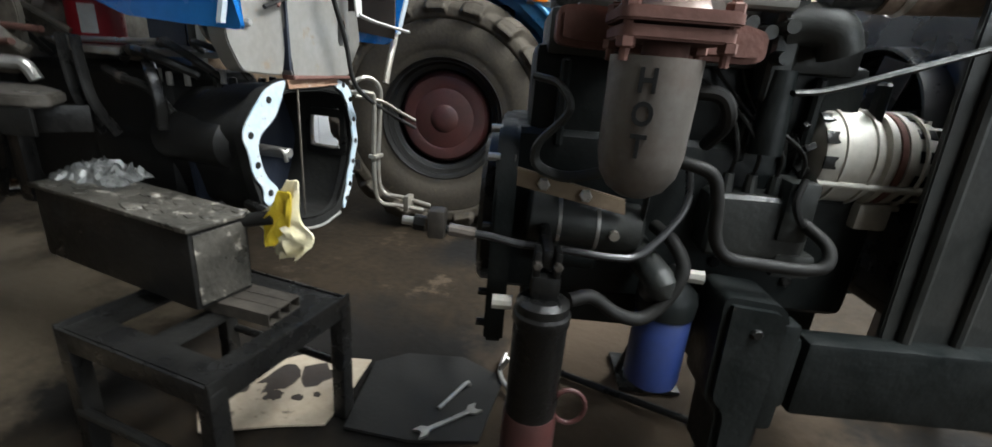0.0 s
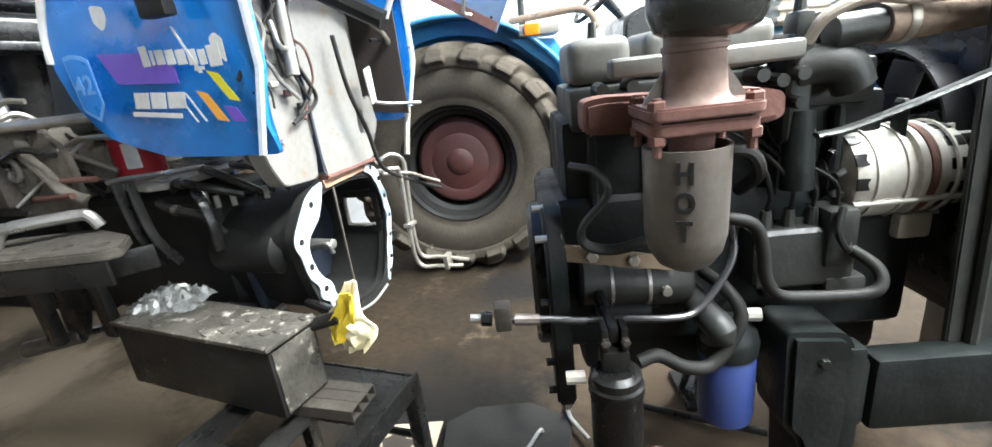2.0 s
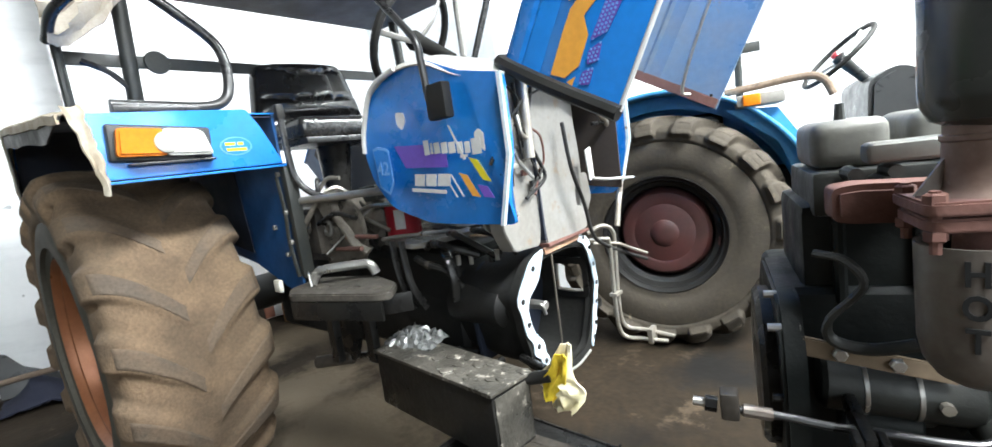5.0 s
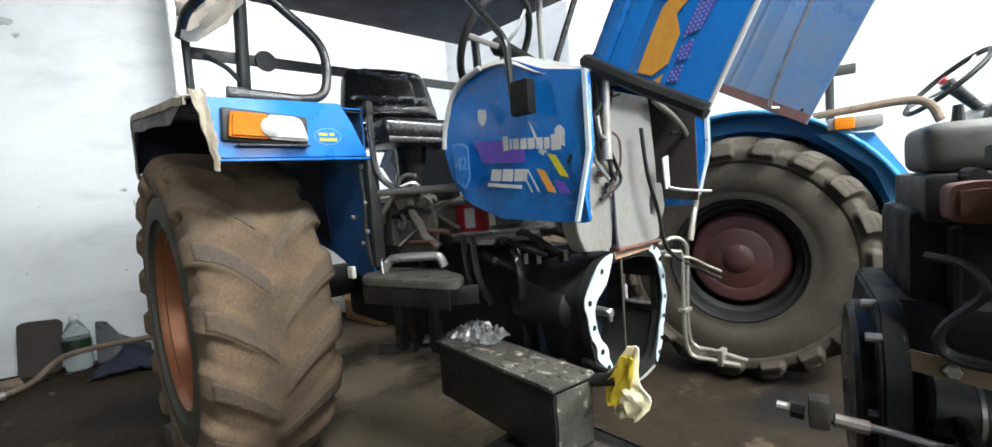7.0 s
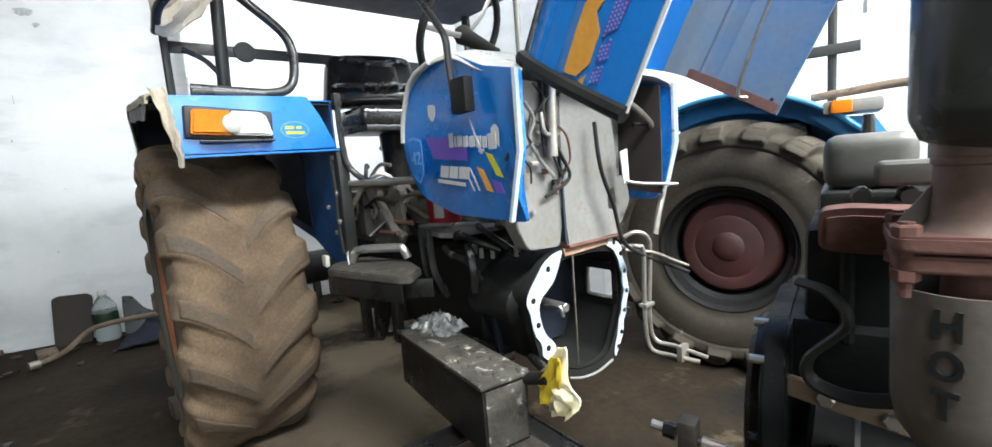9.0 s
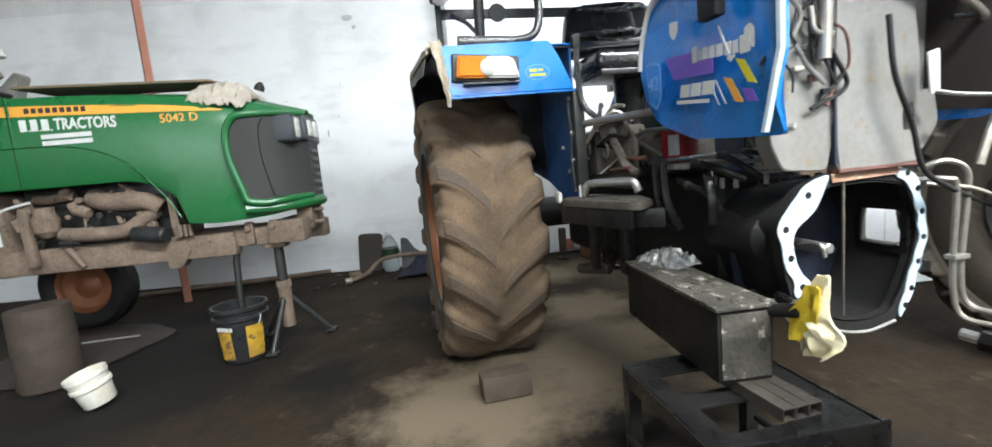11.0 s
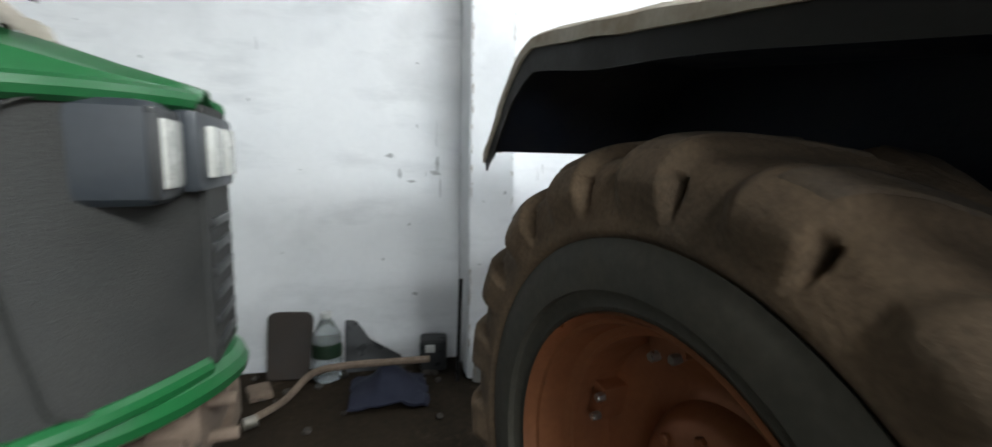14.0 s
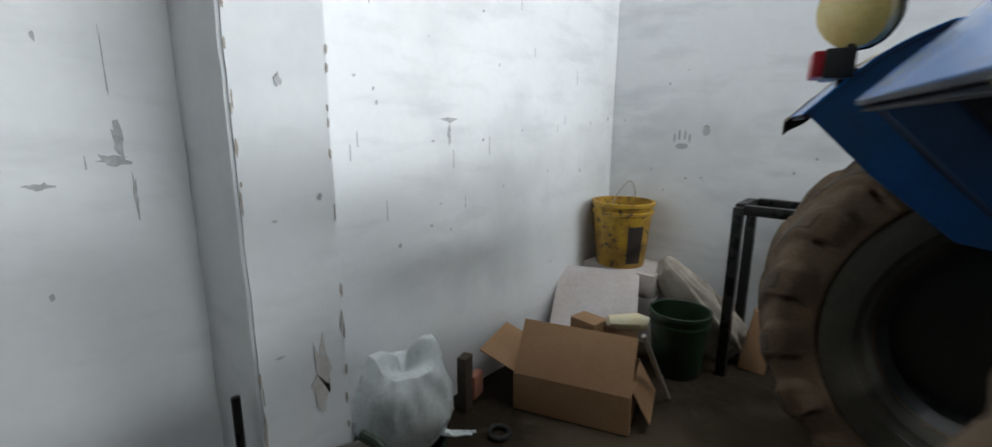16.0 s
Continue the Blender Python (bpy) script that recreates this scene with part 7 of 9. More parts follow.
def green_hood():
    """Hood skin from cross sections along its length: a long side that rounds over to the top and draws in at the nose."""
    b = bmesh.new()
    stations = [(-0.98, 0.37, 1.10, 1.655), (-0.66, 0.37, 1.10, 1.652), (-0.3, 0.37, 1.06, 1.64), (0.0, 0.365, 0.90, 1.62), (0.12, 0.36, 0.845, 1.61), (0.3, 0.345, 0.82, 1.592), (0.45, 0.315, 0.822, 1.568),
                (0.58, 0.27, 0.83, 1.54), (0.68, 0.22, 0.845, 1.51), (0.765, 0.15, 0.86, 1.487), (0.815, 0.08, 0.87, 1.472)]
    rows = []
    for x, w, z0, z1 in stations:
        r = min(0.16, w * 0.55)
        sec = [(-w * 0.97, z0), (-w, z0 + 0.04), (-w * 1.01, z0 + (z1 - z0) * 0.4), (-w, z1 - r * 1.2), (-w + r * 0.12, z1 - r * 0.62), (-w + r * 0.45, z1 - r * 0.22), (-w + r, z1 - 0.02), (-w * 0.3, z1), (0, z1 + 0.004)]
        sec += [(-y, z) for y, z in sec[-2::-1]]
        rows.append([(x, y, z) for y, z in sec])
    dense = []
    cols = len(rows[0])
    for c in range(cols):
        dense.append(glide([r[c] for r in rows], 4))
    return [[dense[c][i] for c in range(cols)] for i in range(len(dense[0]))]


hrows = green_hood()
# the wheel-arch cut: raise the lower edge behind the nose
for row in hrows:
    x = row[0].x
    if x < 0.16:
        k = min(1, max(0, (0.16 - x) / 0.32))
        z = 0.87 + (1.108 - 0.87) * (1 - (1 - k) ** 2) ** 0.5
        for c in (0, 1, -1, -2):
            row[c].z = max(row[c].z, z + (0.03 if c in (1, -2) else 0))
gh = part("hood", sheet(hrows, 0.006), GREEN, green, "glossy green hood with dust along the top")
arch = [(-0.95, 1.335), (-0.6, 1.335), (-0.416, 1.327), (-0.25, 1.29), (-0.13, 1.23), (-0.044, 1.155), (0.04, 1.05), (0.1, 0.96), (0.145, 0.87)]
part("arch_crease", tube([(x, -0.374, z) for x, z in arch], 0.007, 6, 4, flat=0.6), GREEN, gh)
part("seam", box((-0.655, -0.3745, 1.36), (0.012, 0.004, 0.5), 0.001), GREEN, gh)
part("seam_gap", box((-0.664, -0.3725, 1.36), (0.004, 0.006, 0.5)), BLACK_IRON, gh)


def on_side(x, z):
    """The skin's y at a place on the near side."""
    best = None
    for row in hrows:
        for p, q in zip(row[:9], row[1:9]):
            if p.z <= z <= q.z or q.z <= z <= p.z:
                d = abs(p.x - x)
                t = (z - p.z) / (q.z - p.z) if q.z != p.z else 0
                y = p.y + (q.y - p.y) * t
                if best is None or d < best[0]:
                    best = (d, y)
    return best[1] if best else -0.37


def decal(name, lo, hi, mat, n=16, parent=None, lift=0.003, label=""):
    """A strip on the hood's side between two lines of (x, z)."""
    rows = []
    for i in range(n + 1):
        t = i / n
        a = [(p.x, p.z) for p in glide([(x, 0, z) for x, z in lo], 6)]
        c = [(p.x, p.z) for p in glide([(x, 0, z) for x, z in hi], 6)]
        pa, pc = a[round(t * (len(a) - 1))], c[round(t * (len(c) - 1))]
        row = []
        for k in range(4):
            x, z = pa[0] + (pc[0] - pa[0]) * k / 3, pa[1] + (pc[1] - pa[1]) * k / 3
            row.append((x, on_side(x, z) - lift, z))
        rows.append(row)
    return part(name, sheet(rows, 0.0012), mat, parent or gh, label)


decal("orange_stripe", [(-0.84, 1.512), (-0.3, 1.492), (0.1, 1.478), (0.42, 1.467)], [(-0.8, 1.572), (-0.3, 1.545), (0.1, 1.518), (0.43, 1.474)], ORANGE, label="faded orange stripe")
for i in range(9):
    x = -0.57 + i * 0.036
    part("name_bar", box((x, on_side(x, 1.53) - 0.006, 1.532 - 0.03 * (x + 0.57)), (0.024, 0.002, 0.028)), DARK_BOARD, gh)
x = -0.61
for i, w in enumerate((0.034, 0.008, 0.034, 0.008, 0.036, 0.008)):
    part("name_bar", box((x + w / 2, on_side(x, 1.45) - 0.003, 1.452 - (0.028 if w < 0.01 else 0) - 0.03 * (x + 0.6)), (w, 0.003, 0.008 if w < 0.01 else 0.062), 0.0), PALE, gh)
    x += w + 0.007
part("lettering", put(text_mesh("TRACTORS", 0.083, 0.001, 0.0025), Matrix.Translation((-0.275, on_side(-0.28, 1.45) - 0.003, 1.443)) @ pose(0, 0, 0, 90, 1.6, 0) @ Matrix.Diagonal((0.76, 1, 1, 1))), PALE, gh, "white word TRACTORS")
for r in range(2):
    part("name_bar", box((-0.38, on_side(-0.38, 1.36) - 0.003, 1.385 - r * 0.035), (0.26, 0.003, 0.024)), PALE, gh, "plain bar of small pale writing")
m = Matrix.Translation((0.205, on_side(0.205, 1.436) - 0.003, 1.436)) @ pose(0, 0, 0, 90, 0, 6)
part("model_number", put(text_mesh("5042 D", 0.066, 0.001, 0.0012), m), ORANGE, gh, "pale orange number 5042 D")

# grille and headlamps
gr = []
EDGE = [(0.925, 0.60), (0.945, 0.52), (1.0, 0.50), (1.08, 0.475), (1.19, 0.452), (1.29, 0.45), (1.36, 0.465), (1.40, 0.50), (1.418, 0.56)]
for k in range(15):
    t = k / 14
    row = []
    for z, x0 in EDGE:
        x = x0 + (0.82 - x0) * math.sin(t * math.pi / 2)
        s_ = max(0, (x - 0.45) / 0.37)
        row.append((x, -0.36 + 0.05 * s_ + 0.22 * s_ ** 3, z + 0.012 * math.sin(t * 2)))
    gr.append(row)
grille = part("grille", sheet(gr, 0.006), GRILLE, green, "dusty black mesh grille")
gr2 = [[(x, -y, z) for x, y, z in row] for row in gr]
part("grille", sheet(gr2, 0.006), GRILLE, green)
part("nose_plate", slab(rounded([(-0.1, 0.92), (0.1, 0.92), (0.1, 1.44), (-0.1, 1.44)], 0.02), 0.805, 0.826, "x", 0.004), GRILLE, green)
for side in (-1, 1):
    rim_line = [gr[i][0] for i in range(12, 0, -2)] + list(gr[0]) + [gr[i][-1] for i in range(2, 13, 2)]
    part("grille_frame", tube([(x - 0.008, -side * (y - 0.004), z + (0.012 if z > 1.38 else -0.012 if z < 0.96 else 0)) for x, y, z in rim_line], 0.021, 10, 3), GREEN, green, "raised green rim round the grille")
part("grille_fold", tube([(x + 0.0, y - 0.004, z) for x, y, z in [(gr[4][j][0], gr[4][j][1], gr[4][j][2]) for j in range(9)]], 0.008, 6, 2, flat=0.5), GRILLE, grille)
for i in range(6):
    z = 0.96 + i * 0.05
    part("grille_slat", box((0.822, 0.0, z), (0.02, 0.16, 0.02), 0.004), PLASTIC_BLACK, grille)
part("chin", tube([(0.48, -0.325, 0.885), (0.62, -0.27, 0.88), (0.76, -0.16, 0.885), (0.83, 0.0, 0.89), (0.76, 0.16, 0.885), (0.62, 0.27, 0.88), (0.48, 0.325, 0.885)], 0.035, 10, 5), GREEN, green, "green chin below the grille")
for s in (-1, 1):
    hl_ = part("headlamp_pod", box((0.715, s * 0.205, 1.345), (0.17, 0.13, 0.17), 0.03, None, None, 3), POD, green, "blue-black plastic headlamp pod")
    part("headlamp_glass", box((0.80, s * 0.205, 1.345), (0.018, 0.095, 0.115), 0.008), LENS, hl_, "clear square headlamp glass")
    part("headlamp_bezel", box((0.79, s * 0.205, 1.345), (0.025, 0.122, 0.15), 0.01), PLASTIC_BLACK, hl_)
    nose = part("nose_lamp", box((0.835, s * 0.06, 1.35), (0.02, 0.075, 0.10), 0.008), LENS, green, "clear inner headlamp glass")
part("headlamp_bridge", box((0.805, 0.0, 1.35), (0.05, 0.30, 0.15), 0.014), POD, green)

# engine side and front frame, caked in dust
part("engine_block", box((-0.38, 0.02, 0.88), (0.72, 0.34, 0.42), 0.03, None, None, 2), MUD, green)
part("exhaust_manifold", tube([(-0.40, -0.24, 1.03), (-0.3, -0.27, 1.0), (-0.1, -0.27, 0.985), (-0.03, -0.25, 0.94)], 0.055, 12), MUD, green)
part("lower_pipe", tube([(-0.6, -0.24, 0.83), (-0.45, -0.27, 0.82), (-0.25, -0.27, 0.82), (-0.15, -0.26, 0.87), (-0.06, -0.25, 0.92)], 0.042, 12), MUD, green)
part("fuel_bowl", lathe([(0, 0.82), (0.03, 0.825), (0.06, 0.86), (0.065, 0.93), (0.05, 0.96), (0.05, 1.0), (0, 1.0)], pose(-0.66, -0.27, 0), 20), MUD, green)
part("bracket_plate", box((-0.76, -0.28, 0.83), (0.05, 0.04, 0.34), 0.01), MUD, green)
part("oil_filter", rod((-0.19, -0.28, 0.80), (0.0, -0.3, 0.775), 0.05, None, 20, None, 0.01), PLASTIC_BLACK, green, "black oil filter")
for i in range(4):
    part("louvre", box((0.045 + i * 0.027, -0.27, 0.79), (0.016, 0.03, 0.07), 0.003, pose(0, 0, 0)), MUD, green)
part("splash_plate", slab(rounded([(0.02, 0.83), (0.02, 1.0), (0.05, 1.02), (0.07, 0.75), (0.03, 0.74)], 0.01), 0.26, 0.275, "y", 0.002), MUD, green)
for p, q, r in (((-0.75, -0.2, 1.04), (-0.5, -0.24, 1.05), 0.03), ((-0.5, -0.25, 0.98), (-0.42, -0.27, 0.94), 0.04), ((-0.2, -0.27, 1.04), (-0.12, -0.27, 0.97), 0.035), ((-0.58, -0.26, 0.75), (-0.5, -0.27, 0.63), 0.018)):
    part("fitting", rod(p, q, r, r * 0.8, 12, None, 0.006), MUD, green)
rg_ = random.Random(17)
for i in range(34):
    x, z = rg_.uniform(-0.82, 0.0), rg_.uniform(0.76, 1.08)
    y = -0.225 - 0.05 * rg_.random()
    kind = i % 4
    if kind == 0:
        q = rod((x, y, z), (x, y - 0.03, z), rg_.uniform(0.008, 0.02), None, 10, None, 0.003)
    elif kind == 1:
        q = tube([(x, y, z), (x + rg_.uniform(-0.06, 0.06), y - 0.02, z + 0.04), (x + rg_.uniform(-0.12, 0.12), y - 0.015, z + rg_.uniform(-0.1, 0.1))], rg_.uniform(0.005, 0.012), 8)
    else:
        q = box((0, 0, 0), (rg_.uniform(0.02, 0.08), 0.04, rg_.uniform(0.02, 0.08)), 0.006, Matrix.Translation((x, y, z)) @ Matrix.Rotation(rg_.uniform(-0.5, 0.5), 4, 'Y'), None, 1)
    part("bracketry", q, (MUD, ENGINE, MUD, GRIMY_STEP)[rg_.randint(0, 3)], green)
part("side_cover", box((-0.4, -0.17, 0.93), (0.84, 0.02, 0.4), 0.004), ENGINE, green)
fr = box((-0.3, -0.19, 0.68), (1.3, 0.1, 0.15), 0.02, None, None, 2)
box((0.4, -0.15, 0.705), (0.6, 0.12, 0.11), 0.015, None, fr, 2)
part("frame_rail", fr, MUD, green, "dust-caked front frame rail")
part("frame_rail", box((0.0, 0.2, 0.69), (1.6, 0.1, 0.13), 0.02), MUD, green)
part("front_bolster", box((0.66, 0.0, 0.72), (0.22, 0.5, 0.14), 0.02, None, None, 2), MUD, green)
part("tow_plate", box((0.745, 0.0, 0.79), (0.1, 0.24, 0.16), 0.015), MUD, green)
for z in (0.75, 0.83):
    part("tow_pin", rod((0.78, -0.06, z), (0.85, -0.06, z), 0.014, None, 10), MUD, green)
for x in (0.44, 0.585):
    part("clamp", box((x, -0.22, 0.73), (0.05, 0.04, 0.14), 0.012), MUD, green)
    part("clamp_nut", bolt((x, -0.24, 0.76), (0, -1, 0), 0.02, 0.02), MUD, green)
part("axle_bracket", slab(rounded([(-0.05, 0.73), (0.08, 0.73), (0.1, 0.66), (0.02, 0.56), (-0.05, 0.56)], 0.02), 0.16, 0.25, "y", 0.006), MUD, green)
part("brake_rod", tube([(-0.7, -0.3, 1.035), (-0.84, -0.32, 1.0), (-0.87, -0.33, 0.95), (-0.87, -0.33, 0.8)], 0.008, 8), PALE, green, "bent whitish rod")
part("rear_body", box((-1.5, 0.0, 0.85), (1.2, 0.5, 0.5), 0.05), MUD, green)
part("dash", slab(rounded([(-1.3, 1.1), (-0.98, 1.1), (-0.98, 1.64), (-1.1, 1.7), (-1.3, 1.5)], 0.04), 0.3, -0.3, "y", 0.02), GREEN, green)
part("mirror_bracket", box((-0.735, -0.395, 1.49), (0.05, 0.03, 0.11), 0.006), PLASTIC_BLACK, green)
part("mirror_stalk", tube([(-0.735, -0.4, 1.53), (-0.76, -0.4, 1.6), (-0.86, -0.39, 1.68), (-1.0, -0.38, 1.72)], 0.012, 8), BLACK_PAINT, green)
gsw = part("steering_wheel", tube([(0.2 * math.cos(a * math.pi / 14), 0.2 * math.sin(a * math.pi / 14), 0) for a in range(28)], 0.014, 8, 0, None, True), RUBBER, green, "black steering wheel")
gsw.matrix_basis = pose(-1.08, -0.05, 1.77, 0, 25, 0)
part("hub", lathe([(0, 0.0), (0.04, -0.01), (0.03, -0.1), (0.02, -0.2), (0, -0.2)], None, 16), RUBBER, gsw)
part("column_cover", slab([(-1.12, 1.6), (-0.9, 1.62), (-0.82, 1.8), (-0.86, 1.83)], 0.03, -0.05, "y", 0.008), GREY_PLATE, green)
wl = thing("work_lamp", "yellow work lamp on a grey bracket", "lamp", GRN @ pose(-0.87, -0.2, 1.87, 0, -25, 0))
part("shell", box((0, 0, 0), (0.17, 0.09, 0.07), 0.025, None, None, 3), PLASTIC_YELLOW, wl)
part("lens", box((0.085, 0.0, -0.012), (0.03, 0.08, 0.055), 0.01), LENS, wl, "clear lamp lens")
part("bracket", box((-0.02, 0, -0.08), (0.09, 0.06, 0.1), 0.01), GREY_PLATE, wl)
# on the hood
plank = slab(rounded([(-0.74, -0.12), (0.34, -0.1), (0.38, 0.2), (-0.7, 0.22)], 0.02), 0, 0.014, "z", 0.003)
single("hood_board", roughen(plank, 0.004, 4), PLY, "thin brown board lying on the green hood", "board", GRN @ pose(0, -0.12, 1.662, 0, 1.6, 0))
cl = drape([[(0.235 + 0.0118 * i, -0.32 + 0.02 * j, 1.621 - 0.0026 * i + 0.06 * max(0, math.sin(math.pi * i / 26) * math.sin(math.pi * j / 24)) ** 0.6 + 0.045 * abs(noise.noise((i * 0.3, j * 0.3, 1.0))) + 0.02 * noise.noise((i * 0.7, j * 0.7, 4.0)) - 0.0006 * max(0, 12 - j) ** 2) for j in range(25)] for i in range(27)], 0.006)
single("rag", roughen(cl, 0.014, 22), CLOTH, "crumpled dirty whitish cloth on the green hood", "cloth", GRN)
single("cap", lathe([(0, 0), (0.03, 0), (0.028, 0.025), (0.012, 0.05), (0, 0.052)], pose(0.6, -0.18, 1.585, 0, 20, 0), 14), RUBBER, "small black rubber cap on the hood", "cap", GRN)

# around the green tractor
stand = thing("axle_stand", "rusty screw stand under the green tractor nose", "stand", GRN @ pose(0.565, -0.15, 0))
part("post", rod((0, 0, 0.1), (0, 0, 0.62), 0.032, 0.03, 16), ENGINE, stand)
part("sleeve", rod((0, 0, 0.1), (0, 0, 0.36), 0.04, None, 16), MUD, stand)
part("screw_nut", rod((0, 0, 0.36), (0, 0, 0.40), 0.05, None, 6), MUD, stand)
part("saddle", box((0, 0, 0.635), (0.12, 0.1, 0.03), 0.006), MUD, stand)
for a in (0.4, 2.5, 4.6):
    part("leg", rod((0.02 * math.cos(a), 0.02 * math.sin(a), 0.3), (0.25 * math.cos(a), 0.25 * math.sin(a), 0.012), 0.016, None, 8), ENGINE, stand)
    part("foot", box((0.25 * math.cos(a), 0.25 * math.sin(a), 0.01), (0.07, 0.07, 0.016), 0.004), ENGINE, stand)
wh = thing("front_wheel", "small dusty front tyre on an orange rim", "wheel", GRN @ pose(-1.25, 0.75, 0.35))
mm = pose(0, 0, 0, 90)
part("tyre", lathe([(0.21, -0.07), (0.25, -0.09), (0.31, -0.085), (0.345, -0.05), (0.35, 0), (0.345, 0.05), (0.31, 0.085), (0.25, 0.09), (0.21, 0.07), (0.21, -0.07)], mm, 40), RUBBER, wh)
part("rim", lathe([(0.215, 0.07), (0.2, 0.06), (0.18, 0.03), (0.1, 0.02), (0.05, 0.05), (0, 0.05), (0, 0.03), (0.19, 0.0), (0.215, -0.07)], mm, 36), RIM_ORANGE, wh)
log = thing("timber_stump", "thick dark timber stump under the green tractor", "stump", GRN @ pose(-0.66, -0.44, 0))
part("stump", roughen(lathe([(0, 0), (0.14, 0), (0.15, 0.02), (0.145, 0.25), (0.14, 0.46), (0, 0.465)], None, 24), 0.008, 6), WOOD, log)


def bucket(name, label, m, r0, r1, h, mat, band=None, rim=0.012, bail=True, group=""):
    b = thing(name, label, "bucket", m, group)
    prof = [(0, 0.004), (r0 - 0.006, 0.004), (r1 - 0.006, h - 0.003), (r1 - 0.002, h), (r1 + rim, h), (r1 + rim, h - 0.022), (r1 + 0.001, h - 0.026), (r1 - 0.004, h - 0.055), (r1 + rim * 0.6, h - 0.058), (r1 + rim * 0.6, h - 0.075), (r1 - 0.006, h - 0.08), (r0, 0.006), (r0 - 0.004, 0), (0, 0)]
    part("shell", lathe(prof, None, 36), mat, b)
    if band:
        for a0, a1, bm_ in band:
            k0, k1 = 0.08, 0.66
            part("label_band", lathe([(r0 + (r1 - r0) * k0 + 0.0015, h * k0), (r0 + (r1 - r0) * k1 + 0.0015, h * k1)], None, 12, None, (a0, a1)), bm_, b, "printed label panel")
    if bail:
        pts = [((r1 + 0.012) * math.cos(t), (r1 + 0.012) * math.sin(t) * 0.6 - 0.10 * math.sin(t), h - 0.06 - 0.11 * math.sin(t)) for t in [i * math.pi / 12 for i in range(13)]]
        part("handle", tube([V(x, -abs(y) * 1.3, z) for x, y, z in pts], 0.004, 6, 0), PALE, b, "white plastic handle")
    return b


bk = bucket("oil_bucket", "black plastic oil bucket with a yellow label", pose(-2.72, -0.80, 0, 0, 0, 70), 0.12, 0.145, 0.33, PLASTIC_BLACK, [(-1.9, -1.2, PLASTIC_YELLOW), (-3.4, -2.5, PLASTIC_YELLOW), (-0.6, 0.2, PLASTIC_YELLOW)])
for i, w in enumerate((0.02, 0.024, 0.02, 0.02)):
    part("name_bar", box((-0.02 + i * 0.03, -0.139, 0.215), (w, 0.004, 0.022)), PALE, bk)
single("drain_hose", tube([(-2.98, -0.95, 0.62), (-2.93, -0.88, 0.63), (-2.84, -0.84, 0.56), (-2.79, -0.82, 0.42), (-2.76, -0.81, 0.25)], 0.02, 12), RUBBER, "black drain hose hanging into the oil bucket", "hose")
bucket("white_pot", "grimy white plastic pot lying tilted on the floor", pose(-2.22, -1.27, 0.02, 12, 8, 0), 0.07, 0.085, 0.17, PLASTIC_WHITE, None, 0.005, False)
single("pipe", rod((-4.62, -2.95, 0.03), (-4.98, -1.05, 0.03), 0.025, None, 12), MUD, "long rusty pipe along the wall base", "pipe")
single("black_tray", slab(rounded([(-3.7, -2.6), (-2.5, -2.6), (-2.55, -1.75), (-3.35, -1.62), (-3.62, -2.0)], 0.1), 0.0, 0.012, "z", 0.004), DARK_BOARD, "oil-blackened sheet on the floor under the tractor", "sheet")
single("rod", rod((-3.2, -2.33, 0.022), (-3.28, -1.86, 0.022), 0.008, None, 8), STEEL, "thin steel rod on the floor", "rod")
single("timber_prop", rod((-4.3, -2.17, 0.0), (-4.3, -2.17, 4.58), 0.04, None, 4), RED_OXIDE, "red-brown square steel post from floor to roof", "post")


# ==== the second blue tractor, behind the engine ====
FAR = REAR @ pose(-0.14, 1.475, 0, 0, 0, 14)
far = thing("far_tractor", "second blue tractor with a canopy frame, parked behind the engine", "tractor", FAR)
CHUNKY = Tread(0.665, 0.318, 0.40, 19, 0.03, 0.042, 0.090, 0.30, 0.0, 0.53, 0.012)
far_wheel = rear_wheel("rear_wheel", "large grey tractor tyre on a dull maroon rim", FAR @ pose(0, 0, 0.66, 0, 12), CHUNKY, TYRE_GREY, TYRE_GREY, TYRE_GREY_LUG, RIM_MAROON, 0.05, 0.035, 0, "rear wheels of the far tractor")


def arc(r, a0, a1, n, cz=0.66):
    return [(r * math.cos(math.radians(a0 + (a1 - a0) * i / n)), cz + r * math.sin(math.radians(a0 + (a1 - a0) * i / n))) for i in range(n + 1)]


BLUE_FAR = stuff("sky_blue_paint", (0.035, 0.25, 0.52), 0.35, 0, (0.06, 0.24, 0.42), 0.4, 4, 45, 0.05, (0.12, 0.16, 0.22), 0.68)
fz = [(x, z) for x, z in arc(0.79, 118, 12, 22)]
fe = part("fender", sheet([[(x, -0.11 + 0.44 * k / 5, z) for k in range(6)] for x, z in fz], 0.006), BLUE_FAR, far, "faded sky-blue mudguard")
part("fender_lip", tube([(x, -0.115, z) for x, z in fz], 0.012, 8, 0), BLUE_FAR, fe)
part("skirt", slab([(x, z) for x, z in fz] + arc(0.705, 12, 118, 22), -0.105, -0.113, "y", 0.002), BLUE_FAR, fe, "faded sky-blue skirt over the tyre")
part("fender_side", slab([(x, z) for x, z in fz] + [(0.1, 0.9), (-0.2, 1.0)], -0.33, -0.345, "y"), BLUE_FAR, fe)
part("mudguard_corner", slab([(0.36, 1.3), (0.6, 1.28), (0.74, 1.05), (0.78, 0.82), (0.70, 0.82), (0.6, 1.1)], 0.05, 0.06, "y", 0.003), BLUE_FAR, fe)
part("bracket", box((0.72, -0.12, 1.0), (0.03, 0.05, 0.12), 0.006), CREAM, fe)
part("lamp_tray", box((0.52, 0.02, 1.33), (0.22, 0.3, 0.06), 0.015), GREY_PLATE, far)
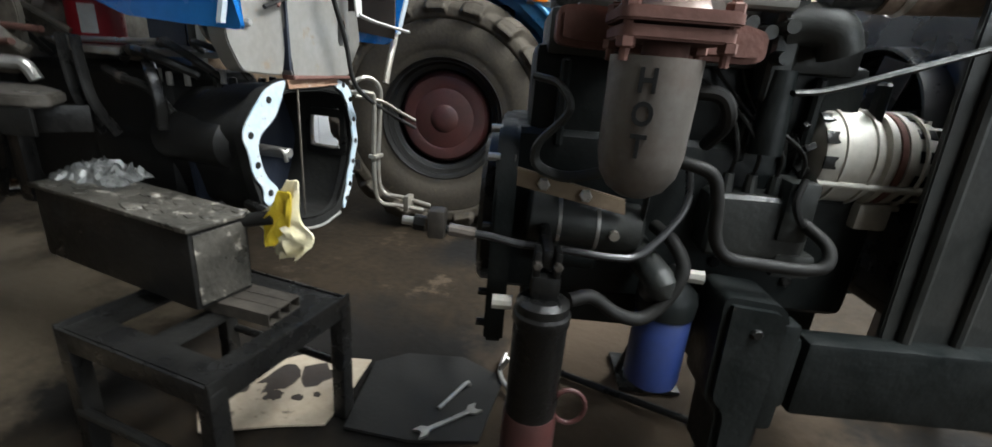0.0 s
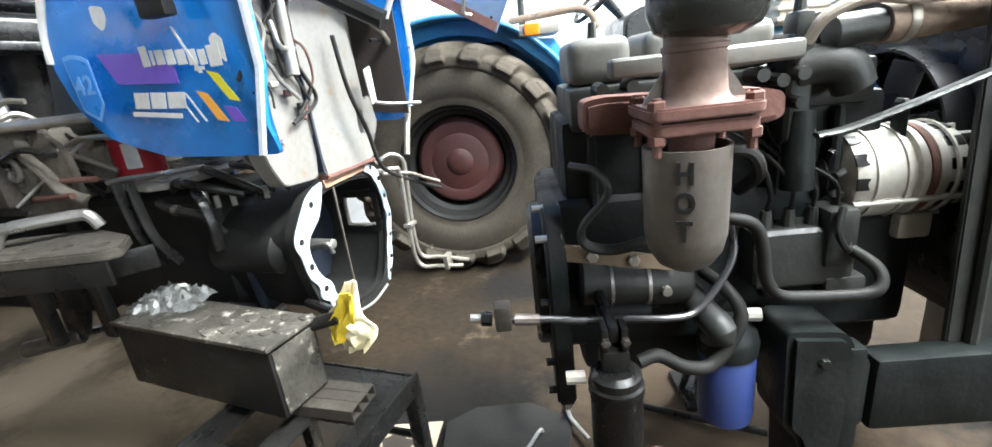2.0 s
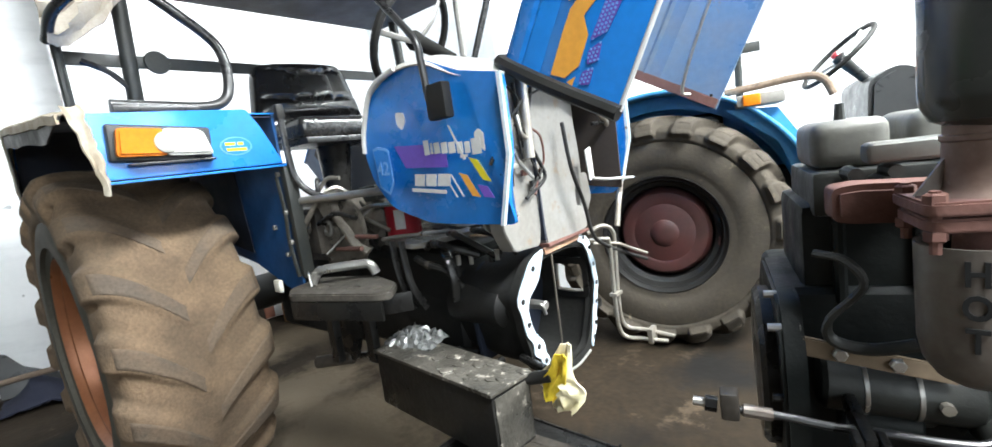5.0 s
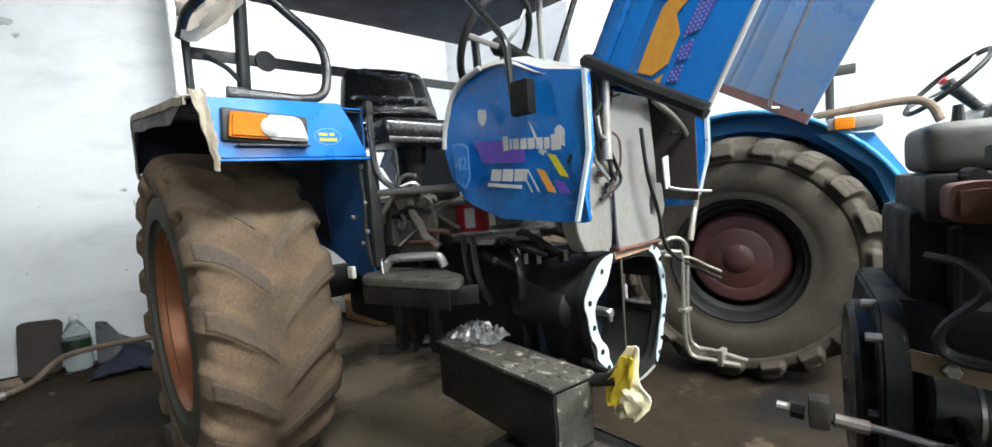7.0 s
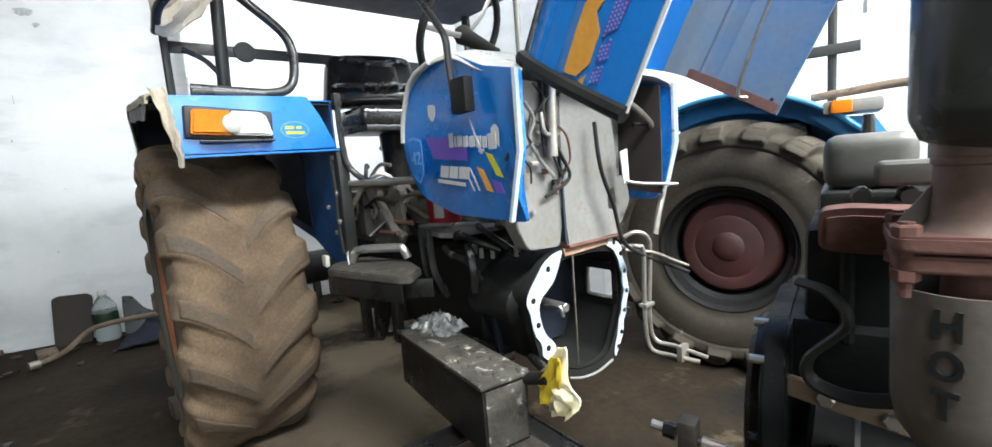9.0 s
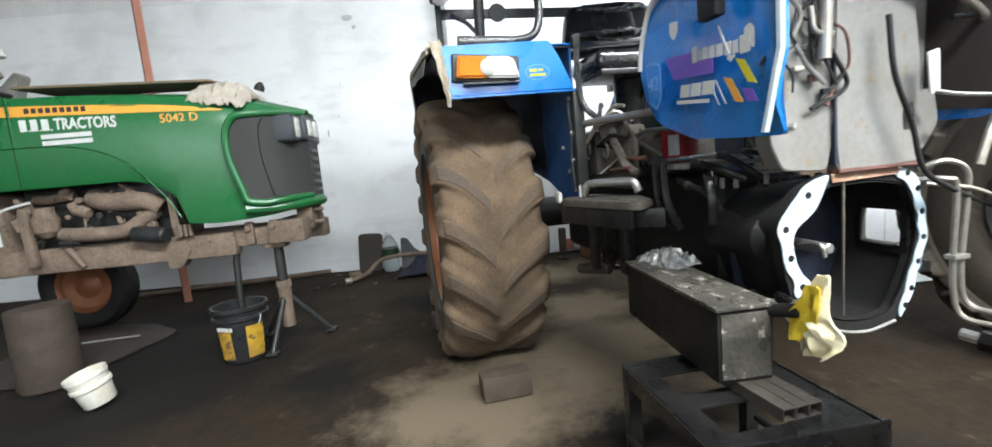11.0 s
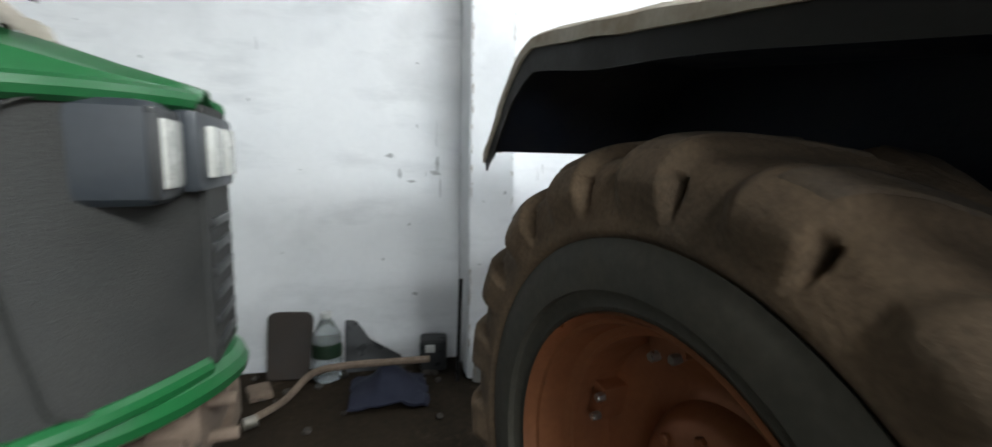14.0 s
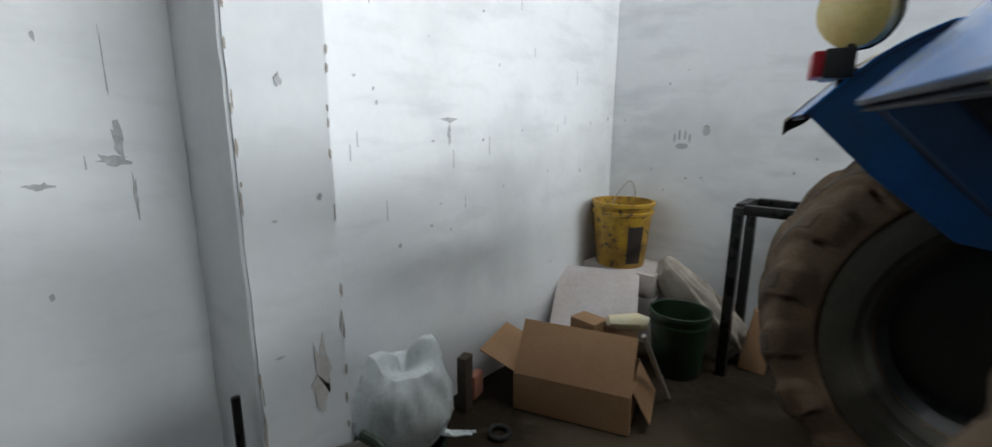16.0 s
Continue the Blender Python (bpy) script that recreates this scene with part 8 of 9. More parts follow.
part("lamp", box((0.48, -0.12, 1.33), (0.08, 0.06, 0.06), 0.012), AMBER, far, "orange indicator lamp")
part("arm_rail", tube([(0.36, -0.02, 1.39), (0.5, -0.02, 1.40), (0.72, -0.05, 1.41), (0.8, -0.06, 1.38), (0.84, -0.06, 1.3)], 0.02, 10), MUD, far, "brown worn arm rail")
fsw = part("steering_wheel", tube([(0.2 * math.cos(a * math.pi / 14), 0.2 * math.sin(a * math.pi / 14), 0) for a in range(28)], 0.013, 8, 0, None, True), RUBBER, far, "black steering wheel")
fsw.matrix_basis = pose(0.92, 0.25, 1.50, 8, -42, 0)
for a in (0.4, 2.5, 4.6):
    part("spoke", rod((0, 0, -0.03), (0.19 * math.cos(a), 0.19 * math.sin(a), 0), 0.008, None, 8), STEEL, fsw)
part("hub", lathe([(0, 0.01), (0.035, 0.0), (0.03, -0.06), (0.02, -0.25), (0, -0.25)], None, 16), PLASTIC_BLACK, fsw)
part("horn_button", lathe([(0, 0.03), (0.02, 0.026), (0.025, 0.01), (0, 0.01)], None, 16), RED, fsw)
part("dash", slab(rounded([(0.98, 0.9), (1.3, 0.9), (1.3, 1.32), (1.12, 1.4), (1.0, 1.34)], 0.04), -0.02, -0.62, "y", 0.02), PLASTIC_BLACK, far, "black dash cowling")
part("hood", box((1.75, 0.33, 1.05), (1.1, 0.5, 0.42), 0.08, None, None, 3), BLUE_FAR, far, "blue engine hood")
part("body", box((0.7, 0.4, 0.75), (1.6, 0.4, 0.4), 0.05, None, None, 2), ENGINE_DARK, far)
part("seat", box((0.15, 0.42, 1.25), (0.4, 0.46, 0.12), 0.04, None, None, 3), LEATHER, far)
part("axle", rod((0, 0.1, 0.66), (0, 1.2, 0.66), 0.09, None, 16), ENGINE_DARK, far)
part("canopy_post", rod((0.44, 0.12, 1.35), (0.44, 0.12, 2.3), 0.02, None, 10), ENGINE, far)
part("canopy_post", rod((1.3, 0.1, 1.3), (1.3, 0.1, 2.3), 0.02, None, 10), ENGINE, far)
part("canopy_rail", box((0.3, 0.1, 1.62), (0.5, 0.03, 0.05), 0.004), ENGINE, far)
part("canopy_rail", box((0.3, 0.1, 1.86), (0.5, 0.03, 0.04), 0.004), ENGINE, far)
part("canopy_beam", box((0.9, 0.35, 2.0), (1.2, 0.06, 0.06), 0.006, pose(0, 0, 0, 0, -4)), PLY, far, "brown timber beam of the canopy")
part("frame_upright", box((1.22, 0.0, 1.45), (0.03, 0.05, 0.36), 0.004), ENGINE, far)
part("frame_upright", box((1.32, 0.0, 1.45), (0.03, 0.05, 0.36), 0.004), ENGINE, far)
tank = thing("ribbed_tank", "cream ribbed plastic tank on the far tractor", "tank", FAR @ pose(2.05, 0.1, 1.26))
part("shell", box((0, 0, 0.11), (0.55, 0.4, 0.34), 0.02, None, None, 2), CREAM, tank)
for i in range(6):
    part("rib", box((0, 0, -0.03 + i * 0.055), (0.575, 0.425, 0.026), 0.008, None, None, 2), CREAM, tank)
copy_thing(far_wheel, FAR @ pose(0, 1.35, 0.66, 0, 0, 180))
for x in (1.5, 2.2):
    single("timber_block", box((0, 0, 0.3), (0.2, 0.5, 0.6), 0.01), WOOD, "dark timber block under the far tractor", "block", FAR @ pose(x, 0.38, 0))


# ==== loose things ====
# steel box on a low stand, beside the clutch housing
BOX = pose(-1.41, 1.345, 0, 0, 0, 5)
sb = thing("steel_box", "black oily steel box crusted with grease on top", "box", BOX)
part("body", roughen(box((0, 0, 0.5035), (0.6, 0.15, 0.193), 0.008, None, None, 2), 0.002, 9), BOX_BLACK, sb)
part("top_plate", roughen(box((0, 0, 0.604), (0.612, 0.162, 0.012), 0.004), 0.002, 12), stuff("caked_grease", (0.02, 0.02, 0.018), 0.42, 0, (0.075, 0.068, 0.056), 0.5, 9, 60, 0.5, (0.3, 0.275, 0.235), 0.57, rough_var=0.25, bump_dist=0.008), sb, "greasy lid with scraped patches")
part("end_plate", box((0.301, 0, 0.5035), (0.004, 0.13, 0.17), 0.001), bpy.data.materials["caked_grease"], sb, "scraped end plate")
part("drip", slab(rounded([(-0.21, 0.598), (-0.16, 0.598), (-0.172, 0.57), (-0.18, 0.5), (-0.19, 0.5), (-0.195, 0.57)], 0.008), -0.0775, -0.0745, "y"), MUD, sb, "tan run of dried grease")
part("filler", rod((0.29, 0.07, 0.585), (0.36, 0.1, 0.60), 0.018, None, 12), BLACK_IRON, sb)
gr_ = bmesh.new()
rnd = random.Random(11)
for i in range(60):
    x, y = rnd.uniform(-0.29, 0.29), rnd.uniform(-0.066, 0.066)
    r = rnd.uniform(0.006, 0.022)
    b_ = bmesh.new()
    bmesh.ops.create_icosphere(b_, subdivisions=1, radius=r, matrix=Matrix.Translation((x, y, 0.61)) @ Matrix.Diagonal((1.3, 1, 0.35, 1)))
    put(b_, None, gr_)
tagged(part("grease", roughen(gr_, 0.003, 60), bpy.data.materials["caked_grease"], sb), kind="stuff")
frows = []
for i in range(30):
    row = []
    for j in range(20):
        x, y = -0.1 + 0.2 * i / 29, -0.065 + 0.13 * j / 19
        edge = max(0.0, 1 - (x / 0.1) ** 2) * max(0.0, 1 - (y / 0.065) ** 2)
        row.append((x + 0.02 * noise.noise((i * 0.4, j * 0.4, 9)), y + 0.02 * noise.noise((i * 0.4, j * 0.4, 5)), 0.004 + 0.02 * edge ** 0.5 + 0.055 * edge ** 0.4 * abs(noise.noise((i * 0.36, j * 0.36, 2))) + 0.014 * edge * noise.noise((i * 0.9, j * 0.9, 7))))
    frows.append(row)
fo = drape(frows, 0.003)
foil = part("foil_bag", fo, FOIL, None, "", 0.35)
foil.matrix_basis = pose(-1.63, 1.375, 0.610, 0, 0, 20)
tagged(foil, "crumpled silvery bag lying on the steel box", "bag")
stand_ = thing("box_stand", "low black welded stand of angle iron with a holed top plate", "stand", pose(-1.13, 1.35, 0, 0, 0, 8))
hole_a, hole_b = [(-0.15, -0.13), (-0.03, -0.13), (-0.03, 0.1), (-0.15, 0.1)], [(0.04, -0.13), (0.16, -0.13), (0.16, 0.02), (0.04, 0.02)]
part("top_plate", slab([(-0.22, -0.2), (0.22, -0.2), (0.22, 0.2), (-0.22, 0.2)], 0.362, 0.374, "z", 0.003, None, None, [hole_a, hole_b]), BLACK_IRON, stand_, "greasy plate with cut openings")
for y in (-0.205, 0.205):
    part("angle_rail", box((0, y, 0.352), (0.46, 0.008, 0.05), 0.002), BLACK_IRON, stand_)
    part("lower_rail", rod((-0.21, y, 0.16), (0.21, y, 0.16), 0.012, None, 10), BLACK_IRON, stand_)
for x in (-0.225, 0.225):
    part("angle_rail", box((x, 0, 0.356), (0.008, 0.42, 0.06), 0.002), BLACK_IRON, stand_)
    for y in (-0.19, 0.19):
        part("leg", box((x * 0.94, y, 0.18), (0.04, 0.04, 0.36), 0.004), BLACK_IRON, stand_)
pack = thing("tube_packing", "three welded square steel tubes packed under the box", "packing", pose(-1.10, 1.405, 0.3742, 0, 0, 12))
for i in range(3):
    part("tube", slab([(-0.054 + i * 0.036, 0.0), (-0.018 + i * 0.036, 0.0), (-0.018 + i * 0.036, 0.032), (-0.054 + i * 0.036, 0.032)], -0.12, 0.12, "x", 0.001, None, None, [[(-0.051 + i * 0.036, 0.003), (-0.021 + i * 0.036, 0.003), (-0.021 + i * 0.036, 0.029), (-0.051 + i * 0.036, 0.029)]]), GRIMY_STEP, pack)
# rag on the pipe stub
RAG_PLACE = REAR @ pose(0.0, -0.27, 0.0)
rag = thing("rag", "white rag stained bright yellow, tucked on a pipe stub", "rag", RAG_PLACE)


def rag_sheet(edges, lift, seed):
    """A hanging crumpled cloth between a left and a right edge, from its tip down."""
    rows = []
    for i in range(15):
        t = i / 14 * (len(edges) - 1)
        k = min(int(t), len(edges) - 2)
        f = t - k
        (z0, a0, b0), (z1, a1, b1) = edges[k], edges[k + 1]
        z, a, b = z0 + (z1 - z0) * f, a0 + (a1 - a0) * f, b0 + (b1 - b0) * f
        rows.append([(a + (b - a) * j / 9, -lift - (b - a) * 0.16 * math.sin(j * 0.9 + i * 0.35 + seed) - (b - a) * 0.06 * math.sin(j * 2.1 - i * 0.8), z) for j in range(10)])
    return roughen(drape(rows, 0.005, (0, 1, 0)), 0.006, 22, seed)


part("white_cloth", rag_sheet([(0.70, 0.182, 0.212), (0.64, 0.14, 0.205), (0.59, 0.085, 0.2), (0.555, 0.098, 0.225), (0.52, 0.115, 0.222), (0.492, 0.125, 0.19)], 0.0, 0.0), RAG, rag)
part("yellow_cloth", rag_sheet([(0.675, 0.17, 0.207), (0.63, 0.15, 0.203), (0.585, 0.12, 0.185), (0.55, 0.108, 0.165), (0.525, 0.115, 0.145)], 0.02, 0.0), RAG_YELLOW, rag, "yellow oil-stained cloth")
single("pipe_stub", rod((-0.04, -0.17, 0.575), (0.16, -0.255, 0.585), 0.014, None, 10), BLACK_IRON, "short black pipe stub with the rag", "pipe", REAR)

# chocks and planks
single("wheel_chock", roughen(box((0, 0, 0.055), (0.11, 0.22, 0.11), 0.01), 0.003, 9), WOOD, "dark timber chock before the rear tyre", "chock", pose(-1.955, 0.75, 0, 0, 0, 12))
single("wheel_chock", roughen(box((0, 0, 0.05), (0.12, 0.1, 0.1), 0.01), 0.003, 9), WOOD, "dark timber chock behind the rear tyre", "chock", pose(-2.93, 0.36, 0, 0, 0, 20))
# near floor: cardboard, mat, tools
CARD = [(-1.36, 1.39), (-1.38, 1.5), (-1.31, 1.58), (-1.25, 1.69), (-1.05, 1.79), (-1.0, 1.66), (-0.95, 1.5), (-1.06, 1.42), (-1.2, 1.3)]
card = slab(CARD, 0.005, 0.011, "z")
cb_ = single("cardboard_sheet", card, CARD_PALE, "flattened pale cardboard sheet with black oil blotches on the floor", "cardboard")
ro = random.Random(8)
for cx, cy, r_ in ((-1.21, 1.57, 0.075), (-1.13, 1.64, 0.06), (-1.16, 1.5, 0.03), (-1.06, 1.57, 0.014), (-1.1, 1.53, 0.018), (-1.26, 1.47, 0.02)):
    part("oil_blotch", slab([(cx + r_ * math.cos(k * 0.4488) * ro.uniform(0.55, 1.2), cy + r_ * math.sin(k * 0.4488) * ro.uniform(0.55, 1.2)) for k in range(14)], 0.0115, 0.0122, "z"), DARK_BOARD, cb_)
mat_ = slab([(-1.03, 1.79), (-0.97, 1.89), (-0.80, 1.98), (-0.63, 1.96), (-0.56, 1.68), (-0.72, 1.58), (-0.9, 1.52)], 0.004, 0.013, "z")
single("rubber_mat", mat_, RUBBER, "black oily mat on the floor", "mat")
wr = thing("spanner", "bright steel open-ended spanner on the black mat", "spanner", pose(-0.668, 1.695, 0.0145, 0, 0, 65))
part("shank", box((0, 0, 0.005), (0.14, 0.014, 0.007), 0.002), STEEL, wr)
for s in (-1, 1):
    part("jaw", slab([(s * x, y) for x, y in ((0.065, 0.008), (0.08, 0.02), (0.105, 0.018), (0.09, 0.006), (0.09, -0.006), (0.105, -0.018), (0.08, -0.02), (0.065, -0.008))], 0.001, 0.009, "z"), STEEL, wr)
lw = thing("wheel_wrench", "bent chrome socket wrench on the floor", "wrench", pose(-0.64, 1.955, 0.014, 0, 0, -40))
part("bar", tube([(-0.1, 0.06, 0.012), (-0.06, 0.03, 0.008), (0.0, 0.0, 0.006), (0.12, 0.0, 0.006)], 0.008, 8), STEEL, lw)
part("handle", rod((-0.03, 0.01, 0.008), (-0.01, 0.03, 0.06), 0.008, None, 8), STEEL, lw)
single("pin", tube([(-0.70, 1.86, 0.02), (-0.70, 1.84, 0.04), (-0.71, 1.78, 0.03), (-0.72, 1.72, 0.02)], 0.006, 8), STEEL, "small bright steel pin on the mat", "pin")
single("steel_rod", rod((-0.50, 2.09, 0.016), (-0.06, 2.10, 0.016), 0.012, None, 10), BLACK_IRON, "long dark steel rod on the floor", "rod")
single("drip_tray", slab(rounded([(0.69, 2.62), (1.1, 2.62), (1.1, 3.0), (0.69, 3.0)], 0.05), 0.004, 0.03, "z", 0.006), CREAM, "cream dirty drip tray on the floor", "tray")

# by the west wall
bd = slab(rounded([(-0.13, 0), (0.11, 0.0), (0.14, 0.37), (0.11, 0.40), (-0.08, 0.41), (-0.12, 0.39)], 0.03), 0, 0.025, "x", 0.004)
single("seat_board", bd, DARK_BOARD, "grimy dark brown board leaning on the wall", "board", pose(-4.93, -0.59, 0.0, 0, -10, 0))
bt = thing("water_bottle", "clear plastic water bottle with a dark label", "bottle", pose(-4.90, -0.37, 0) @ Matrix.Diagonal((2.0, 2.0, 1.25, 1)))
part("body", lathe([(0, 0.004), (0.038, 0.0), (0.043, 0.01), (0.043, 0.09), (0.04, 0.1), (0.043, 0.11), (0.043, 0.2), (0.04, 0.225), (0.022, 0.28), (0.014, 0.295), (0.014, 0.31), (0, 0.31)], None, 24), BOTTLE, bt)
part("cap", lathe([(0, 0.335), (0.015, 0.334), (0.017, 0.325), (0.017, 0.308), (0, 0.308)], None, 16), PALE, bt)
part("label", lathe([(0.0435, 0.12), (0.0438, 0.125), (0.0438, 0.185), (0.0435, 0.19)], None, 24), PLASTIC_GREEN, bt)
single("bent_plate", slab(rounded([(-0.15, 0), (0.2, 0), (0.2, 0.08), (0.0, 0.2), (-0.08, 0.32), (-0.15, 0.33)], 0.02), 0, 0.012, "x", 0.003), PLASTIC_BLACK, "dark broken plastic panel against the wall", "panel", pose(-4.95, -0.12, 0, 0, -12, 0))
nv = sheet([[(-0.2 + 0.035 * i, -0.2 + 0.035 * j, 0.02 + 0.16 * math.exp(-((i - 5.5) ** 2 + (j - 6) ** 2) / 14) + 0.03 * noise.noise((i * 0.5, j * 0.5, 3))) for j in range(13)] for i in range(12)], 0.012)
single("navy_cloth", roughen(nv, 0.02, 12), CLOTH_NAVY, "navy cloth heaped on the floor", "cloth", pose(-4.62, -0.02, 0.0))
single("branch", tube([(-4.42, -0.72, 0.02), (-4.55, -0.56, 0.05), (-4.62, -0.42, 0.16), (-4.6, -0.25, 0.2), (-4.58, 0.0, 0.21), (-4.6, 0.22, 0.2)], 0.02, 8), MUD, "bent dusty pipe lying over the cloth", "pipe")
bx = thing("switch_box", "small black box with a white label", "box", pose(-4.93, 0.28, 0, 0, 0, -8))
part("case", box((0, 0, 0.1), (0.14, 0.17, 0.2), 0.02, None, None, 3), PLASTIC_BLACK, bx)
part("label", box((0.071, -0.02, 0.15), (0.004, 0.06, 0.05), 0.001), PALE, bx)
single("iron_bar", rod((-4.70, 0.40, 0.0), (-4.78, 0.43, 0.62), 0.012, None, 8), BLACK_IRON, "black iron bar leaning on the pillar", "bar")
rb = random.Random(5)
rub = bmesh.new()
for i in range(46):
    x, y = rb.uniform(-4.98, -4.3), rb.uniform(-1.0, 0.3)
    if rb.random() < 0.4:
        x, y = rb.uniform(-4.98, -4.75), rb.uniform(-2.9, 1.4)
    b_ = bmesh.new()
    bmesh.ops.create_icosphere(b_, subdivisions=1, radius=rb.uniform(0.008, 0.03), matrix=Matrix.Translation((x, y, 0.006)) @ Matrix.Diagonal((1.4, 1, 0.5, 1)))
    put(b_, None, rub)
tagged(part("rubble", roughen(rub, 0.008, 40), GRIMY_STEP), "dusty scraps and rubble along the wall base", "rubble", kind="stuff")
single("dust_pan", box((0, 0, 0.02), (0.16, 0.12, 0.04), 0.01), MUD, "flat rusty scrap plate on the floor", "scrap", pose(-4.75, -0.72, 0, 0, 0, 20))
single("small_can", lathe([(0, 0), (0.03, 0), (0.031, 0.06), (0, 0.062)], pose(0, 0, 0.031, 90, 0, 30), 16), ZINC, "small dirty tin lying on the floor", "tin", pose(-4.42, -0.66, 0))

# in the corner
bucket("tub", "dark green plastic tub under the white bag", pose(-4.80, 0.985, 0), 0.15, 0.17, 0.17, PLASTIC_GREEN, None, 0.008, False)
bg = lathe([(0, 0.0), (0.13, 0.0), (0.17, 0.04), (0.195, 0.12), (0.19, 0.2), (0.165, 0.27), (0.13, 0.315), (0.09, 0.32), (0.04, 0.295), (0, 0.28)], None, 48)
bmesh.ops.subdivide_edges(bg, edges=bg.edges[:], cuts=1, use_grid_fill=True)
for v in bg.verts:
    a = math.atan2(v.co.y, v.co.x)
    if v.co.z > 0.2:
        ear = max(0, math.cos(a - 1.3)) ** 8 + 0.9 * max(0, math.cos(a + 1.7)) ** 8
        v.co.z += ear * 0.085 * min(1, (v.co.z - 0.2) / 0.1)
    n3 = noise.noise(Vector((v.co.x * 9, v.co.y * 9, v.co.z * 5)))
    n4 = abs(noise.noise(Vector((v.co.x * 14 + 5, v.co.y * 14, v.co.z * 9))))
    n5 = abs(noise.noise(Vector((v.co.x * 30 + 5, v.co.y * 30, v.co.z * 22))))
    k = 1 + 0.08 * n3 - 0.16 * n4 - 0.02 * n5
    v.co.x *= k * 0.9
    v.co.y *= k
bag_ = single("plastic_bag", bg, BAG, "full crumpled white plastic bag beside the pillar", "bag", pose(-4.79, 1.0, 0.165))
tail = [[(0.09 + 0.10 * i / 8 + 0.012 * noise.noise((i * 0.7, j * 0.9, 3)), 0.07 + 0.11 * i / 8 + (0.05 - 0.02 * i / 8) * (j / 5 - 0.5), 0.03 - 0.012 * (i / 8) + 0.022 * abs(noise.noise((i * 0.8, j * 0.9, 8)))) for j in range(6)] for i in range(9)]
part("loose_corner", drape(tail, 0.004), BAG, bag_, "loose twisted corner of the bag")
CART = pose(-4.4975, 1.708, 0, 0, 0, 17.7)
ct = thing("carton", "opened brown cardboard carton with its long flap raised", "carton", CART)
part("front", roughen(box((0, 0.0, 0.097), (0.545, 0.006, 0.186), 0.001), 0.002, 5), CARDBOARD, ct)
part("back", box((0, 0.38, 0.097), (0.545, 0.006, 0.186), 0.001), CARDBOARD, ct)
part("side", box((-0.27, 0.19, 0.097), (0.006, 0.374, 0.186), 0.001), CARDBOARD, ct)
part("side", box((0.27, 0.19, 0.097), (0.006, 0.374, 0.186), 0.001), CARDBOARD, ct)
part("bottom", box((0, 0.19, 0.005), (0.53, 0.37, 0.006)), CARDBOARD, ct)
part("flap", roughen(box((0, 0, 0.132), (0.545, 0.006, 0.264), 0.001, pose(0, -0.002, 0.191, -37, 0, 0)), 0.003, 4), CARDBOARD, ct, "lighter front flap leaning back")
part("flap", box((0, 0, 0.10), (0.006, 0.36, 0.20), 0.001, pose(-0.272, 0.19, 0.192, 0, -68, 0)), CARDBOARD, ct)
part("flap", box((0, 0, 0.08), (0.006, 0.3, 0.16), 0.001, pose(0.273, 0.2, 0.19, 0, 150, 0)), CARDBOARD, ct)
single("inner_carton", box((0, 0, 0.2), (0.15, 0.11, 0.4), 0.004), CARDBOARD, "small brown carton standing in the bigger carton", "carton", CART @ pose(0.02, 0.285, 0.009, 0, 0, -25))
single("inner_carton", box((0, 0, 0.185), (0.17, 0.09, 0.37), 0.004), CARDBOARD, "small brown carton standing in the bigger carton", "carton", CART @ pose(0.17, 0.32, 0.009, 0, 0, 4))
for i, z in enumerate((0.0, 0.15, 0.3)):
    single("flat_carton", box((0, 0, 0.075), (0.5, 0.34, 0.148), 0.006), CARD_WHITE, "whitish cardboard box stacked in the corner", "carton", pose(-4.78, 2.87 + 0.006 * i, z, 0, 0, 3 - 2 * i), "whitish boxes in the corner")
lean = box((0, 0, 0.33), (0.5, 0.05, 0.66), 0.006)
single("carton_sheet", lean, CARD_WHITE, "folded whitish carton leaning on the boxes", "carton", pose(-4.66, 2.17, 0.03, -52, 0, 24))
yb = bucket("grease_bucket", "grimy yellow plastic bucket standing on the boxes", pose(-4.83, 2.85, 0.4501), 0.155, 0.19, 0.42, PLASTIC_YELLOW, [(-0.9, -0.3, DARK_BOARD)], 0.012, False)
part("handle", tube([(0.0, -0.185, 0.39), (0.03, -0.12, 0.5), (0.04, -0.02, 0.55), (0.03, 0.08, 0.51), (0.0, 0.185, 0.39)], 0.003, 6), ZINC, yb, "thin wire handle")
bucket("green_bucket", "dark green plastic bucket on the floor", pose(-4.30, 2.52, 0), 0.13, 0.155, 0.36, PLASTIC_GREEN, None, 0.01, False)
sk = lathe([(0, 0), (0.12, 0.0), (0.15, 0.05), (0.14, 0.25), (0.1, 0.42), (0.04, 0.48), (0, 0.47)], None, 40)
bmesh.ops.subdivide_edges(sk, edges=sk.edges[:], cuts=2, use_grid_fill=True)
for v in sk.verts:
    fold = abs(noise.noise(Vector((v.co.x * 11, v.co.y * 11, v.co.z * 6 + 3)))) + 0.5 * abs(noise.noise(Vector((v.co.x * 24, v.co.y * 24, v.co.z * 14))))
    v.co.x *= 1.08 - 0.42 * fold
    v.co.y *= 1.08 - 0.42 * fold
bmesh.ops.transform(sk, matrix=Matrix.Diagonal((1, 0.6, 1, 1)), verts=sk.verts)
single("sack", roughen(sk, 0.022, 7), CLOTH, "dirty pale woven sack slumped against the wall", "sack", pose(-4.10, 2.84, 0.03, 4, -40, 0) @ Matrix.Diagonal((1.15, 1, 1.4, 1)))
fr_ = thing("welded_stand", "black square-tube steel stand in the corner", "stand", pose(-3.84, 2.78, 0))
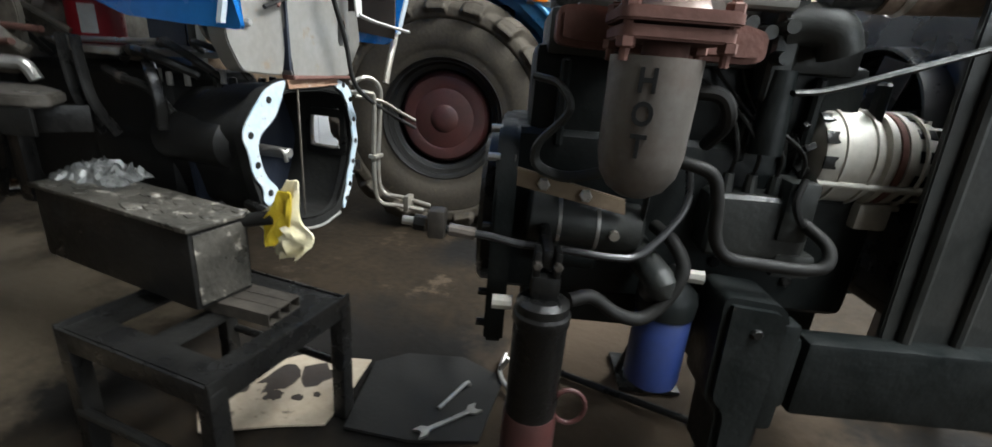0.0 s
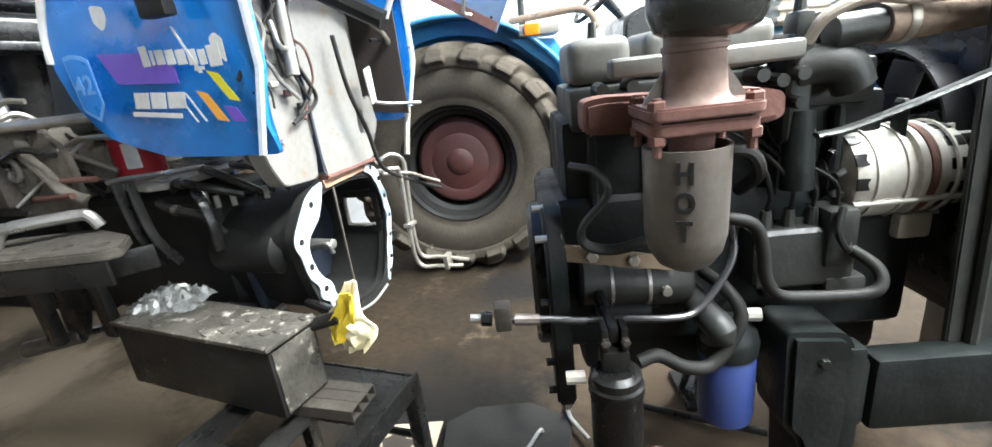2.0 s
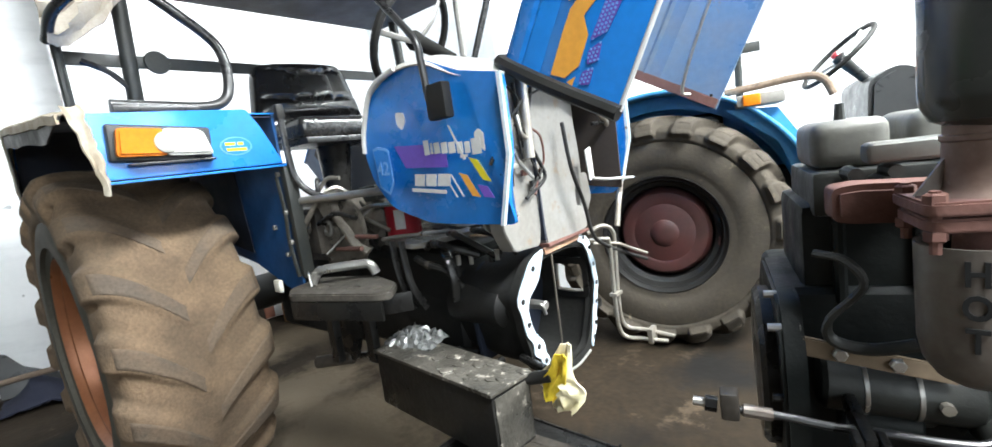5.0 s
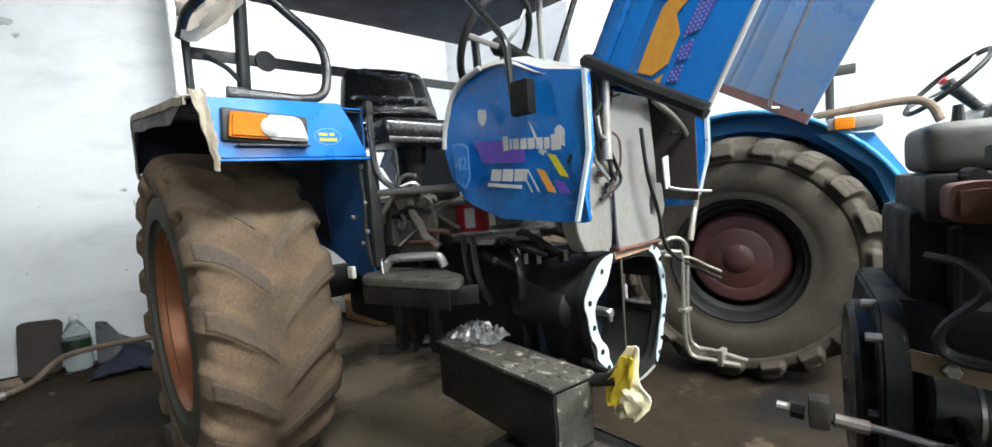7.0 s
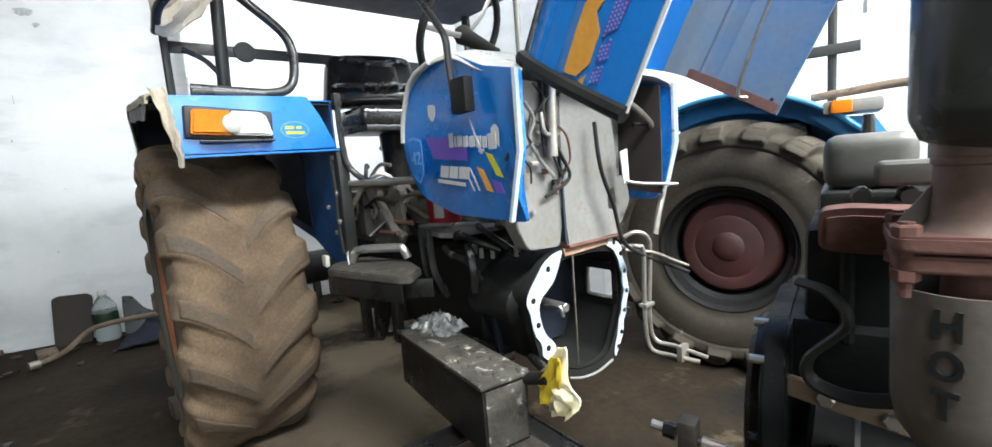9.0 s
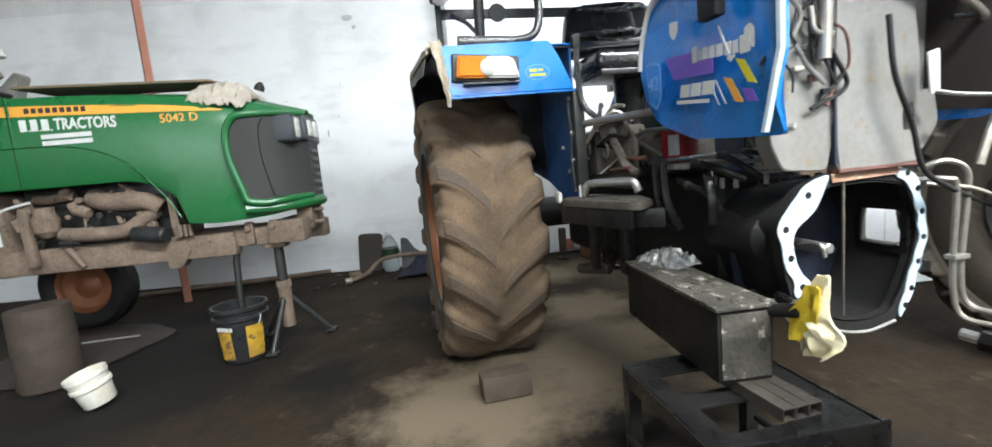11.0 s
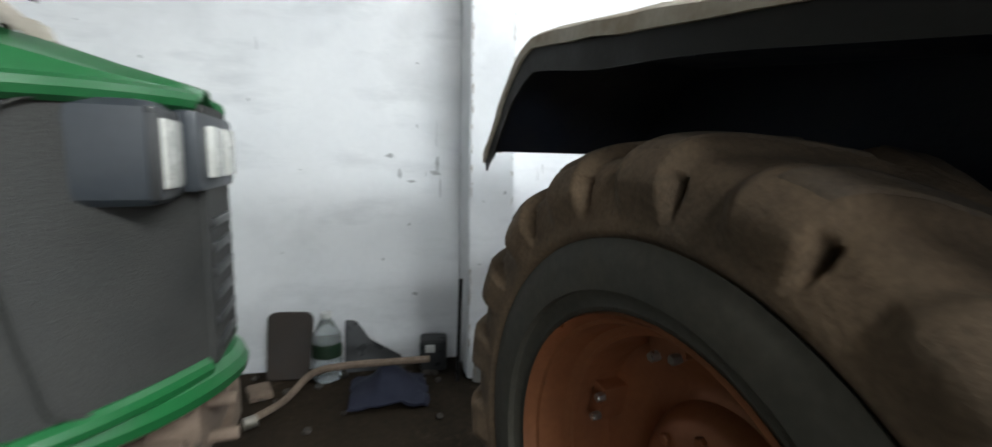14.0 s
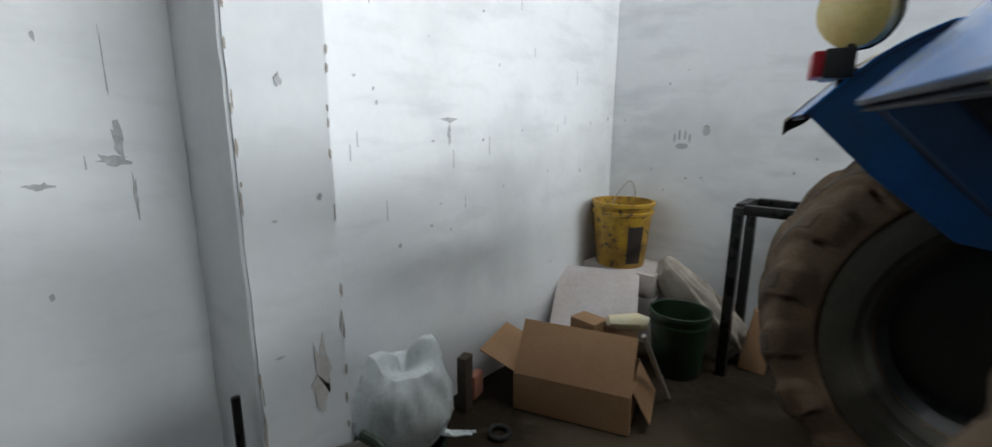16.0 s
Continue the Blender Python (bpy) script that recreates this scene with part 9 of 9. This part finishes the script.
for x in (-0.25, 0.25):
    for y in (-0.15, 0.15):
        part("leg", box((x, y, 0.47), (0.05, 0.05, 0.94), 0.004), BLACK_IRON, fr_)
    part("rail", box((x, 0, 0.93), (0.05, 0.25, 0.05), 0.004), BLACK_IRON, fr_)
    part("rail", box((x, 0, 0.1), (0.04, 0.25, 0.04), 0.004), BLACK_IRON, fr_)
for y in (-0.15, 0.15):
    part("rail", box((0, y, 0.93), (0.45, 0.05, 0.05), 0.004), BLACK_IRON, fr_)
single("torn_carton", roughen(box((0, 0, 0.17), (0.14, 0.08, 0.34), 0.006), 0.02, 9), CARDBOARD, "crushed brown carton leaning on the steel stand", "carton", pose(-3.975, 2.80, 0.0, -8, 10, 10))
single("glove", roughen(lathe([(0, -0.1), (0.03, -0.09), (0.035, -0.02), (0.045, 0.05), (0.03, 0.1), (0, 0.105)], pose(0, 0, 0.03, 0, 90, 20), 14), 0.012, 26), RAG, "pale work glove lying on the carton", "glove", CART @ pose(0.2, 0.31, 0.376))
single("stick", rod((-4.265, 1.945, 0.42), (-4.215, 2.19, 0.012), 0.012, None, 8), CLOTH, "pale wooden stick leaning on the carton", "stick")
single("ring", tube([(0.045 * math.cos(i * math.pi / 10), 0.045 * math.sin(i * math.pi / 10), 0.012) for i in range(20)], 0.012, 8, 0, None, True), RUBBER, "black rubber ring on the floor", "ring", pose(-4.68, 1.43, 0))
single("brown_bottle", lathe([(0, 0), (0.035, 0), (0.038, 0.01), (0.038, 0.16), (0.016, 0.22), (0.016, 0.26), (0, 0.26)], None, 18), DARK_BOARD, "dark brown bottle by the wall", "bottle", pose(-4.95, 1.29, 0))
tm = thing("timber_offcut", "reddish timber offcut standing by the wall", "timber", pose(-4.93, 1.47, 0, 0, 0, 15))
part("post", box((0, 0, 0.14), (0.05, 0.07, 0.28), 0.006), WOOD, tm)
part("cleat", box((0.02, 0.07, 0.1), (0.04, 0.09, 0.12), 0.006), RED_OXIDE, tm)
ch = thing("folding_seat", "slatted grey metal folding seat with an olive tube leg", "seat", pose(-4.55, 0.58, 0, 0, 0, -20))
part("panel", slab(rounded([(-0.13, 0), (0.1, 0), (0.13, 0.38), (-0.1, 0.38)], 0.02), 0, 0.012, "x", 0.002, pose(-0.08, 0, 0, 0, -14, 0), None, [[(-0.08, 0.08 + 0.07 * k), (0.07, 0.08 + 0.07 * k), (0.07, 0.11 + 0.07 * k), (-0.08, 0.11 + 0.07 * k)] for k in range(4)]), GREY_PLATE, ch)
part("leg", tube([(-0.12, 0.1, 0.42), (-0.05, 0.14, 0.4), (0.02, 0.17, 0.3), (0.04, 0.18, 0.01)], 0.017, 10), PLASTIC_GREEN, ch)
